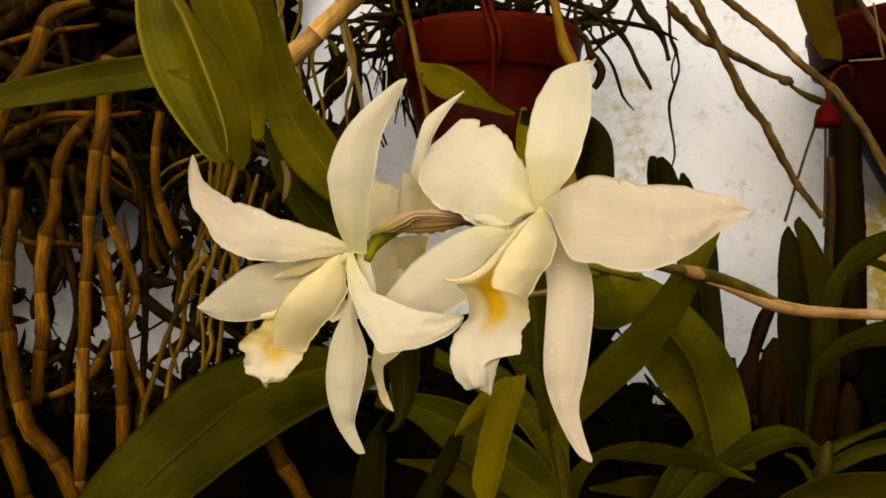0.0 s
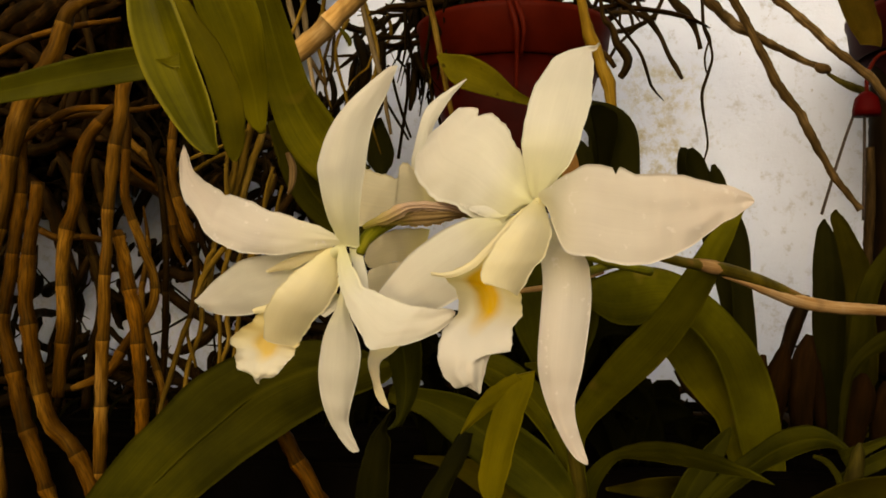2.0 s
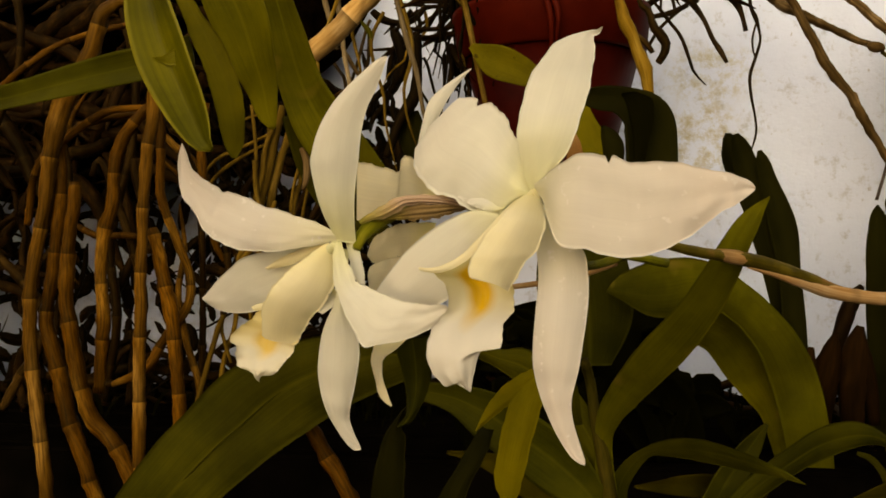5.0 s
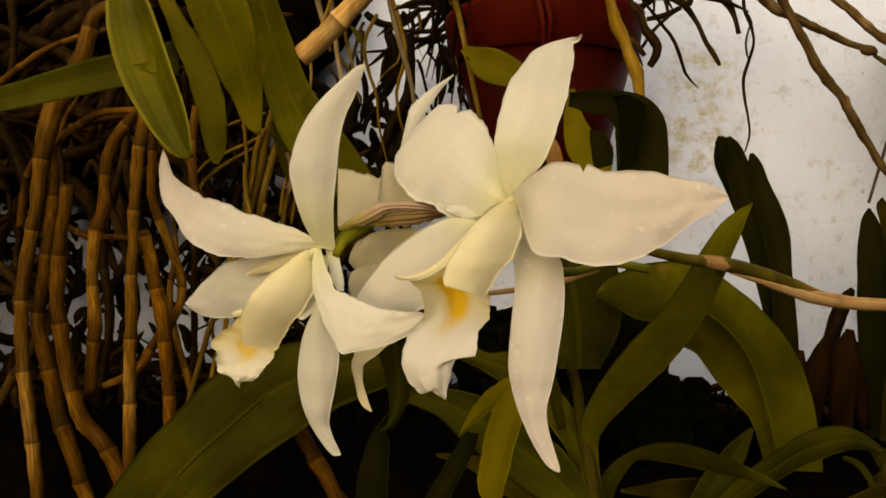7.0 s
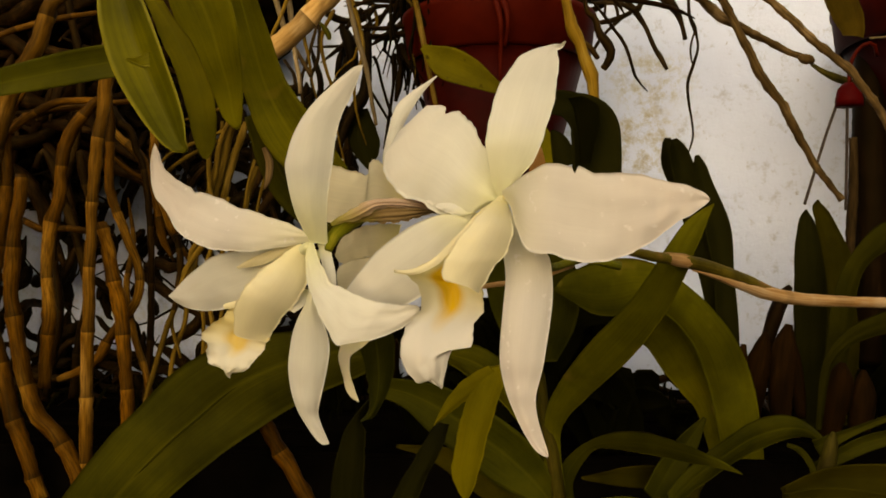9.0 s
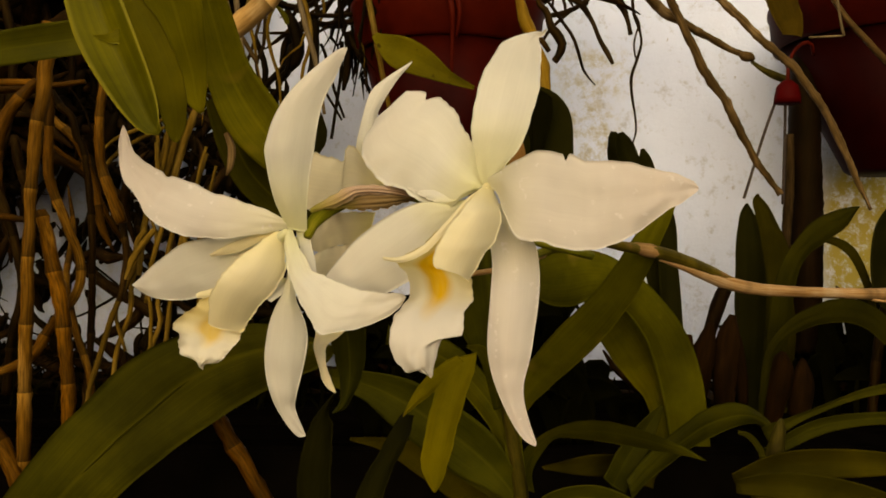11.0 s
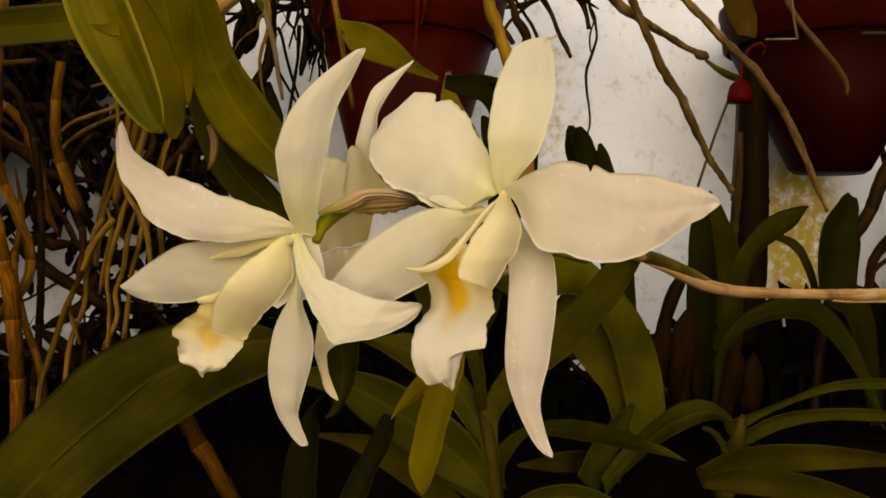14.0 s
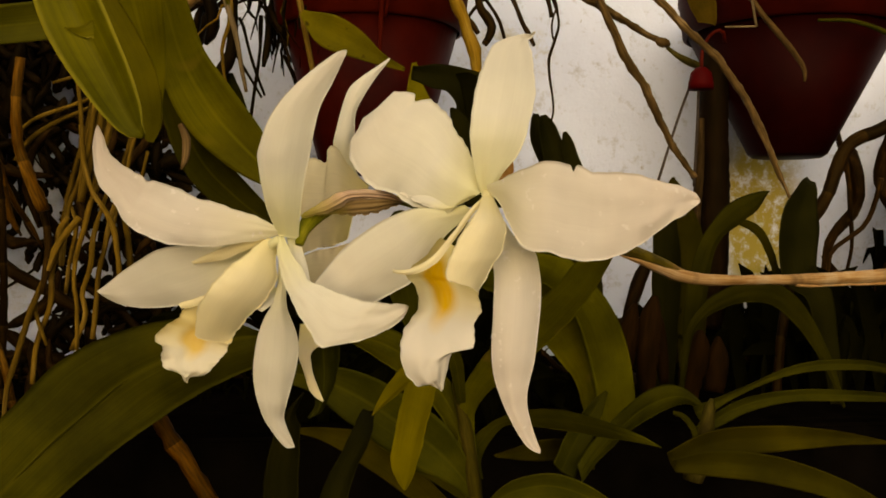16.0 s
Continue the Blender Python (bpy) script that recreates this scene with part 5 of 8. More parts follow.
sheet(plant, "leaf", [(0.1139, 0.63, 1.1919, 0.1264, 0.63, 1.1884, 0), (0.1157, 0.63, 1.209, 0.1252, 0.63, 1.2017, 0.0004), (0.123, 0.628, 1.2218, 0.1306, 0.628, 1.214, 0.0008), (0.1334, 0.62, 1.232, 0.139, 0.62, 1.2269, 0.0012), (0.1446, 0.605, 1.24, 0.1518, 0.605, 1.2301, 0.0016), (0.1543, 0.585, 1.2463, 0.163, 0.585, 1.2329, 0.002), (0.1656, 0.56, 1.2498, 0.1723, 0.56, 1.236, 0.0016), (0.1764, 0.54, 1.2499, 0.1812, 0.54, 1.2382, 0.0012), (0.1872, 0.525, 1.2474, 0.1903, 0.525, 1.2397, 0.0008), (0.1974, 0.517, 1.2436, 0.1989, 0.517, 1.2394, 0.0004), (0.2053, 0.513, 1.239, 0.2056, 0.513, 1.2384, 0)], LEAF, 0.0003, 2, 0.0, 0.0002, seed=41, n=44, m=14, thick=0.0012, keel=0.0007)
sheet(plant, "leaf", [(0.0269, 0.63, 1.3007, 0.0251, 0.63, 1.2872, 0.003), (0.0443, 0.63, 1.2925, 0.0386, 0.63, 1.2817, 0.003), (0.0598, 0.625, 1.294, 0.0543, 0.625, 1.2719, 0.003), (0.0781, 0.62, 1.2836, 0.0716, 0.62, 1.2609, 0.003), (0.0975, 0.61, 1.263, 0.0885, 0.61, 1.2444, 0.003), (0.1103, 0.605, 1.2385, 0.1013, 0.605, 1.2238, 0.003), (0.1137, 0.6, 1.218, 0.1084, 0.6, 1.2107, 0.003)], LEAF, 0.0003, 2, 0.0, 0.0002, seed=90, n=44, m=14, thick=0.0012, keel=0.0007)
sheet(plant, "leaf", [(0.0146, 0.52, 1.2112, 0.0303, 0.52, 1.2117, 0.003), (0.0195, 0.525, 1.2235, 0.0347, 0.525, 1.2261, 0.003), (0.0284, 0.53, 1.2383, 0.0427, 0.53, 1.2418, 0.003), (0.0353, 0.54, 1.2505, 0.0455, 0.54, 1.2481, 0.003), (0.0401, 0.55, 1.2562, 0.0467, 0.55, 1.2547, 0.003)], LEAF_DARK, 0.0003, 2, 0.0, 0.0002, seed=91, n=44, m=14, thick=0.0012, keel=0.0007)

plant = thing("reed_orchid", "reed-stemmed orchid with narrow arching green leaves", "plant", "orchid plants")
tube(plant, "stem", [(0.2916, 0.66, 1.173, 0.0076), (0.2965, 0.66, 1.1946, 0.008), (0.3006, 0.66, 1.2092, 0.0065), (0.3032, 0.66, 1.2214, 0.005), (0.3047, 0.66, 1.2312, 0.0035), (0.3055, 0.66, 1.2344, 0.0011)], STEM_GREEN, joints=0.03)
blade(plant, "leaf", [(0.173, 0.6, 1.2009, 0.0089, 0), (0.1835, 0.61, 1.2149, 0.0089, 0), (0.1973, 0.616, 1.2332, 0.0072, 0), (0.2089, 0.618, 1.2499, 0.0011, 0)], LEAF_SHADE, 0.1, 0.22, 0.0008, 2, 0.0, 0.001, seed=42)
sheet(plant, "leaf", [(0.3054, 0.665, 1.2239, 0.3016, 0.665, 1.2183, 0.003), (0.2977, 0.665, 1.2324, 0.2946, 0.665, 1.2268, 0.003), (0.2863, 0.66, 1.241, 0.2848, 0.66, 1.2308, 0.003), (0.2735, 0.655, 1.2463, 0.2713, 0.655, 1.2291, 0.003), (0.2594, 0.65, 1.2461, 0.2576, 0.65, 1.2252, 0.003), (0.2425, 0.64, 1.2426, 0.2415, 0.64, 1.2208, 0.003), (0.2258, 0.63, 1.2343, 0.2259, 0.63, 1.2144, 0.003), (0.2095, 0.615, 1.2278, 0.2096, 0.615, 1.2088, 0.003), (0.1938, 0.6, 1.22, 0.1956, 0.6, 1.2041, 0.003), (0.1787, 0.585, 1.2094, 0.1822, 0.585, 1.1973, 0.003)], LEAF, 0.0003, 2, 0.0, 0.0002, seed=43, n=40, m=14, thick=0.0012, keel=0.0007)
sheet(plant, "leaf", [(0.2712, 0.65, 1.2282, 0.2708, 0.65, 1.2255, 0.0005), (0.2803, 0.65, 1.2253, 0.2781, 0.65, 1.2218, 0.0005), (0.2875, 0.65, 1.2174, 0.2841, 0.65, 1.2142, 0.0005), (0.2925, 0.65, 1.206, 0.2883, 0.65, 1.204, 0.0005)], LEAF_SHADE, 0.0003, 2, 0.0, 0.0002, seed=49, n=40, m=14, thick=0.0012, keel=0.0007)
blade(plant, "leaf", [(0.2939, 0.662, 1.2229, 0.0058, 0), (0.3246, 0.66, 1.238, 0.0028, 0), (0.3685, 0.66, 1.2544, 0.0033, 0), (0.4054, 0.66, 1.2584, 0.0041, 0), (0.4469, 0.66, 1.2544, 0.0035, 0), (0.4819, 0.66, 1.2356, 0.0019, 0)], LEAF_SHADE, 0.1, 0.22, 0.0008, 2, 0.0, 0.001, seed=44)
blade(plant, "leaf", [(0.2939, 0.66, 1.2093, 0.0044, 0), (0.3294, 0.66, 1.2283, 0.0058, 0), (0.369, 0.66, 1.2351, 0.0047, 0), (0.4154, 0.66, 1.2346, 0.0043, 0), (0.4725, 0.66, 1.2305, 0.0031, 0)], LEAF_SHADE, 0.1, 0.22, 0.0008, 2, 0.0, 0.001, seed=45)
blade(plant, "leaf", [(0.269, 0.65, 1.1916, 0.0067, 0), (0.3015, 0.65, 1.2043, 0.0092, 0), (0.3459, 0.65, 1.2059, 0.0102, 0), (0.4004, 0.65, 1.2049, 0.0056, 0), (0.447, 0.65, 1.1993, 0.0009, 0)], LEAF_SHADE_DEEP, 0.1, 0.22, 0.0008, 2, 0.0, 0.001, seed=46)
blade(plant, "leaf", [(0.2593, 0.62, 1.1971, 0.0045, 0), (0.283, 0.612, 1.2, 0.0088, 0), (0.3161, 0.605, 1.198, 0.0098, 0), (0.3494, 0.6, 1.19, 0.0086, 0), (0.3843, 0.595, 1.1765, 0.0066, 0), (0.4166, 0.59, 1.1589, 0.0022, 0)], LEAF_SHADE_DEEP, 0.1, 0.22, 0.0008, 2, 0.0, 0.001, seed=47)

plant = thing("orchid_plant", "small orchid with brown sheathed bulbs and an arching leaf", "plant", "orchid plants")
sheet(plant, "leaf", [(0.3451, 0.81, 1.2078, 0.3499, 0.81, 1.2079, 0.002), (0.3465, 0.81, 1.2273, 0.3527, 0.81, 1.2275, 0.002), (0.3478, 0.81, 1.2469, 0.3554, 0.81, 1.247, 0.002), (0.3511, 0.81, 1.2665, 0.3611, 0.81, 1.2667, 0.002), (0.3596, 0.81, 1.2822, 0.3725, 0.81, 1.2786, 0.002), (0.3738, 0.81, 1.2961, 0.3881, 0.81, 1.2866, 0.002), (0.3928, 0.81, 1.3062, 0.4023, 0.81, 1.2907, 0.002), (0.4131, 0.81, 1.3133, 0.4165, 0.81, 1.2919, 0.002), (0.44, 0.81, 1.3107, 0.4354, 0.81, 1.2893, 0.002), (0.4621, 0.81, 1.2951, 0.4519, 0.81, 1.2779, 0.002), (0.4823, 0.81, 1.2688, 0.4706, 0.81, 1.258, 0.002), (0.501, 0.81, 1.2306, 0.4931, 0.81, 1.2256, 0.002), (0.5127, 0.81, 1.1924, 0.5108, 0.81, 1.1904, 0.002)], LEAF_SHADE_MURKY, 0.0003, 2, 0.0, 0.0002, seed=48, n=50, m=14, thick=0.0012, keel=0.0007)

tube(plant, "bulb", [(0.2941, 0.83, 1.1877, 0.0069), (0.295, 0.83, 1.2129, 0.0089), (0.2968, 0.83, 1.2355, 0.0109), (0.3016, 0.83, 1.2583, 0.0109), (0.3065, 0.83, 1.2775, 0.0069), (0.3094, 0.83, 1.2896, 0.002)], BULB_WARM, "orange-brown sheathed pseudobulb", rough=0.12, sides=14)
tube(plant, "bulb", [(0.3217, 0.83, 1.2034, 0.0078), (0.3215, 0.83, 1.2285, 0.0099), (0.3224, 0.83, 1.2536, 0.0113), (0.3252, 0.83, 1.2778, 0.0099), (0.3291, 0.83, 1.2964, 0.0029)], BULB, "dark brown sheathed pseudobulb", rough=0.12, sides=14)
tube(plant, "bulb", [(0.3393, 0.83, 1.2138, 0.0044), (0.3372, 0.83, 1.2338, 0.0059), (0.3347, 0.83, 1.2538, 0.0064), (0.3317, 0.83, 1.2729, 0.0054), (0.3286, 0.83, 1.2899, 0.002)], BULB_WARM, "brown young pseudobulb", rough=0.12, sides=14)
tube(plant, "bulb", [(0.2837, 0.83, 1.2025, 0.0059), (0.285, 0.83, 1.2328, 0.0079), (0.2868, 0.83, 1.258, 0.0074), (0.2897, 0.83, 1.2782, 0.0024)], BULB, "dark brown sheathed pseudobulb", rough=0.12, sides=14)
tube(plant, "bulb", [(0.3624, 0.83, 1.1943, 0.0088), (0.3657, 0.83, 1.2169, 0.0118), (0.3706, 0.83, 1.2355, 0.0131), (0.3734, 0.83, 1.2526, 0.0098), (0.3753, 0.83, 1.2636, 0.0025)], BULB_WARM, "reddish brown round pseudobulb", rough=0.12, sides=14)
tube(plant, "bulb", [(0.3892, 0.83, 1.2049, 0.0097), (0.392, 0.83, 1.2274, 0.0117), (0.3929, 0.83, 1.2449, 0.0078), (0.3929, 0.83, 1.2574, 0.0019)], BULB, "dark brown round pseudobulb", rough=0.12, sides=14)
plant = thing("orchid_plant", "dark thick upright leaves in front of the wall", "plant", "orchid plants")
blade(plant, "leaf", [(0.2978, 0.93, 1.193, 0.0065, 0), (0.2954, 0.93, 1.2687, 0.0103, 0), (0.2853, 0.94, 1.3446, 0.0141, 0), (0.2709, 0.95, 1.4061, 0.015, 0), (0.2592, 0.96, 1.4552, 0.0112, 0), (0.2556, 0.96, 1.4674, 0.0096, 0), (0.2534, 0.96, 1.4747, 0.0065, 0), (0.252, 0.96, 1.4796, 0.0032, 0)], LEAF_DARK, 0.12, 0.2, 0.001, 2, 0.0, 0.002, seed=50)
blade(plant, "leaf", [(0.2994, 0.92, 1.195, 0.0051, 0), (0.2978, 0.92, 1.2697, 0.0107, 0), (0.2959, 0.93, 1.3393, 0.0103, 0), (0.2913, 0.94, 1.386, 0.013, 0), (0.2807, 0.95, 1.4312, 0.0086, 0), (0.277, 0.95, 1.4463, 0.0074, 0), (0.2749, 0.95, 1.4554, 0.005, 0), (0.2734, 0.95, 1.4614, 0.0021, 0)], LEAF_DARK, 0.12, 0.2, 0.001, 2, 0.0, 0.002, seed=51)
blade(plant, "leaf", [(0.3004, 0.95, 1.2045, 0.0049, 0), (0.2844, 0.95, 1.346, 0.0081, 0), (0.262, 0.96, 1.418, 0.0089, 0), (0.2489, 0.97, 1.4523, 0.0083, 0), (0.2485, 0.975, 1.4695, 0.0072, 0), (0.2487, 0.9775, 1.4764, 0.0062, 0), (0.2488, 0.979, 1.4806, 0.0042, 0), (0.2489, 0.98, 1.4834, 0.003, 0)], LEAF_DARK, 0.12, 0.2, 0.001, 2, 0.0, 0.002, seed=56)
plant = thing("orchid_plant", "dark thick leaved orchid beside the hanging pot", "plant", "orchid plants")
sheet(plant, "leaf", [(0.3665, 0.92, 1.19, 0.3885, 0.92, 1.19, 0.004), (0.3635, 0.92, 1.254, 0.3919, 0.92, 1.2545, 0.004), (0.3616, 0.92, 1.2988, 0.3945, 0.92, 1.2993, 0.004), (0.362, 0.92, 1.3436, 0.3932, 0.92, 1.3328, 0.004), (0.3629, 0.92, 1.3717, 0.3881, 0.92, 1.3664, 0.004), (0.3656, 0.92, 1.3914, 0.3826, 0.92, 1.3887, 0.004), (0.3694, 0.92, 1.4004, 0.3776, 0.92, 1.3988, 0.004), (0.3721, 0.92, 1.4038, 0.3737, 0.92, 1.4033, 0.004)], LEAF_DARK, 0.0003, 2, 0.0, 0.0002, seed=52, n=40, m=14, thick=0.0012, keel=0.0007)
sheet(plant, "leaf", [(0.401, 0.935, 1.19, 0.425, 0.935, 1.19, 0.004), (0.3972, 0.935, 1.2642, 0.4305, 0.935, 1.2648, 0.004), (0.397, 0.935, 1.3097, 0.4275, 0.935, 1.3101, 0.004), (0.3941, 0.935, 1.3552, 0.4235, 0.935, 1.3555, 0.004), (0.3878, 0.935, 1.3894, 0.4112, 0.935, 1.3828, 0.004), (0.3844, 0.935, 1.4054, 0.4005, 0.935, 1.4026, 0.004), (0.386, 0.935, 1.4122, 0.3933, 0.935, 1.4111, 0.004), (0.3888, 0.935, 1.4145, 0.3899, 0.935, 1.414, 0.004)], LEAF_SHADE_DEEP, 0.0003, 2, 0.0, 0.0002, seed=53, n=40, m=14, thick=0.0012, keel=0.0007)
sheet(plant, "leaf", [(0.372, 0.86, 1.19, 0.384, 0.86, 1.19, 0.003), (0.370, 0.86, 1.24, 0.388, 0.86, 1.24, 0.003), (0.3716, 0.86, 1.2815, 0.3934, 0.86, 1.2817, 0.003), (0.3794, 0.86, 1.3284, 0.3991, 0.86, 1.3249, 0.003), (0.3912, 0.86, 1.3561, 0.4087, 0.86, 1.3498, 0.003), (0.4135, 0.86, 1.383, 0.4313, 0.86, 1.3674, 0.003), (0.4363, 0.86, 1.3946, 0.4461, 0.86, 1.3788, 0.003), (0.4507, 0.86, 1.3982, 0.4544, 0.86, 1.3923, 0.003), (0.4572, 0.86, 1.3984, 0.4578, 0.86, 1.3973, 0.003)], LEAF_SHADE_MURKY, 0.0003, 2, 0.0, 0.0002, seed=54, n=40, m=14, thick=0.0012, keel=0.0007)
sheet(plant, "leaf", [(0.4238, 0.88, 1.3695, 0.4252, 0.88, 1.3627, 0.001), (0.4344, 0.88, 1.3708, 0.4346, 0.88, 1.3641, 0.001), (0.4506, 0.88, 1.3678, 0.4478, 0.88, 1.3592, 0.001), (0.4658, 0.88, 1.3568, 0.4601, 0.88, 1.3481, 0.001), (0.4754, 0.88, 1.3376, 0.4677, 0.88, 1.334, 0.001), (0.4833, 0.88, 1.3149, 0.4762, 0.88, 1.3114, 0.001), (0.4892, 0.88, 1.2807, 0.4815, 0.88, 1.2778, 0.001)], LEAF_SHADE_DEEP, 0.0003, 2, 0.0, 0.0002, seed=57, n=40, m=14, thick=0.0012, keel=0.0007)
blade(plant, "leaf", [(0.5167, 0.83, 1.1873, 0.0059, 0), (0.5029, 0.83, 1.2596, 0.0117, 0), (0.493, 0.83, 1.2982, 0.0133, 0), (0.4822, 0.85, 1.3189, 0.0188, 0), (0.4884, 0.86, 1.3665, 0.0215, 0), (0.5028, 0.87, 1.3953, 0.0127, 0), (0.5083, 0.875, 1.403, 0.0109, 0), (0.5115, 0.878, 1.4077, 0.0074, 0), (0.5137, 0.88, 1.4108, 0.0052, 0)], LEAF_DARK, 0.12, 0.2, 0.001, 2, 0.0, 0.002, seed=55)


def tuft(at, count, length, width, mat, label, seed, spread=0.9):
    """A low orchid: strap leaves that arch out of one base."""
    rng = np.random.default_rng(seed)
    p = thing("orchid_plant", label, "plant", "low orchids on the bench")
    for k in range(count):
        way = rng.uniform(0, 6.28)
        out = rng.uniform(0.15, spread) * length
        tall = rng.uniform(0.6, 1.0) * length
        w = width * rng.uniform(0.7, 1.15)
        dx, dy = math.cos(way) * out, math.sin(way) * out * 0.45
        x, y, z = at[0] + rng.normal(0, 0.012), at[1] + rng.normal(0, 0.008), at[2]
        tw = rng.uniform(-35, 35)
        droop = rng.uniform(0.0, 0.5)
        rows = [(x, y, z, w * 0.4, tw), (x + dx * 0.2, y + dy * 0.2, z + tall * 0.45, w * 0.85, tw), (x + dx * 0.6, y + dy * 0.6, z + tall * 0.85, w, tw),
                (x + dx * 0.9, y + dy * 0.9, z + tall * (0.95 - 0.2 * droop), w * 0.75, tw), (x + dx * 1.15, y + dy * 1.1, z + tall * (1.0 - droop * 0.6), 0.0008, tw)]
        blade(p, "leaf", rows, mat, 0.1, 0.2, 0.001, 2, 0.0, 0.0014, n=16, m=6, seed=seed * 20 + k)
    return p


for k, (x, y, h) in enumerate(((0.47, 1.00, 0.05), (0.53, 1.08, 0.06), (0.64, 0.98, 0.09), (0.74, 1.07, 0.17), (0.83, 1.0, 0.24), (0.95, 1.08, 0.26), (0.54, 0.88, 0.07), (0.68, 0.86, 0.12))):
    tuft((x, y, 1.19), 10, h * 1.15, 0.010, LEAF_DARK if k % 3 else UNDER, "low orchid by the wall, shade put into its dark green", 100 + k)
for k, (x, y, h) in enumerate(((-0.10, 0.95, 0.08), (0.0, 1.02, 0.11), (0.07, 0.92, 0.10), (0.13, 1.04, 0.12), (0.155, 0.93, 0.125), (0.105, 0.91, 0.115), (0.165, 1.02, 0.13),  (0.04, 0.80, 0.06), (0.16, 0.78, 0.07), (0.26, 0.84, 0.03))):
    tuft((x, y, 1.19), 12, h * 1.1, 0.015, UNDER, "low orchid, bench shade put into its near-black green", 140 + k)


def undergrowth(label, count, x, y, height, mat, seed):
    """Crowded small dark leaves on the bench that nobody could count, in one mesh."""
    rng = np.random.default_rng(seed)
    verts, faces, uvs = [], [], []
    for k in range(count):
        px, py, h = rng.uniform(*x), rng.uniform(*y), rng.uniform(*height)
        dx, w = rng.normal(0, 0.35) * h, h * rng.uniform(0.05, 0.10)
        rows = [(px, py, 1.19, w * 0.5, 0), (px + dx * 0.3, py, 1.19 + h * 0.5, w, 0), (px + dx * 0.8, py, 1.19 + h * 0.9, w * 0.7, 0), (px + dx * 1.2, py, 1.19 + h, 0.0006, 0)]
        line = glide(rows, 7)
        at = len(verts)
        for i, (lx, ly, lz, lw, _) in enumerate(line):
            d = unit(line[min(i + 1, 7), :3] - line[max(i - 1, 0), :3])
            s = unit(np.array((d[2], rng.normal(0, 0.02), -d[0])))
            for v in (-1, 0, 1):
                verts.append((lx + s[0] * lw * v, ly + (0.2 * lw if v else 0), lz + s[2] * lw * v))
                uvs.append((i / 7, (v + 1) / 2))
        for i in range(7):
            for j in range(2):
                a = at + i * 3 + j
                faces.append((a, a + 1, a + 4, a + 3))
    return tagged(link("undergrowth", verts, faces, uvs, mat), label, "plants", kind="stuff")


undergrowth("crowded orchid leaves on the bench, gloom put into their colour", 260, (0.44, 1.1), (0.86, 1.14), (0.04, 0.105), UNDER, 31)
undergrowth("short leaves painted near black for the bench's shade", 200, (-0.12, 0.40), (0.88, 1.13), (0.008, 0.022), UNDER, 32)

undergrowth("leaves below the cane clump, painted near black for shade", 220, (-0.80, -0.12), (0.88, 1.13), (0.008, 0.03), UNDER, 33)

undergrowth("leaves crowding the bench by the wall, painted near black for shade", 200, (0.50, 1.15), (0.88, 1.13), (0.05, 0.13), UNDER, 34)

# ---- canes and roots ----
clump = thing("cane_clump", "tangle of brown jointed orchid canes", "orchid canes")
tube(clump, "cane", [(-0.4049, 0.78, 1.3864, 0.0032), (-0.3844, 0.77, 1.4369, 0.0035), (-0.3542, 0.77, 1.4643, 0.0039), (-0.3185, 0.765, 1.4778, 0.0035), (-0.2756, 0.76, 1.4808, 0.0031), (-0.2312, 0.76, 1.487, 0.0019)], CANE, joints=0.065, rough=0.32, seed=7, kink=1.1)
tube(clump, "cane", [(-0.4158, 0.74, 1.496, 0.003), (-0.3781, 0.74, 1.5195, 0.003), (-0.3528, 0.75, 1.5407, 0.0026), (-0.3215, 0.76, 1.5545, 0.0027), (-0.2788, 0.78, 1.5683, 0.002)], CANE, joints=0.043, rough=0.32, seed=8, kink=1.1)
tube(clump, "cane", [(-0.1161, 0.66, 1.2656, 0.0033), (-0.1022, 0.655, 1.247, 0.0045), (-0.0885, 0.65, 1.2312, 0.0052), (-0.0774, 0.65, 1.2146, 0.0057), (-0.0658, 0.65, 1.1949, 0.0057), (-0.0513, 0.65, 1.1662, 0.0056), (-0.0368, 0.65, 1.1329, 0.0056), (-0.0203, 0.65, 1.0901, 0.0056)], CANE, joints=0.043, rough=0.32, seed=14, kink=1.1)
tube(clump, "cane", [(-0.2387, 0.71, 1.5217, 0.0061), (-0.2413, 0.71, 1.4897, 0.0061), (-0.2423, 0.71, 1.4715, 0.0056), (-0.2456, 0.71, 1.4533, 0.0051), (-0.2485, 0.71, 1.4351, 0.0051), (-0.2517, 0.71, 1.4124, 0.0046), (-0.254, 0.71, 1.3898, 0.0046), (-0.2535, 0.71, 1.3672, 0.0042), (-0.2536, 0.71, 1.3514, 0.0046), (-0.2541, 0.71, 1.3311, 0.0046), (-0.2541, 0.71, 1.3087, 0.0051), (-0.2555, 0.71, 1.2907, 0.0051), (-0.2549, 0.71, 1.2639, 0.005), (-0.2543, 0.71, 1.2372, 0.005), (-0.2548, 0.71, 1.215, 0.0055), (-0.2559, 0.71, 1.1839, 0.005), (-0.2552, 0.71, 1.153, 0.005)], CANE_PAPERY, "papery straw-brown jointed cane", joints=0.052, rough=0.26, seed=1, kink=0.35, sides=12)
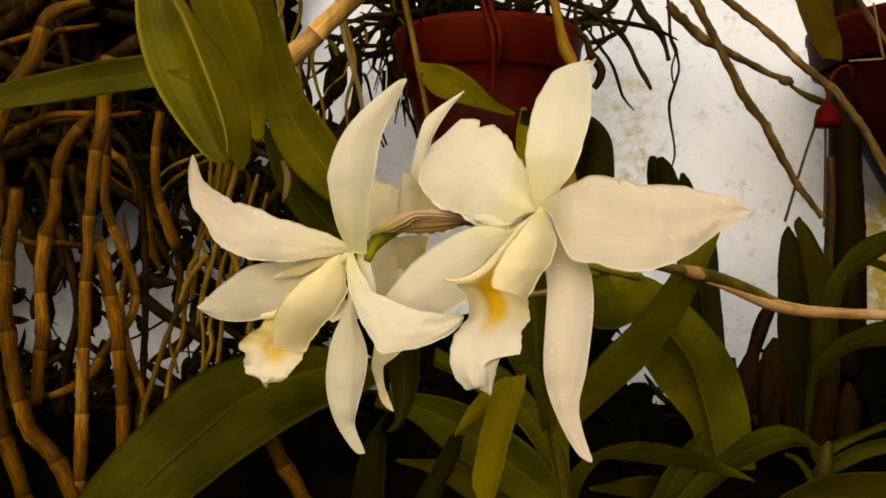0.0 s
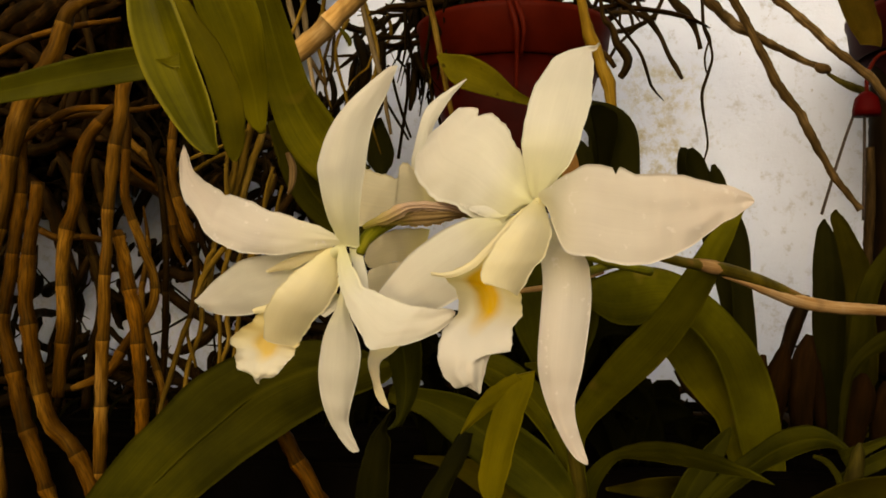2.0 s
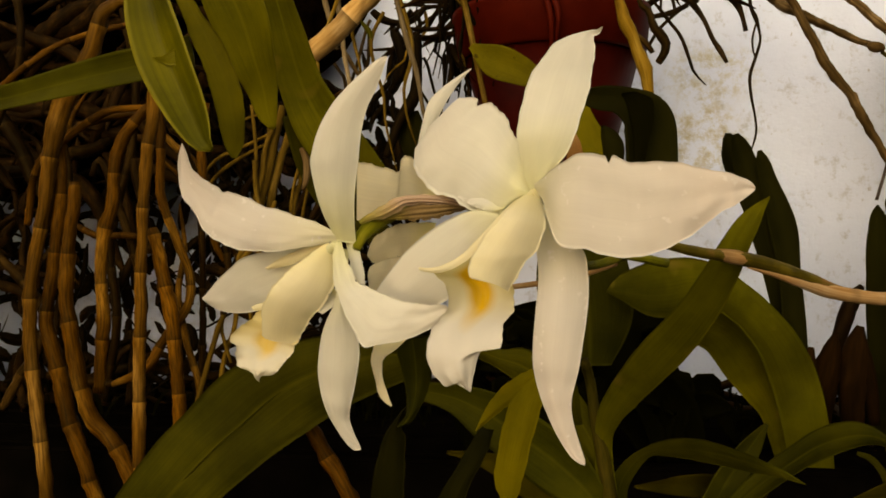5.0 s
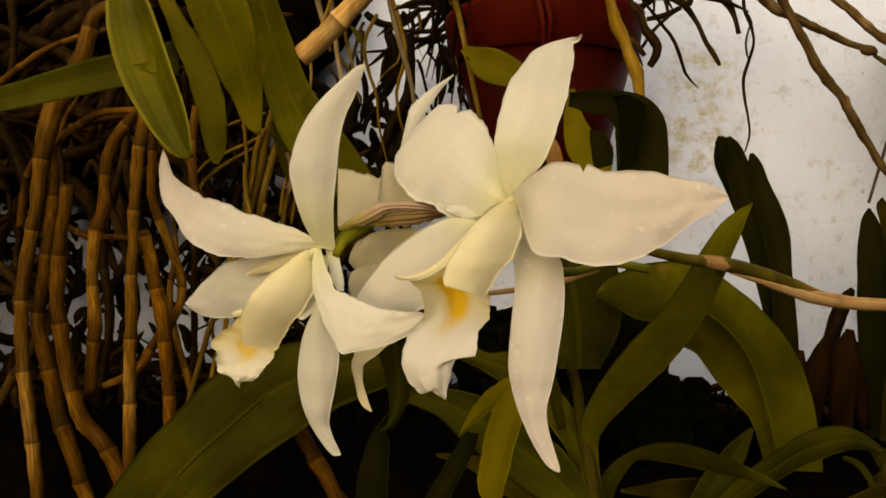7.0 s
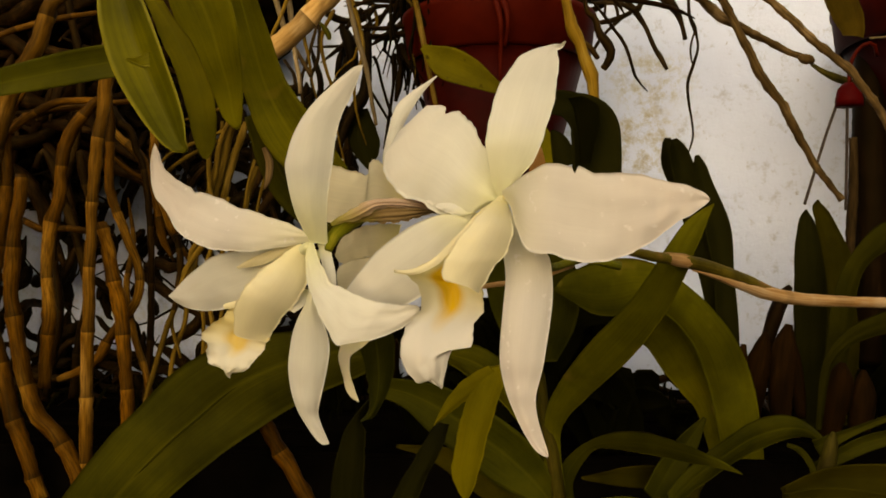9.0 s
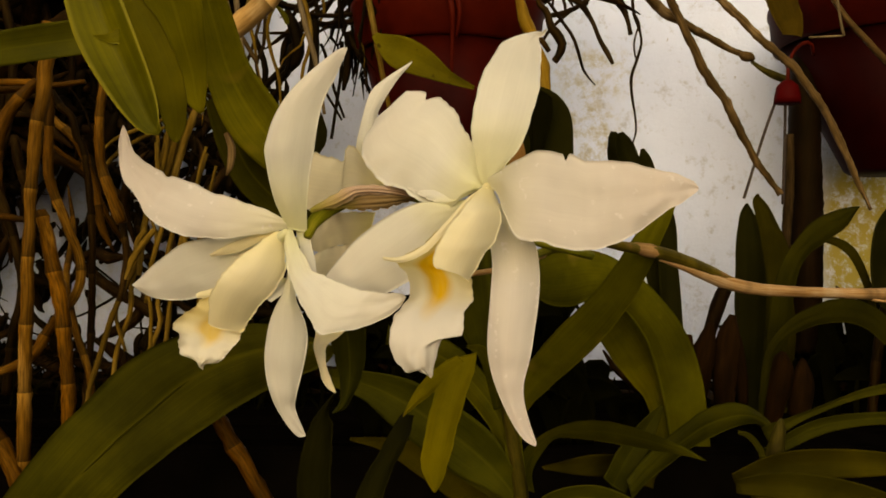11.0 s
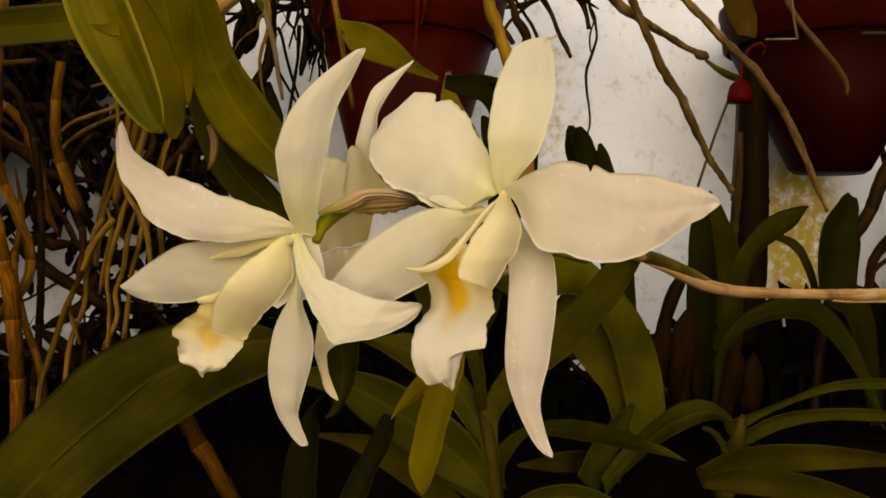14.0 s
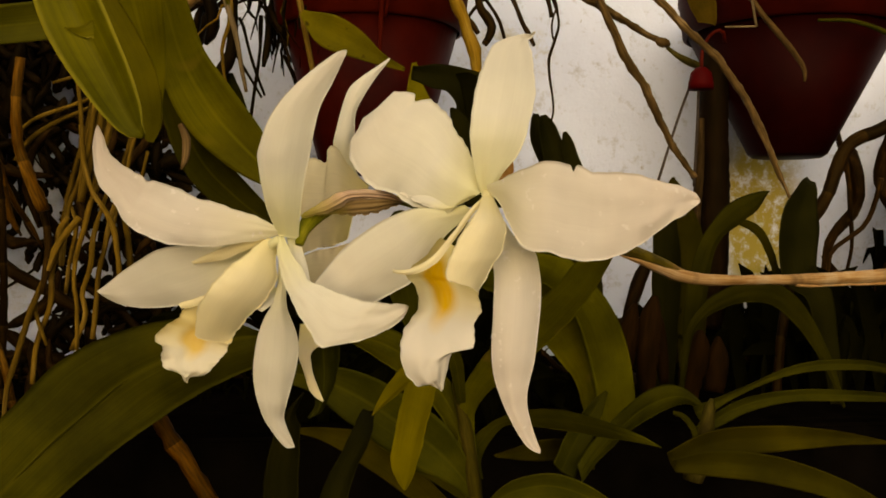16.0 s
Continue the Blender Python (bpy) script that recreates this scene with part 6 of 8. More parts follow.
tube(clump, "cane", [(-0.2592, 0.731, 1.481, 0.0034), (-0.2648, 0.731, 1.4764, 0.0043), (-0.2733, 0.731, 1.466, 0.0048), (-0.2817, 0.731, 1.4543, 0.0053), (-0.2871, 0.731, 1.4379, 0.0053), (-0.2886, 0.731, 1.4191, 0.0048), (-0.2896, 0.731, 1.4004, 0.0053), (-0.2955, 0.731, 1.3816, 0.0058), (-0.2997, 0.731, 1.3583, 0.0053), (-0.3016, 0.731, 1.3349, 0.0048), (-0.2987, 0.731, 1.3164, 0.0053), (-0.2967, 0.731, 1.2932, 0.0057), (-0.3, 0.731, 1.27, 0.0048), (-0.3027, 0.731, 1.2423, 0.0048)], CANE, joints=0.047, rough=0.26, seed=2, kink=0.35, sides=12)
tube(clump, "cane", [(-0.2584, 0.745, 1.4875, 0.0034), (-0.2546, 0.745, 1.4683, 0.0039), (-0.2541, 0.745, 1.4444, 0.0039), (-0.2554, 0.745, 1.4158, 0.0039), (-0.2519, 0.7457, 1.3968, 0.0039), (-0.2448, 0.7471, 1.3779, 0.0039), (-0.2378, 0.7486, 1.3589, 0.0039), (-0.2322, 0.75, 1.3447, 0.0039), (-0.2304, 0.75, 1.3257, 0.0039), (-0.234, 0.75, 1.3115, 0.0039), (-0.2444, 0.75, 1.2972, 0.0039), (-0.2553, 0.7479, 1.2806, 0.0044), (-0.2627, 0.7436, 1.2645, 0.0043), (-0.275, 0.7393, 1.2555, 0.0039), (-0.292, 0.735, 1.2488, 0.0024)], CANE, joints=0.06, rough=0.26, seed=3, kink=0.35, sides=12)
tube(clump, "cane", [(-0.2518, 0.725, 1.3792, 0.0042), (-0.2467, 0.725, 1.3585, 0.0057), (-0.243, 0.725, 1.3401, 0.0057), (-0.2408, 0.725, 1.3286, 0.0061), (-0.2362, 0.725, 1.3126, 0.0061), (-0.2336, 0.725, 1.299, 0.0056), (-0.2317, 0.725, 1.2762, 0.0056), (-0.2299, 0.725, 1.2534, 0.0052), (-0.2285, 0.725, 1.2308, 0.0052), (-0.2292, 0.725, 1.1991, 0.0047), (-0.2294, 0.725, 1.163, 0.0047)], CANE, joints=0.044, rough=0.26, seed=4, kink=0.35, sides=12)
tube(clump, "cane", [(-0.311, 0.707, 1.4166, 0.0047), (-0.3115, 0.707, 1.3985, 0.0052), (-0.3137, 0.707, 1.3758, 0.0051), (-0.3157, 0.707, 1.3442, 0.0061), (-0.3164, 0.707, 1.3172, 0.006), (-0.3115, 0.707, 1.2903, 0.0065), (-0.3057, 0.707, 1.2635, 0.0065), (-0.3007, 0.707, 1.2458, 0.0065), (-0.2932, 0.707, 1.2237, 0.0065), (-0.2799, 0.707, 1.2106, 0.0064), (-0.267, 0.707, 1.191, 0.0064), (-0.2573, 0.707, 1.167, 0.0064)], CANE, joints=0.056, rough=0.26, seed=5, kink=0.35, sides=12)
tube(clump, "cane", [(-0.3393, 0.735, 1.4527, 0.0044), (-0.3419, 0.735, 1.4385, 0.0054), (-0.3403, 0.735, 1.4148, 0.0054), (-0.3416, 0.735, 1.3911, 0.0059), (-0.343, 0.735, 1.3675, 0.0054), (-0.347, 0.735, 1.3345, 0.0054), (-0.352, 0.735, 1.3016, 0.0059), (-0.3484, 0.735, 1.2782, 0.0068), (-0.342, 0.735, 1.255, 0.0068), (-0.3325, 0.735, 1.2272, 0.0068), (-0.3232, 0.735, 1.2042, 0.0067), (-0.3129, 0.735, 1.1767, 0.0063), (-0.304, 0.735, 1.1493, 0.0062)], CANE, joints=0.05, rough=0.26, seed=6, kink=0.35, sides=12)
tube(clump, "cane", [(-0.2583, 0.745, 1.4818, 0.0029), (-0.2854, 0.745, 1.4829, 0.003), (-0.3051, 0.745, 1.4806, 0.0035), (-0.3246, 0.745, 1.4711, 0.0034), (-0.3417, 0.745, 1.4581, 0.003), (-0.3588, 0.745, 1.4446, 0.003)], CANE, joints=0.055, rough=0.26, seed=9, kink=0.35, sides=12)
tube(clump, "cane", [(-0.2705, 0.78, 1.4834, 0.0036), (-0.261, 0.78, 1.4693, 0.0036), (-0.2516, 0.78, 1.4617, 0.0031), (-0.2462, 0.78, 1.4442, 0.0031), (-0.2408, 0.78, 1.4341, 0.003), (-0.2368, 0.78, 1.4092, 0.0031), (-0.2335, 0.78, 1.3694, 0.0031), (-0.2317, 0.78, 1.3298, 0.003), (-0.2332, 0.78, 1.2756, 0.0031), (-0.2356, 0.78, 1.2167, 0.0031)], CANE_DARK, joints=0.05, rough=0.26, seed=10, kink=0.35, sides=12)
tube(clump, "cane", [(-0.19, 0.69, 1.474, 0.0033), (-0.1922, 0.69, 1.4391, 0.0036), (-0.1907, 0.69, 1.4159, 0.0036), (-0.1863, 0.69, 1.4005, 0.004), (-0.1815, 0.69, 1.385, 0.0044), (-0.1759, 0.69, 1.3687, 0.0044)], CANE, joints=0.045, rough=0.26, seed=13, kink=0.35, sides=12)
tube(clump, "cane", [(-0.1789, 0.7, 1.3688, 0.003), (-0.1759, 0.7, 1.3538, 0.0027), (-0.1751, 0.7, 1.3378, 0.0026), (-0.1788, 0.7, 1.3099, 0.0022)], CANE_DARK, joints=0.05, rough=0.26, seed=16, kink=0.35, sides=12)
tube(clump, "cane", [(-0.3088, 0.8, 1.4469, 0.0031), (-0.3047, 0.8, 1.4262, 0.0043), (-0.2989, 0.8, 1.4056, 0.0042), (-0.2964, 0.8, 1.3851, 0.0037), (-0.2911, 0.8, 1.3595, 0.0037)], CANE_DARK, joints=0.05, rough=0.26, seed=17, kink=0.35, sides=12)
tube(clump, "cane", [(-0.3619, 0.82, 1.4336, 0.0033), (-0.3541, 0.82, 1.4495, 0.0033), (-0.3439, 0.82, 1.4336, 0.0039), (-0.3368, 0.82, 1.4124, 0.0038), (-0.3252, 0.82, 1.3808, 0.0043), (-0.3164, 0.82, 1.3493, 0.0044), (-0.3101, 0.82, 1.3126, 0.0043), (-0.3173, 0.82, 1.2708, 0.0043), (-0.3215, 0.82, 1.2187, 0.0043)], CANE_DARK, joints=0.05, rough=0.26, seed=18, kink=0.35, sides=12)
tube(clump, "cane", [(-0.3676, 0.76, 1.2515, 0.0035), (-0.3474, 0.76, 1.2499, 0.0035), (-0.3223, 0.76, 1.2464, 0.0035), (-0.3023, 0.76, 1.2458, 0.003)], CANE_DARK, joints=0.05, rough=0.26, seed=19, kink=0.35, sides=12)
tube(clump, "aerial_root", [(-0.1511, 0.725, 1.4617, 0.0016), (-0.153, 0.725, 1.441, 0.0016), (-0.1589, 0.725, 1.416, 0.002), (-0.1648, 0.725, 1.3951, 0.002), (-0.1687, 0.725, 1.3785, 0.002), (-0.1726, 0.725, 1.3577, 0.002), (-0.1765, 0.725, 1.3369, 0.002), (-0.1843, 0.725, 1.3203, 0.002), (-0.1933, 0.725, 1.2995, 0.0024), (-0.1999, 0.725, 1.2788, 0.0023), (-0.2057, 0.725, 1.2581, 0.0023), (-0.2116, 0.725, 1.2374, 0.002), (-0.2143, 0.725, 1.2084, 0.0019)], ROOT, "straw-coloured hanging aerial root", rough=0.2, sides=8)
tube(clump, "aerial_root", [(-0.1455, 0.715, 1.4481, 0.002), (-0.1486, 0.715, 1.4358, 0.002), (-0.1524, 0.715, 1.4193, 0.0019), (-0.1555, 0.715, 1.4029, 0.0019), (-0.1582, 0.715, 1.3906, 0.0019), (-0.1659, 0.715, 1.3701, 0.0019), (-0.1686, 0.715, 1.3496, 0.0023), (-0.1705, 0.715, 1.3292, 0.0019)], ROOT, "straw-coloured hanging aerial root", rough=0.2, sides=8)
tube(clump, "aerial_root", [(-0.1372, 0.7, 1.3984, 0.0016), (-0.141, 0.7, 1.3863, 0.0016), (-0.1467, 0.7, 1.3742, 0.0019), (-0.1505, 0.7, 1.3581, 0.002), (-0.1561, 0.7, 1.338, 0.0019), (-0.158, 0.7, 1.3179, 0.0015), (-0.156, 0.7, 1.3019, 0.0015), (-0.156, 0.7, 1.2697, 0.0016)], ROOT, "straw-coloured hanging aerial root", rough=0.2, sides=8)
tube(clump, "aerial_root", [(-0.15, 0.69, 1.4288, 0.0019), (-0.1492, 0.69, 1.4092, 0.0019), (-0.1469, 0.69, 1.3955, 0.0019), (-0.1424, 0.69, 1.3819, 0.0019), (-0.1348, 0.69, 1.3702, 0.0019), (-0.1291, 0.69, 1.3584, 0.0023), (-0.1263, 0.69, 1.3426, 0.0019), (-0.1244, 0.69, 1.3227, 0.0019)], ROOT, "straw-coloured hanging aerial root", rough=0.2, sides=8)
tube(clump, "aerial_root", [(-0.1398, 0.72, 1.383, 0.0016), (-0.1437, 0.72, 1.3705, 0.0016), (-0.1496, 0.72, 1.3498, 0.002), (-0.1515, 0.72, 1.3291, 0.002), (-0.1573, 0.72, 1.3083, 0.0019), (-0.1553, 0.72, 1.2917, 0.002), (-0.1651, 0.72, 1.2668, 0.0019)], ROOT, "straw-coloured hanging aerial root", rough=0.2, sides=8)
tube(clump, "aerial_root", [(-0.1316, 0.71, 1.3747, 0.002), (-0.1355, 0.71, 1.3623, 0.002), (-0.1393, 0.71, 1.3419, 0.0019), (-0.1432, 0.71, 1.3255, 0.002), (-0.145, 0.71, 1.3051, 0.0019), (-0.1477, 0.71, 1.2764, 0.002)], ROOT, "straw-coloured hanging aerial root", rough=0.2, sides=8)
tube(clump, "aerial_root", [(-0.1765, 0.735, 1.3408, 0.0016), (-0.1828, 0.735, 1.3239, 0.0019), (-0.1832, 0.735, 1.307, 0.002), (-0.1852, 0.735, 1.2944, 0.002), (-0.1939, 0.735, 1.2691, 0.002), (-0.1971, 0.735, 1.2395, 0.002)], ROOT, "straw-coloured hanging aerial root", rough=0.2, sides=8)
tube(clump, "aerial_root", [(-0.1798, 0.73, 1.3367, 0.0011), (-0.1917, 0.73, 1.3074, 0.0016), (-0.1932, 0.73, 1.2949, 0.0015), (-0.1897, 0.73, 1.2823, 0.0016), (-0.1853, 0.73, 1.2689, 0.0012)], ROOT, "straw-coloured hanging aerial root", rough=0.2, sides=8)
tube(clump, "aerial_root", [(-0.1564, 0.7, 1.4733, 0.0015), (-0.1541, 0.7, 1.4536, 0.0015), (-0.1525, 0.7, 1.4299, 0.0015), (-0.1532, 0.7, 1.406, 0.0015)], ROOT, "straw-coloured hanging aerial root", rough=0.2, sides=8)
tube(clump, "aerial_root", [(-0.132, 0.74, 1.3668, 0.0021), (-0.129, 0.74, 1.3454, 0.0024), (-0.1277, 0.74, 1.324, 0.0025), (-0.1317, 0.74, 1.2982, 0.0024)], ROOT, "straw-coloured hanging aerial root", rough=0.2, sides=8)
tube(clump, "aerial_root", [(-0.1768, 0.76, 1.375, 0.0012), (-0.1718, 0.76, 1.3576, 0.0016), (-0.1768, 0.76, 1.3313, 0.0017), (-0.18, 0.76, 1.305, 0.0016)], ROOT, "straw-coloured hanging aerial root", rough=0.2, sides=8)
tube(clump, "aerial_root", [(-0.124, 0.73, 1.4257, 0.002), (-0.13, 0.73, 1.4046, 0.002), (-0.134, 0.73, 1.3835, 0.002), (-0.1379, 0.73, 1.3582, 0.002)], ROOT, "straw-coloured hanging aerial root", rough=0.2, sides=8)
tube(clump, "aerial_root", [(-0.1314, 0.7, 1.4721, 0.0023), (-0.133, 0.7, 1.4633, 0.0031), (-0.139, 0.7, 1.4413, 0.0036), (-0.1431, 0.7, 1.4194, 0.0036), (-0.1491, 0.7, 1.3974, 0.0036), (-0.1532, 0.7, 1.3754, 0.0027)], ROOT, "straw-coloured hanging aerial root", rough=0.25, sides=8)
tube(clump, "aerial_root", [(-0.1255, 0.705, 1.4576, 0.0022), (-0.129, 0.705, 1.4465, 0.0032), (-0.1342, 0.705, 1.4323, 0.0032), (-0.1393, 0.705, 1.4146, 0.0036), (-0.1427, 0.705, 1.3978, 0.0032), (-0.146, 0.705, 1.3756, 0.0023)], ROOT, "straw-coloured hanging aerial root", rough=0.25, sides=8)
tube(clump, "aerial_root", [(-0.1366, 0.695, 1.4559, 0.0017), (-0.1426, 0.695, 1.4406, 0.0022), (-0.1459, 0.695, 1.4188, 0.0022), (-0.1492, 0.695, 1.4013, 0.0018)], ROOT, "straw-coloured hanging aerial root", rough=0.25, sides=8)
tube(clump, "aerial_root", [(-0.1105, 0.68, 1.425, 0.0013), (-0.1155, 0.68, 1.4067, 0.0013), (-0.1178, 0.68, 1.3876, 0.0013)], ROOT, "straw-coloured hanging aerial root", rough=0.25, sides=8)
tube(clump, "aerial_root", [(-0.1034, 0.68, 1.411, 0.0012), (-0.1075, 0.68, 1.3919, 0.0013), (-0.1091, 0.68, 1.3813, 0.0013)], ROOT, "straw-coloured hanging aerial root", rough=0.25, sides=8)
tube(clump, "aerial_root", [(-0.154, 0.7, 1.3644, 0.0023), (-0.1627, 0.7, 1.3533, 0.0026), (-0.1706, 0.7, 1.341, 0.0027), (-0.1758, 0.7, 1.3268, 0.0022)], ROOT, "straw-coloured hanging aerial root", rough=0.25, sides=8)
tube(clump, "aerial_root", [(-0.1643, 0.71, 1.3645, 0.0018), (-0.1701, 0.71, 1.3556, 0.0023), (-0.1717, 0.71, 1.3444, 0.0022)], ROOT, "straw-coloured hanging aerial root", rough=0.25, sides=8)
rng = np.random.default_rng(77)
for s in range(4):
    x, y = -0.62 + 0.08 * s + rng.normal(0, 0.012), rng.uniform(0.74, 0.93)
    rows = [(x + rng.normal(0, 0.014), y + rng.normal(0, 0.01), 1.72 - 0.085 * k, rng.uniform(0.0034, 0.005)) for k in range(7)]
    tube(clump, "cane", rows, CANE_DARK, joints=0.05, rough=0.2, seed=40 + s, sides=8, kink=1.0)
cane = thing("old_cane", "thick pale dry orchid cane with a joint", "orchid cane")
tube(cane, "cane", [(-0.0861, 0.63, 1.4938, 0.0074), (-0.0704, 0.63, 1.5065, 0.0074), (-0.054, 0.63, 1.5225, 0.007), (-0.0305, 0.63, 1.5448, 0.0066), (-0.0038, 0.63, 1.5696, 0.0066), (0.03, 0.66, 1.61, 0.0062), (0.05, 0.78, 1.655, 0.006), (0.055, 0.93, 1.655, 0.0055)], CANE_PALE, joints=0.05, rough=0.15, seed=15, sides=14)
sheet(cane, "bud_leaf", [(-0.0522, 0.63, 1.5146, -0.0487, 0.63, 1.5138, 0.002), (-0.0502, 0.63, 1.5114, -0.0447, 0.63, 1.5098, 0.002), (-0.047, 0.63, 1.5059, -0.0427, 0.63, 1.5059, 0.002), (-0.045, 0.63, 1.502, -0.043, 0.63, 1.502, 0.002)], LEAF_OLIVE, seed=66, n=16, m=8, thick=0.001)
tube(clump, "cane", [(-0.2631, 0.725, 1.5709, 0.0033), (-0.2799, 0.725, 1.5683, 0.0043), (-0.2946, 0.725, 1.56, 0.0062), (-0.3001, 0.725, 1.545, 0.0068), (-0.3064, 0.725, 1.5262, 0.0073), (-0.3185, 0.725, 1.5075, 0.0077), (-0.331, 0.725, 1.4864, 0.0082), (-0.3388, 0.725, 1.4677, 0.0083), (-0.344, 0.725, 1.4466, 0.0072), (-0.3473, 0.725, 1.4232, 0.0063), (-0.3504, 0.725, 1.3951, 0.0058), (-0.3568, 0.725, 1.3625, 0.0058), (-0.3606, 0.725, 1.3253, 0.0058), (-0.3593, 0.725, 1.279, 0.0058), (-0.353, 0.725, 1.2239, 0.0057), (-0.3469, 0.725, 1.1737, 0.0058), (-0.3431, 0.725, 1.1238, 0.0057)], CANE_PAPERY, "thick peeling straw-brown cane bent at its top", joints=0.06, rough=0.2, seed=25, sides=14, kink=0.3)


def aerial_root(rows, mat, label, sides=8, rough=0.15):
    root = thing("aerial_root", label, "root", "aerial roots")
    tube(root, "root", rows, mat, sides=sides, rough=rough)


aerial_root([(-0.2021, 0.715, 1.4049, 0.0013), (-0.1925, 0.715, 1.4194, 0.0018), (-0.1758, 0.715, 1.4319, 0.0018), (-0.1502, 0.71, 1.4434, 0.0013)], ROOT, "thin pale brown aerial root", 7, 0.0)
aerial_root([(-0.2023, 0.71, 1.4191, 0.0011), (-0.188, 0.71, 1.4338, 0.0015), (-0.1643, 0.71, 1.4437, 0.0015), (-0.139, 0.705, 1.4531, 0.0013)], ROOT, "thin pale brown aerial root", 7, 0.0)
aerial_root([(-0.172, 0.7, 1.4589, 0.0011), (-0.1557, 0.7, 1.4643, 0.0013), (-0.1372, 0.7, 1.4691, 0.0011)], ROOT, "thin pale brown aerial root", 7, 0.0)


def curtain(name, label, count, x, y, top, bottom, radius, mat, seed, sway=0.02, lean=0.0, parent=None):
    """Hanging roots: parts of the parent, each its own mesh, or one mesh of those that nobody could count."""
    rng = np.random.default_rng(seed)
    verts, faces, uvs = [], [], []
    for k in range(count):
        px, py = rng.uniform(*x), rng.uniform(*y)
        z0, z1 = rng.uniform(*top), rng.uniform(*bottom)
        r = rng.uniform(*radius)
        rows = []
        for i in range(7):
            f = i / 6
            px += rng.normal(0, sway) * 0.6 + lean * (z0 - z1) / 6
            rows.append((px, py + rng.normal(0, sway * 0.3), z0 + (z1 - z0) * f, r * (1 - 0.8 * f * f)))
        v, fa, u = tube_mesh(rows, 6, 0.012, 0, 0, 0.2, k)
        if parent:
            link(name, v, fa, u, mat, parent, label)
            continue
        at = len(verts)
        verts += v
        uvs += u
        faces += [tuple(i + at for i in f) for f in fa]
    return parent or tagged(link(name, verts, faces, uvs, mat), label, "roots", kind="stuff")


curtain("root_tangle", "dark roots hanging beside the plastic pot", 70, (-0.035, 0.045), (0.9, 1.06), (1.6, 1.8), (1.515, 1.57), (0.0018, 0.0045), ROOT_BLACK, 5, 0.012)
curtain("aerial_root", "pale thin hanging root", 6, (-0.17, -0.03), (0.88, 1.0), (1.6, 1.75), (1.42, 1.55), (0.0016, 0.003), ROOT, 6, 0.012, 0.0, clump)


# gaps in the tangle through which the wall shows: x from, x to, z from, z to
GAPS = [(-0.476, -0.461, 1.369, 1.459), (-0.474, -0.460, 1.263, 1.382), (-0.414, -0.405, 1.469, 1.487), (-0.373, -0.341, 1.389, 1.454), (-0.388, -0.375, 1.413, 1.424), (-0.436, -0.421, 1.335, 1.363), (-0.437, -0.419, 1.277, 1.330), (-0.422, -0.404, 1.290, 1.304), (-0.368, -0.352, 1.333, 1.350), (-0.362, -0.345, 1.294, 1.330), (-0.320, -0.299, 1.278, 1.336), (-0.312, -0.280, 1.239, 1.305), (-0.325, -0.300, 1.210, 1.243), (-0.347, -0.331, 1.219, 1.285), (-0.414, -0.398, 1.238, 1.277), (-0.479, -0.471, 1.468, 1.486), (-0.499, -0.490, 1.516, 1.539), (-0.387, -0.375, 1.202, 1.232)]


def snarl(name, label, count, x, y, z, length, radius, mat, seed, rise=0.45, gaps=()):
    """Crossing canes and roots that lie every way, in one mesh; those that would cross a gap are left out."""
    rng = np.random.default_rng(seed)
    verts, faces, uvs, k = [], [], [], 0
    while k < count:
        p = np.array((rng.uniform(*x), rng.uniform(*y), rng.uniform(*z)))
        d = unit(np.array((rng.normal(), rng.normal(0, 0.3), rng.normal(0, rise))))
        r, step = rng.uniform(*radius), rng.uniform(*length) / 6
        rows = []
        for i in range(7):
            rows.append((*p, r * (1.0 - 0.75 * (abs(i - 3) / 3) ** 4)))
            d = unit(d + rng.normal(0, 0.22, 3) * (1, 0.3, 1))
            p = p + d * step
        line = glide(rows, 24)[:, (0, 2)]
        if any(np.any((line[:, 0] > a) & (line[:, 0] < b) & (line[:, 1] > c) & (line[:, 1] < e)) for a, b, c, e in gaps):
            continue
        k += 1
        v, f, u = tube_mesh(rows, 7, 0.01, 0.04, 0.16, 0.2, k)
        faces += [tuple(i + len(verts) for i in q) for q in f]
        verts += v
        uvs += u
    return tagged(link(name, verts, faces, uvs, mat), label, "roots", kind="stuff")


snarl("cane_tangle", "crossing brown canes and roots at the top of the clump", 18, (-0.62, -0.32), (0.76, 0.98), (1.50, 1.78), (0.12, 0.3), (0.003, 0.008), CANE_DARK, 21)
# Backing roots whose dark colour paints the gloom behind the canes.
snarl("root_tangle", "filler roots behind the canes, painted dark for the gloom", 280, (-0.86, -0.37), (0.93, 1.12), (1.47, 1.86), (0.1, 0.3), (0.004, 0.011), ROOT_DARK, 22)
snarl("root_tangle", "filler roots against the wall, painted black for the gloom", 720, (-0.92, -0.10), (1.0, 1.1), (1.14, 1.56), (0.03, 0.09), (0.003, 0.008), ROOT_BLACK, 29, 1.4, GAPS)
snarl("root_tangle", "filler stems and roots between canes, painted dark for the gloom", 70, (-0.80, -0.12), (0.9, 1.0), (1.20, 1.52), (0.05, 0.14), (0.003, 0.006), ROOT_DARK, 26, 1.6, GAPS)
snarl("root_tangle", "short filler roots between the canes, painted black for the gloom", 430, (-0.48, -0.10), (0.99, 1.06), (1.17, 1.53), (0.018, 0.045), (0.003, 0.0065), ROOT_BLACK, 33, 1.6, GAPS)
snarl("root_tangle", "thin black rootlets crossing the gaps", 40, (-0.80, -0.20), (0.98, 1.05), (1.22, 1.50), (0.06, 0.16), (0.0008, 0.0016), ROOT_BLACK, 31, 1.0)
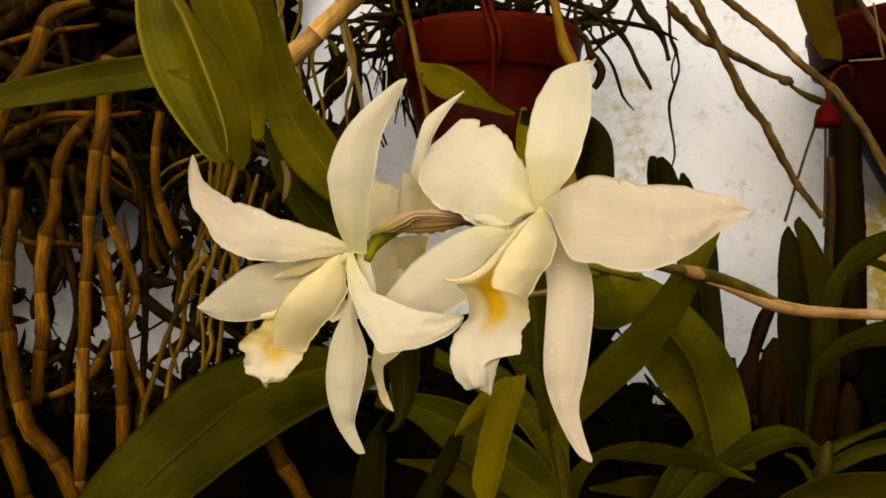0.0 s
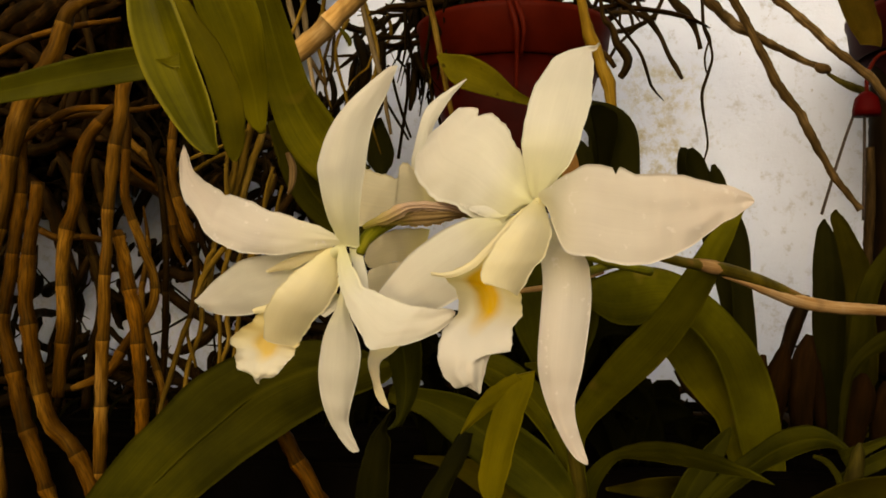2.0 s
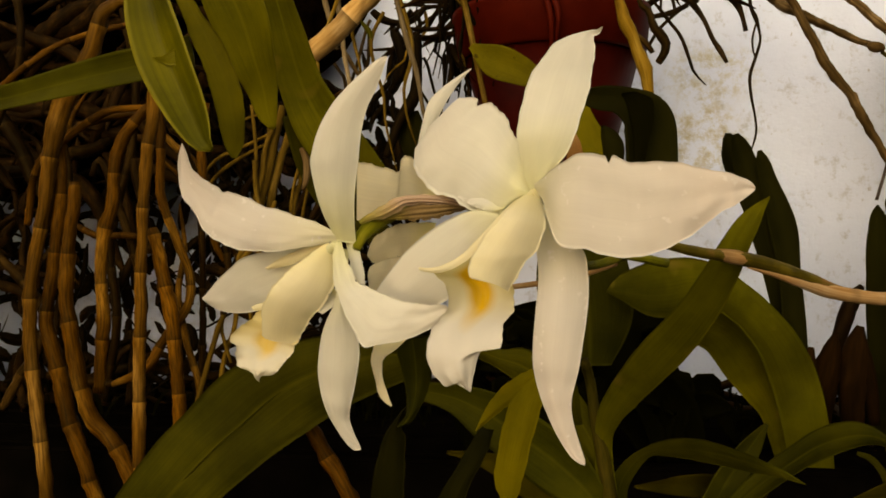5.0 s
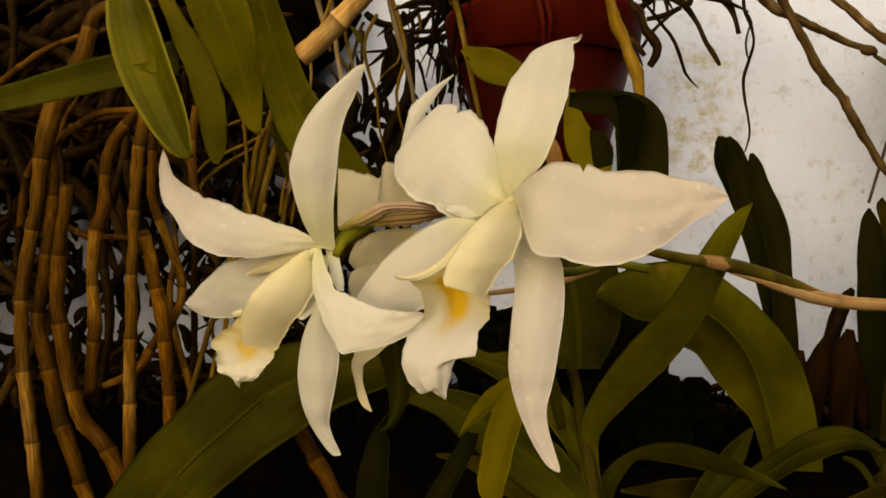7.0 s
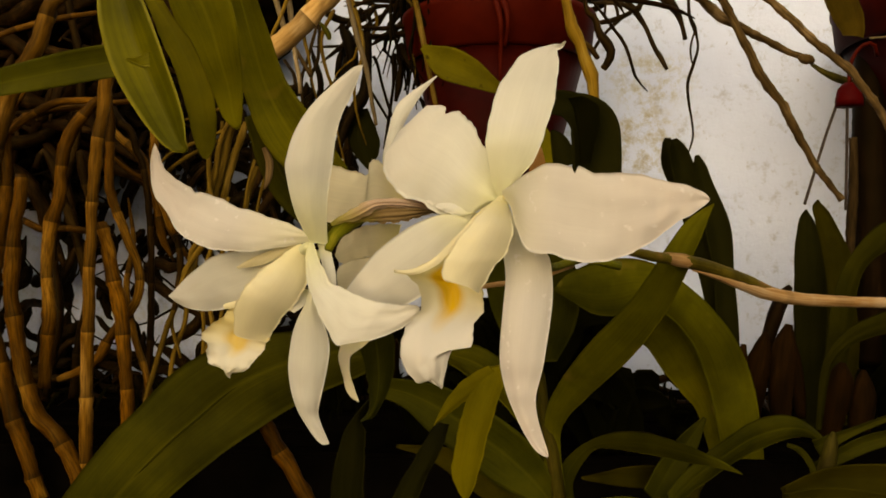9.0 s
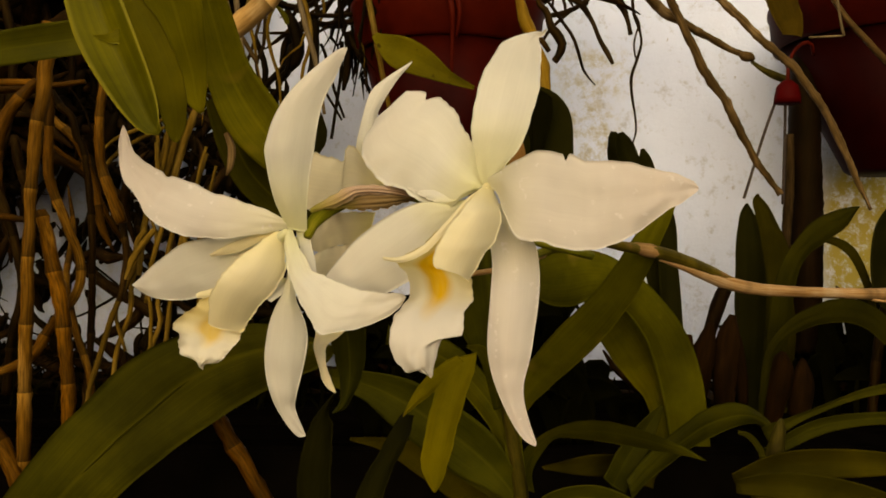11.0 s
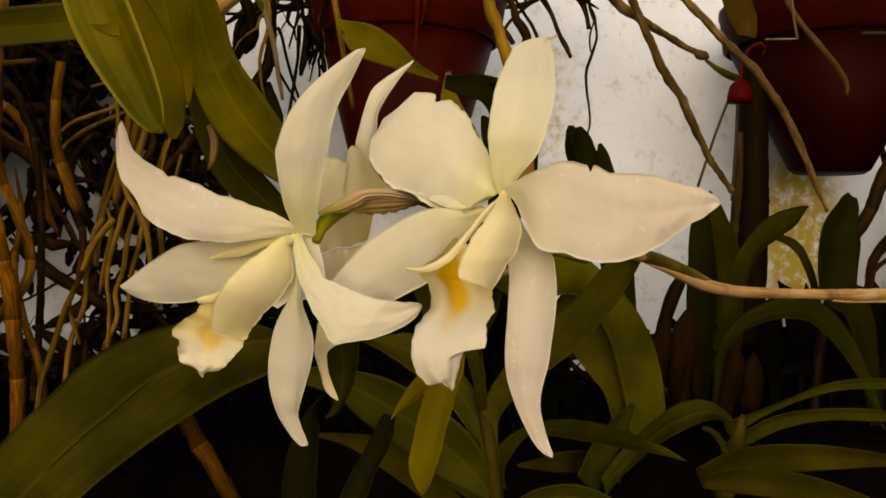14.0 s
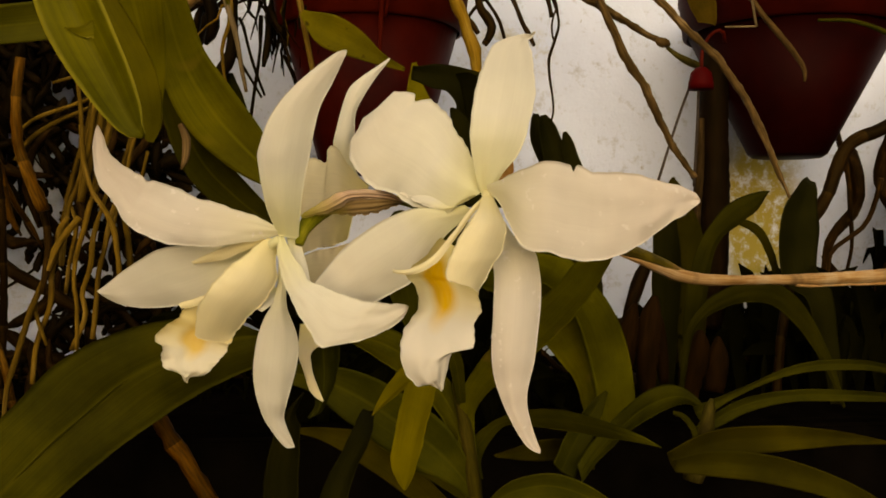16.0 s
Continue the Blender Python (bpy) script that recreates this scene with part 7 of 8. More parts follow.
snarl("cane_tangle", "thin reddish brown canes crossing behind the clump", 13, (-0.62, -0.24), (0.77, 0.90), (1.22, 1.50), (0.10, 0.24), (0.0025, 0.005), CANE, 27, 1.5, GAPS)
snarl("fallen_roots", "dark fallen roots lying along the bench by the wall", 150, (-0.85, 0.9), (0.98, 1.13), (1.19, 1.215), (0.06, 0.16), (0.003, 0.008), ROOT_DARK, 28, 0.1)
snarl("root_tangle", "dark roots spilling over the plastic pots", 110, (-0.06, 0.17), (0.92, 1.05), (1.60, 1.68), (0.06, 0.16), (0.0015, 0.004), ROOT_DARK, 23)
curtain("root_tangle", "dark tangled stems beside the second pot", 60, (0.66, 1.05), (0.9, 1.12), (1.3, 1.62), (1.19, 1.25), (0.003, 0.009), ROOT_DARK, 24, 0.02)
# a black lump added behind the canes, standing in for the gloom there
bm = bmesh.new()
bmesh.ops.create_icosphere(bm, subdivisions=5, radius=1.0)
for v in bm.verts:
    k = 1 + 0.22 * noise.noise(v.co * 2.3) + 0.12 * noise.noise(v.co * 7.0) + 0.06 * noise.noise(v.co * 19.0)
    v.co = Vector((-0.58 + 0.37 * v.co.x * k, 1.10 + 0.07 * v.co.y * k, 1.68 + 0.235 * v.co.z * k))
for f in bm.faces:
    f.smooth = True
tagged(part("gloom_mass", bm, GLOOM_MASS), "black lump added for the gloom behind the canes", "root mass")

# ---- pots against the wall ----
def pot(at, label, skin=POT_SHADED, rim=POT, foot=0.052, top=0.092, tall=0.152):
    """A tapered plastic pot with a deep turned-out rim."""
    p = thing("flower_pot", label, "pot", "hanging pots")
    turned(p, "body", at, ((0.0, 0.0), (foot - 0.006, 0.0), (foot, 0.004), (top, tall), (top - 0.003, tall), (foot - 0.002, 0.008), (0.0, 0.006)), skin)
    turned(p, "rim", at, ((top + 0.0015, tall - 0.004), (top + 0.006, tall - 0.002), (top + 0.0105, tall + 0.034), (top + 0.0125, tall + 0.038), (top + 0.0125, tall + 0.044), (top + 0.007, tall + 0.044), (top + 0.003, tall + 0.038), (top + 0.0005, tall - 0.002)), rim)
    turned(p, "potting_mix", at, ((0.0, tall + 0.036), (top * 0.55, tall + 0.034), (top + 0.001, tall + 0.026)), HUSK, "dark fibrous potting husk")
    return p


p1 = pot((0.068, 0.975, 1.414), "dark red plastic hanging pot with roots over its rim")
tube(p1, "strap", [(0.0569, 0.88, 1.6378, 0.0028), (0.064, 0.87, 1.607, 0.0027), (0.0685, 0.866, 1.5922, 0.0032), (0.0713, 0.866, 1.5759, 0.0027), (0.0715, 0.874, 1.5534, 0.0022), (0.0712, 0.88, 1.5219, 0.0017)], POT, "thin red cord")
tube(p1, "strap", [(0.0646, 0.88, 1.6377, 0.0028), (0.0705, 0.87, 1.607, 0.0027), (0.076, 0.866, 1.5921, 0.0033), (0.0783, 0.866, 1.5758, 0.0022), (0.0753, 0.874, 1.5562, 0.0016)], POT, "thin red cord")
p2 = pot((0.569, 1.022, 1.445), "nearly black red plastic pot hanging before the wall", POT_DARK, POT_SHADED, 0.045, 0.117, 0.148)
clip = thing("pot_clip", "red plastic clip with two thin wires", "clip")
turned(clip, "cap", (0.4255, 0.95, 1.511), ((0.0, 0.0), (0.0135, 0.0), (0.0135, 0.006), (0.011, 0.018), (0.005, 0.024), (0.0, 0.025)), RED, "", 24)
tube(clip, "hook", [(0.4255, 0.95, 1.532, 0.002), (0.427, 0.95, 1.555, 0.002), (0.437, 0.95, 1.572, 0.002), (0.449, 0.95, 1.575, 0.002), (0.457, 0.96, 1.565, 0.002)], POT, "")
tube(clip, "wire", [(0.4183, 0.955, 1.523, 0.0015), (0.4088, 0.97, 1.4814, 0.0015), (0.3932, 0.985, 1.413, 0.0016)], WIRE, "thin rusty wire", sides=6)
tube(clip, "wire", [(0.4255, 0.955, 1.5232, 0.0015), (0.4291, 0.965, 1.4752, 0.0015), (0.4357, 0.985, 1.4073, 0.0016)], WIRE, "thin rusty wire", sides=6)
stake = thing("stake", "dark upright old stem beside the pot", "stem")
tube(stake, "stem", [(0.4739, 1.02, 1.6802, 0.0168), (0.4756, 1.02, 1.6014, 0.0168), (0.4736, 1.02, 1.4957, 0.0174), (0.4755, 1.02, 1.4093, 0.0194), (0.4757, 1.02, 1.3358, 0.0194), (0.4748, 1.02, 1.2419, 0.0181)], STAKE, rough=0.08, sides=14)
tube(stake, "stem", [(0.4491, 1, 1.486, 0.0044), (0.449, 1, 1.4276, 0.0051), (0.4462, 1, 1.3624, 0.0051), (0.4474, 1, 1.2379, 0.0051)], TWIG_DARK, rough=0.25)

plant = thing("orchid_plant", "orchid growing from the hanging pot, with spotted leaves", "plant", "orchid plants")
tube(plant, "cane", [(0.1252, 0.84, 1.6155, 0.0042), (0.13, 0.84, 1.5971, 0.0042), (0.1333, 0.84, 1.5814, 0.0046), (0.137, 0.84, 1.5667, 0.0057), (0.1407, 0.84, 1.5594, 0.0065), (0.1444, 0.84, 1.551, 0.0049), (0.1486, 0.84, 1.5374, 0.0052), (0.1528, 0.84, 1.527, 0.0062), (0.155, 0.84, 1.5197, 0.0067), (0.156, 0.84, 1.5124, 0.0052), (0.1577, 0.84, 1.5004, 0.0046), (0.1599, 0.84, 1.4848, 0.0046)], CANE_YELLOW, "yellow jointed cane", rough=0.25, sides=14)
blade(plant, "leaf", [(0.092, 0.85, 1.5036, 0.002, 0), (0.0678, 0.845, 1.5117, 0.006, 0), (0.0432, 0.845, 1.5251, 0.0137, 0), (0.0198, 0.847, 1.536, 0.0148, 0), (-0.0019, 0.848, 1.5511, 0.0029, 0)], LEAF_SPOTTED, 0.1, 0.15, 0.001, 2, 0.0, 0.001, seed=60, label="yellowing leaf with dark spots")
blade(plant, "leaf", [(0.1281, 0.8, 1.4279, 0.006, 0), (0.1096, 0.81, 1.4475, 0.0139, 0), (0.1001, 0.82, 1.4757, 0.0092, 0), (0.0984, 0.83, 1.5065, 0.002, 0)], LEAF_YELLOW, 0.1, 0.15, 0.001, 2, 0.0, 0.001, seed=61)
blade(plant, "leaf", [(0.1565, 0.815, 1.3769, 0.0213, 0), (0.1576, 0.82, 1.4478, 0.0219, 0), (0.153, 0.822, 1.4759, 0.0209, 0), (0.1335, 0.824, 1.4908, 0.0128, 0), (0.1146, 0.8245, 1.4936, 0.011, 0), (0.1033, 0.8248, 1.4952, 0.0074, 0), (0.0957, 0.825, 1.4963, 0.006, 0)], LEAF_DARK, 0.1, 0.15, 0.001, 2, 0.0, 0.002, seed=62)
# A thin near-black sheet paints the shade in the leaf's fold.
sheet(plant, "leaf", [(0.1314, 0.803, 1.493, 0.1437, 0.803, 1.495, 0.001), (0.1354, 0.803, 1.486, 0.157, 0.803, 1.488, 0.001), (0.1379, 0.803, 1.4751, 0.159, 0.803, 1.4771, 0.001), (0.1405, 0.803, 1.4612, 0.1581, 0.803, 1.4652, 0.001), (0.1416, 0.803, 1.4463, 0.1543, 0.803, 1.4503, 0.001), (0.1417, 0.803, 1.4354, 0.1515, 0.803, 1.4365, 0.001)], UNDER, seed=93, n=24, m=8, thick=0.001, label="near-black sheet painting the shade inside the folded leaf")
sheet(plant, "leaf", [(0.1116, 0.7, 1.4495, 0.1141, 0.7, 1.4504, 0.002), (0.1116, 0.7, 1.4418, 0.1218, 0.7, 1.4461, 0.002), (0.1126, 0.7, 1.4341, 0.127, 0.7, 1.4393, 0.002), (0.1135, 0.7, 1.4263, 0.1287, 0.7, 1.4324, 0.002), (0.1161, 0.7, 1.4204, 0.128, 0.7, 1.4238, 0.002)], LEAF_DARK, seed=94, n=24, m=10, thick=0.001)
sheet(plant, "leaf", [(-0.0874, 0.97, 1.5124, -0.0738, 0.97, 1.5149, 0.002), (-0.0946, 0.97, 1.4964, -0.0655, 0.97, 1.4964, 0.002), (-0.0944, 0.97, 1.4792, -0.0598, 0.97, 1.4792, 0.002), (-0.0868, 0.97, 1.4638, -0.0609, 0.97, 1.4657, 0.002), (-0.078, 0.97, 1.4534, -0.0663, 0.97, 1.4559, 0.002), (-0.0718, 0.97, 1.4473, -0.0705, 0.97, 1.4473, 0.002)], LEAF_DARK, 0.0003, 2, 0.0, 0.0002, seed=64, n=40, m=14, thick=0.0012, keel=0.0007)
plant = thing("orchid_plant", "brown withered orchid leaf leaning over the red clip", "plant", "orchid plants")
sheet(plant, "leaf", [(0.3838, 0.93, 1.6428, 0.4226, 0.93, 1.6424, 0.004), (0.3922, 0.93, 1.617, 0.426, 0.93, 1.6167, 0.004), (0.3979, 0.93, 1.6027, 0.4311, 0.93, 1.6025, 0.004), (0.4051, 0.93, 1.5895, 0.4328, 0.93, 1.5882, 0.004), (0.4118, 0.93, 1.5781, 0.4317, 0.93, 1.5757, 0.004)], LEAF_BROWN, 0.0003, 2, 0.0, 0.0002, seed=63, n=40, m=14, thick=0.0012, keel=0.0007)
aerial_root([(-0.0251, 0.87, 1.6539, 0.0027), (-0.0158, 0.87, 1.6202, 0.003), (-0.0048, 0.87, 1.57, 0.003), (0.0048, 0.875, 1.521, 0.0028), (0.0139, 0.88, 1.4773, 0.0022)], ROOT, "tan root over the pot")
aerial_root([(0.4269, 0.9, 1.6471, 0.0028), (0.4464, 0.894, 1.6062, 0.0028), (0.4602, 0.89, 1.5829, 0.0028), (0.4837, 0.89, 1.558, 0.0034), (0.5017, 0.89, 1.5385, 0.0028), (0.5108, 0.89, 1.5243, 0.0022), (0.5111, 0.89, 1.5127, 0.0014)], TWIG, "brown root over the pot")
aerial_root([(0.6734, 0.92, 1.5014, 0.0075), (0.6256, 0.92, 1.4723, 0.0075), (0.5808, 0.92, 1.4499, 0.0075), (0.5509, 0.91, 1.3942, 0.0069), (0.5187, 0.9, 1.3519, 0.0062), (0.4984, 0.89, 1.2931, 0.0056), (0.4847, 0.88, 1.2357, 0.005), (0.4748, 0.87, 1.1564, 0.0044)], CANE_DARK, "thick brown root beside the pot")
aerial_root([(0.5289, 0.897, 1.5783, 0.0017), (0.5639, 0.89, 1.5771, 0.0022), (0.6015, 0.89, 1.567, 0.0028), (0.6358, 0.89, 1.5495, 0.0028)], LEAF, "thin green leaf over the pot")
aerial_root([(0.1967, 1, 1.665, 0.0025), (0.2062, 1, 1.6399, 0.0024), (0.2155, 1, 1.6273, 0.0037), (0.2279, 1, 1.6085, 0.0025), (0.2373, 1, 1.5866, 0.0025), (0.2448, 1, 1.5741, 0.003), (0.2516, 1, 1.5611, 0.0018)], TWIG_DARK, "dark stiff root before the wall")
aerial_root([(0.1722, 1, 1.6346, 0.0025), (0.197, 1, 1.635, 0.0024), (0.2093, 1, 1.6305, 0.0031), (0.2186, 1, 1.6267, 0.0043), (0.2259, 1, 1.6397, 0.0024), (0.2337, 1, 1.6584, 0.0025)], TWIG_DARK, "dark root crossing before the wall")
aerial_root([(0.1757, 0.99, 1.6105, 0.0025), (0.1928, 0.99, 1.6135, 0.0031), (0.211, 0.99, 1.6214, 0.0025)], TWIG_DARK, "dark root crossing before the wall")
aerial_root([(0.1711, 0.99, 1.5808, 0.0018), (0.1807, 0.99, 1.5962, 0.0019), (0.1941, 0.99, 1.6091, 0.0018), (0.205, 0.99, 1.6171, 0.0012)], TWIG_DARK, "dark root crossing before the wall")
aerial_root([(0.185, 1, 1.6589, 0.0019), (0.1846, 1, 1.6401, 0.0018), (0.1841, 1, 1.6213, 0.0012)], TWIG_DARK, "dark root crossing before the wall")
aerial_root([(0.1888, 1, 1.6526, 0.0019), (0.1939, 1, 1.6369, 0.0018), (0.1976, 1, 1.6262, 0.0019), (0.199, 1, 1.6137, 0.0012)], TWIG_DARK, "dark root crossing before the wall")
aerial_root([(0.1493, 0.86, 1.6085, 0.0021), (0.1505, 0.86, 1.5951, 0.0021), (0.1532, 0.86, 1.5849, 0.0027), (0.1601, 0.86, 1.5784, 0.0032), (0.1634, 0.86, 1.5656, 0.0037), (0.1709, 0.86, 1.5559, 0.0047), (0.1752, 0.86, 1.5468, 0.0047), (0.1721, 0.86, 1.5378, 0.0037), (0.1679, 0.86, 1.5314, 0.0032)], CANE_DARK, "thick brown root hooked round the pot's rim")
aerial_root([(0.1506, 0.87, 1.5597, 0.0022), (0.1582, 0.87, 1.552, 0.0027), (0.1641, 0.87, 1.5434, 0.0022)], CANE_DARK, "short brown root beside the pot")
aerial_root([(0.2337, 1, 1.6647, 0.0055), (0.243, 1, 1.6458, 0.0049), (0.2554, 1, 1.6333, 0.0055), (0.2634, 1, 1.6207, 0.0037), (0.2678, 1, 1.6083, 0.0024), (0.2709, 1, 1.5939, 0.0025)], TWIG_DARK, "dark root tapering before the wall")
aerial_root([(0.2871, 1.08, 1.7041, 0.002), (0.29, 1.08, 1.6703, 0.002), (0.2915, 1.08, 1.6433, 0.002), (0.2969, 1.08, 1.6298, 0.0026), (0.3003, 1.08, 1.6163, 0.0016), (0.3017, 1.08, 1.6028, 0.0016), (0.2965, 1.08, 1.584, 0.002), (0.2901, 1.08, 1.5625, 0.0019), (0.2915, 1.08, 1.5389, 0.0017), (0.295, 1.08, 1.5188, 0.0013), (0.2964, 1.08, 1.4986, 0.0013), (0.2913, 1.08, 1.4791, 0.0008)], TWIG_DARK, "long wavy root hanging before the wall")
aerial_root([(0.2976, 1.08, 1.623, 0.0012), (0.2931, 1.08, 1.6062, 0.0012), (0.2938, 1.08, 1.5928, 0.0012), (0.2965, 1.08, 1.5827, 0.001)], TWIG_DARK, "fine root hanging before the wall")
aerial_root([(-0.0901, 0.92, 1.6415, 0.0023), (-0.0869, 0.92, 1.6181, 0.0023), (-0.0807, 0.92, 1.5946, 0.0029), (-0.0746, 0.92, 1.5712, 0.0029), (-0.0685, 0.92, 1.5526, 0.0029), (-0.0636, 0.92, 1.5304, 0.0024), (-0.0604, 0.92, 1.51, 0.0023), (-0.056, 0.92, 1.4885, 0.0017)], ROOT_PALE, "pale tan root hanging before the wall")
aerial_root([(-0.1548, 0.93, 1.6455, 0.003), (-0.1515, 0.93, 1.6246, 0.003), (-0.1482, 0.93, 1.5979, 0.003), (-0.1448, 0.93, 1.5682, 0.0024), (-0.1403, 0.93, 1.5445, 0.0024), (-0.1382, 0.93, 1.5238, 0.0018)], ROOT_PALE, "pale tan root hanging before the wall")
aerial_root([(-0.1707, 0.94, 1.6369, 0.0031), (-0.1662, 0.94, 1.6188, 0.0031), (-0.1598, 0.94, 1.5977, 0.003), (-0.1553, 0.94, 1.5767, 0.0018)], ROOT_PALE, "pale tan root hanging before the wall")
aerial_root([(-0.1216, 0.95, 1.6093, 0.0019), (-0.1257, 0.95, 1.6003, 0.0018), (-0.1316, 0.95, 1.5791, 0.0019), (-0.1374, 0.95, 1.5579, 0.0018), (-0.1421, 0.95, 1.5416, 0.0019), (-0.1397, 0.95, 1.5035, 0.0012)], TWIG_DARK, "dark root crossing before the wall")
aerial_root([(-0.1249, 0.96, 1.603, 0.0019), (-0.1259, 0.96, 1.5846, 0.0019), (-0.1269, 0.96, 1.5663, 0.0019), (-0.134, 0.96, 1.5449, 0.0018), (-0.1263, 0.96, 1.5217, 0.0012)], TWIG_DARK, "dark root crossing before the wall")
aerial_root([(-0.1505, 0.94, 1.5797, 0.0019), (-0.1455, 0.94, 1.5707, 0.0024), (-0.1381, 0.94, 1.5586, 0.0024), (-0.1288, 0.94, 1.5436, 0.0024)], TWIG, "brown root crossing before the wall")
aerial_root([(-0.1614, 0.95, 1.5641, 0.0019), (-0.1557, 0.95, 1.5562, 0.0018), (-0.1501, 0.95, 1.5477, 0.0018), (-0.1481, 0.95, 1.5331, 0.0025)], TWIG_DARK, "dark root crossing before the wall")
aerial_root([(-0.1242, 0.97, 1.6243, 0.0037), (-0.1148, 0.97, 1.6162, 0.0044), (-0.1023, 0.97, 1.6112, 0.0038), (-0.0886, 0.97, 1.6098, 0.0037), (-0.0762, 0.97, 1.6147, 0.0031), (-0.0652, 0.97, 1.6269, 0.0024)], ROOT_BLACK, "thick black root beside the pot")
aerial_root([(-0.0677, 0.97, 1.5715, 0.0019), (-0.0632, 0.97, 1.5622, 0.0018), (-0.058, 0.97, 1.5407, 0.0016), (-0.0504, 0.97, 1.5161, 0.0017), (-0.0415, 0.97, 1.4928, 0.0013)], ROOT_BLACK, "dark root crossing before the wall")
aerial_root([(-0.0462, 0.98, 1.5769, 0.0025), (-0.0466, 0.98, 1.5613, 0.0025), (-0.047, 0.98, 1.5427, 0.0018), (-0.0499, 0.98, 1.5179, 0.0019), (-0.0528, 0.98, 1.498, 0.0019), (-0.0562, 0.98, 1.4714, 0.0019)], ROOT_BLACK, "dark root crossing before the wall")
aerial_root([(-0.0719, 0.98, 1.5365, 0.0015), (-0.0624, 0.98, 1.5204, 0.0016), (-0.0528, 0.98, 1.5049, 0.0015), (-0.0452, 0.98, 1.4918, 0.0012)], ROOT_BLACK, "dark root crossing before the wall")
aerial_root([(-0.0399, 0.97, 1.5744, 0.0031), (-0.0373, 0.97, 1.5621, 0.0031), (-0.0395, 0.97, 1.5406, 0.0043), (-0.043, 0.97, 1.5222, 0.0018)], ROOT_BLACK, "dark swollen root before the wall")
aerial_root([(-0.0388, 0.96, 1.5811, 0.0049), (-0.0294, 0.96, 1.5659, 0.0054), (-0.0171, 0.96, 1.5519, 0.0061), (-0.0066, 0.96, 1.5355, 0.006), (0.0058, 0.96, 1.5112, 0.0054), (0.0108, 0.96, 1.4901, 0.0043)], ROOT_BLACK, "thick dark root before the wall")
aerial_root([(-0.0232, 0.99, 1.5384, 0.0019), (-0.0135, 0.99, 1.5196, 0.0025), (-0.009, 0.99, 1.504, 0.0019)], ROOT_BLACK, "dark root crossing before the wall")
aerial_root([(-0.0342, 0.99, 1.5698, 0.0019), (-0.0321, 0.99, 1.551, 0.0019), (-0.0357, 0.99, 1.5385, 0.0012)], ROOT_BLACK, "dark root crossing before the wall")
aerial_root([(-0.0731, 0.96, 1.5935, 0.0055), (-0.0728, 0.96, 1.563, 0.0055), (-0.0737, 0.96, 1.5387, 0.0061), (-0.0784, 0.96, 1.5228, 0.0073), (-0.0892, 0.96, 1.507, 0.0061), (-0.0988, 0.96, 1.4851, 0.0055), (-0.1059, 0.96, 1.4625, 0.0049)], ROOT_BLACK, "thick dark stem bending behind the flowers")
aerial_root([(-0.0877, 0.96, 1.5814, 0.0018), (-0.0816, 0.96, 1.5862, 0.0024), (-0.0725, 0.96, 1.5935, 0.0024), (-0.0696, 0.96, 1.6057, 0.0025), (-0.0746, 0.96, 1.6179, 0.0018)], ROOT_BLACK, "dark root crossing before the wall")
aerial_root([(-0.0959, 0.96, 1.5985, 0.0019), (-0.0923, 0.96, 1.6046, 0.0025), (-0.0868, 0.96, 1.6119, 0.0024), (-0.079, 0.96, 1.621, 0.0025)], ROOT_BLACK, "dark root crossing before the wall")
aerial_root([(0.4155, 0.875, 1.5615, 0.0011), (0.4315, 0.875, 1.5625, 0.0011), (0.448, 0.875, 1.5635, 0.001)], ROOT_PALE, "thin pale root across the dark pot")
aerial_root([(0.4393, 0.875, 1.6185, 0.001), (0.442, 0.875, 1.602, 0.0013), (0.4447, 0.875, 1.5827, 0.0013), (0.449, 0.875, 1.5635, 0.0014)], ROOT_PALE, "thin pale root over the dark pot")
aerial_root([(0.3237, 0.9, 1.2501, 0.0049), (0.3311, 0.9, 1.2777, 0.0064), (0.3396, 0.9, 1.3052, 0.0075), (0.347, 0.9, 1.3207, 0.0059), (0.3523, 0.9, 1.3284, 0.0027)], STAKE, "dark stub of an old stem by the wall")
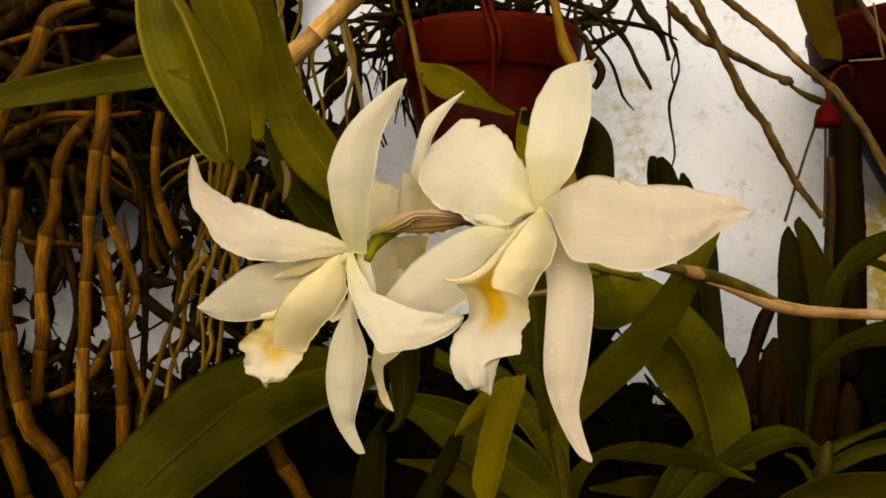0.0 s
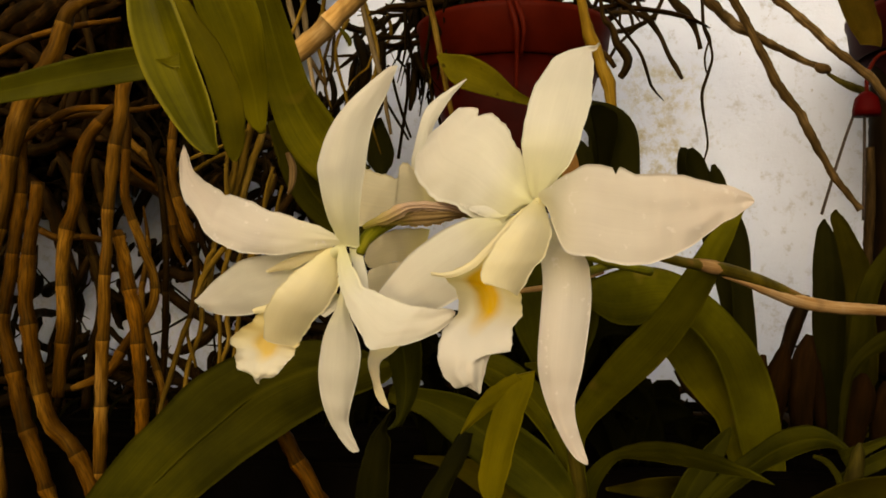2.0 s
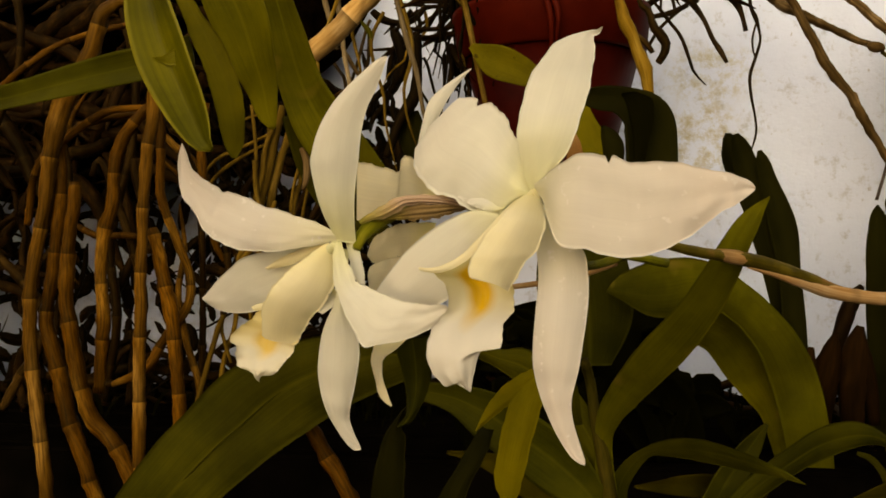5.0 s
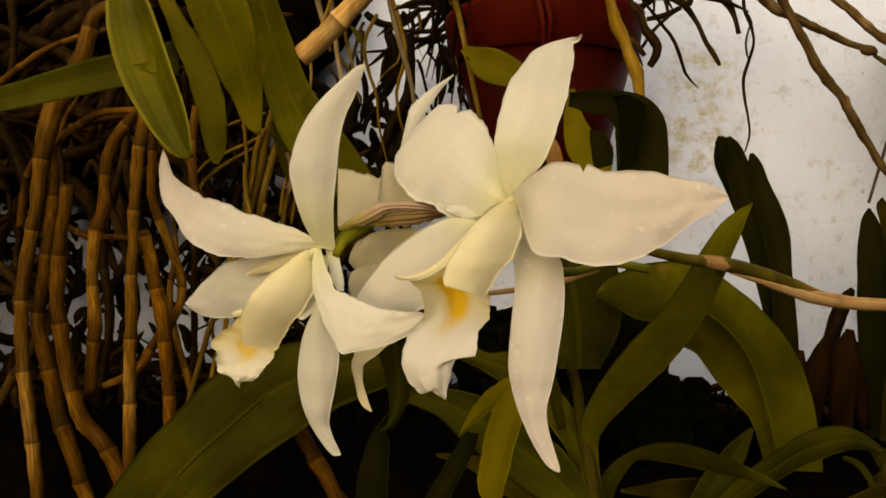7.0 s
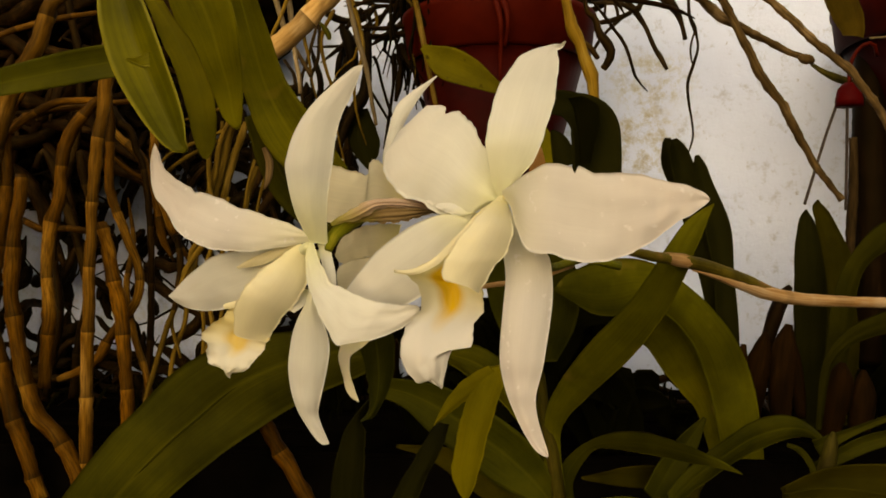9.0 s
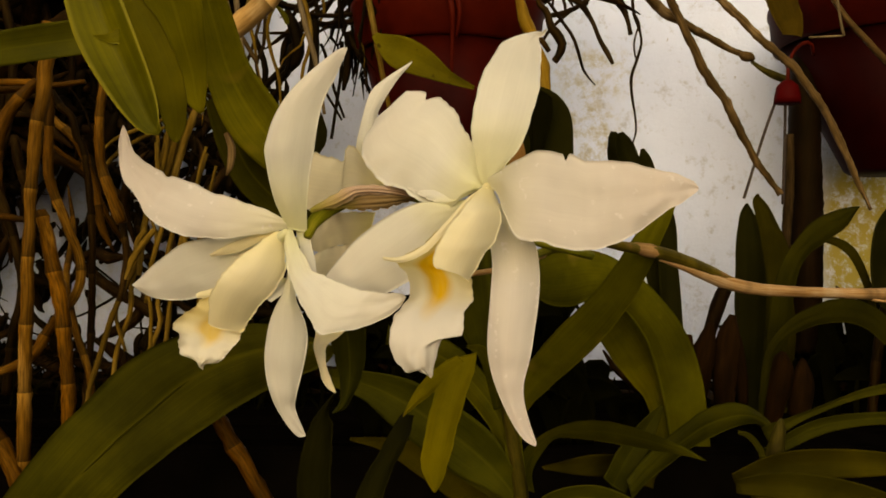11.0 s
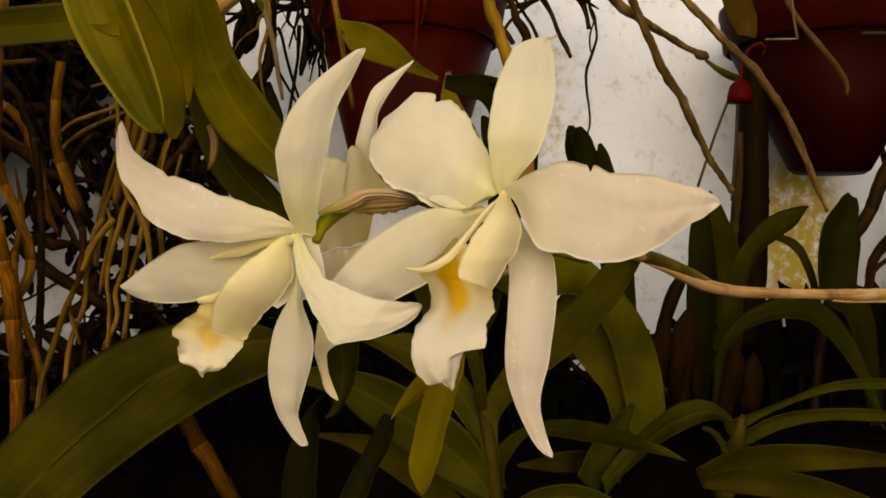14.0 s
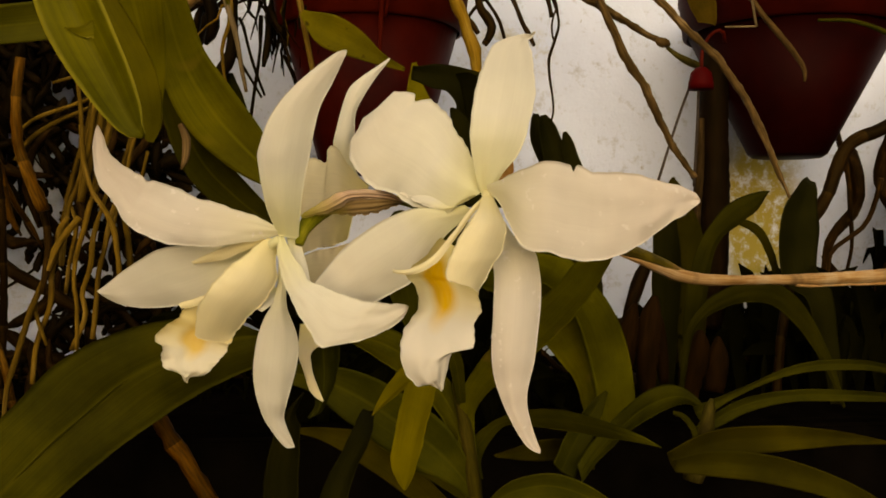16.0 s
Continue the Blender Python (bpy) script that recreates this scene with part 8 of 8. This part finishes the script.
def long_twig(rows, label):
    twig = thing("twig", label, "twig", "twigs")
    tube(twig, "stem", rows, TWIG, joints=0.037, swell=0.22, rough=0.4, kink=1.1, sides=12, step=0.004)


long_twig([(0.2559, 0.97, 1.7525, 0.0043), (0.2772, 0.95, 1.6705, 0.0045), (0.2894, 0.94, 1.6351, 0.0045), (0.3026, 0.937, 1.609, 0.0044), (0.3154, 0.935, 1.5858, 0.0044), (0.3281, 0.933, 1.5604, 0.0044), (0.3369, 0.93, 1.5368, 0.0047), (0.3495, 0.93, 1.5086, 0.0044), (0.3753, 0.93, 1.4666, 0.0038), (0.4111, 0.93, 1.4138, 0.0029)], "long brown twig sloping before the wall")
long_twig([(0.1846, 0.84, 1.7023, 0.0037), (0.2598, 0.82, 1.6234, 0.0036), (0.3158, 0.79, 1.5625, 0.0034), (0.3329, 0.78, 1.5387, 0.0032), (0.3534, 0.77, 1.5095, 0.0033), (0.37, 0.75, 1.4763, 0.003), (0.3752, 0.73, 1.4516, 0.0029), (0.3846, 0.72, 1.4146, 0.0024), (0.3919, 0.71, 1.3866, 0.0013)], "long brown twig crossing before the pot")
long_twig([(0.2685, 0.99, 1.6548, 0.0048), (0.2861, 0.987, 1.6353, 0.0054), (0.3065, 0.984, 1.6159, 0.0053), (0.3293, 0.98, 1.6006, 0.0048), (0.3522, 0.977, 1.5858, 0.0035), (0.3722, 0.975, 1.5743, 0.0035), (0.3865, 0.974, 1.5686, 0.003)], "short twig with a bud at its joint")
twig = thing("twig", "green shoot with a round brown bud at its base", "twig", "twigs")
tube(twig, "bud", [(0.3824, 0.972, 1.5682, 0.0023), (0.3859, 0.972, 1.5664, 0.0046), (0.39, 0.972, 1.5646, 0.0058), (0.3941, 0.972, 1.5639, 0.0052), (0.3976, 0.972, 1.5609, 0.0023)], TWIG, "round brown bud", rough=0.2, step=0.002)
tube(twig, "shoot", [(0.3959, 0.974, 1.5602, 0.0018), (0.407, 0.974, 1.5524, 0.0029), (0.4216, 0.974, 1.5452, 0.0041), (0.4321, 0.974, 1.5416, 0.004), (0.4373, 0.974, 1.5403, 0.0023)], STEM_GREEN, "thin green shoot", rough=0.15)
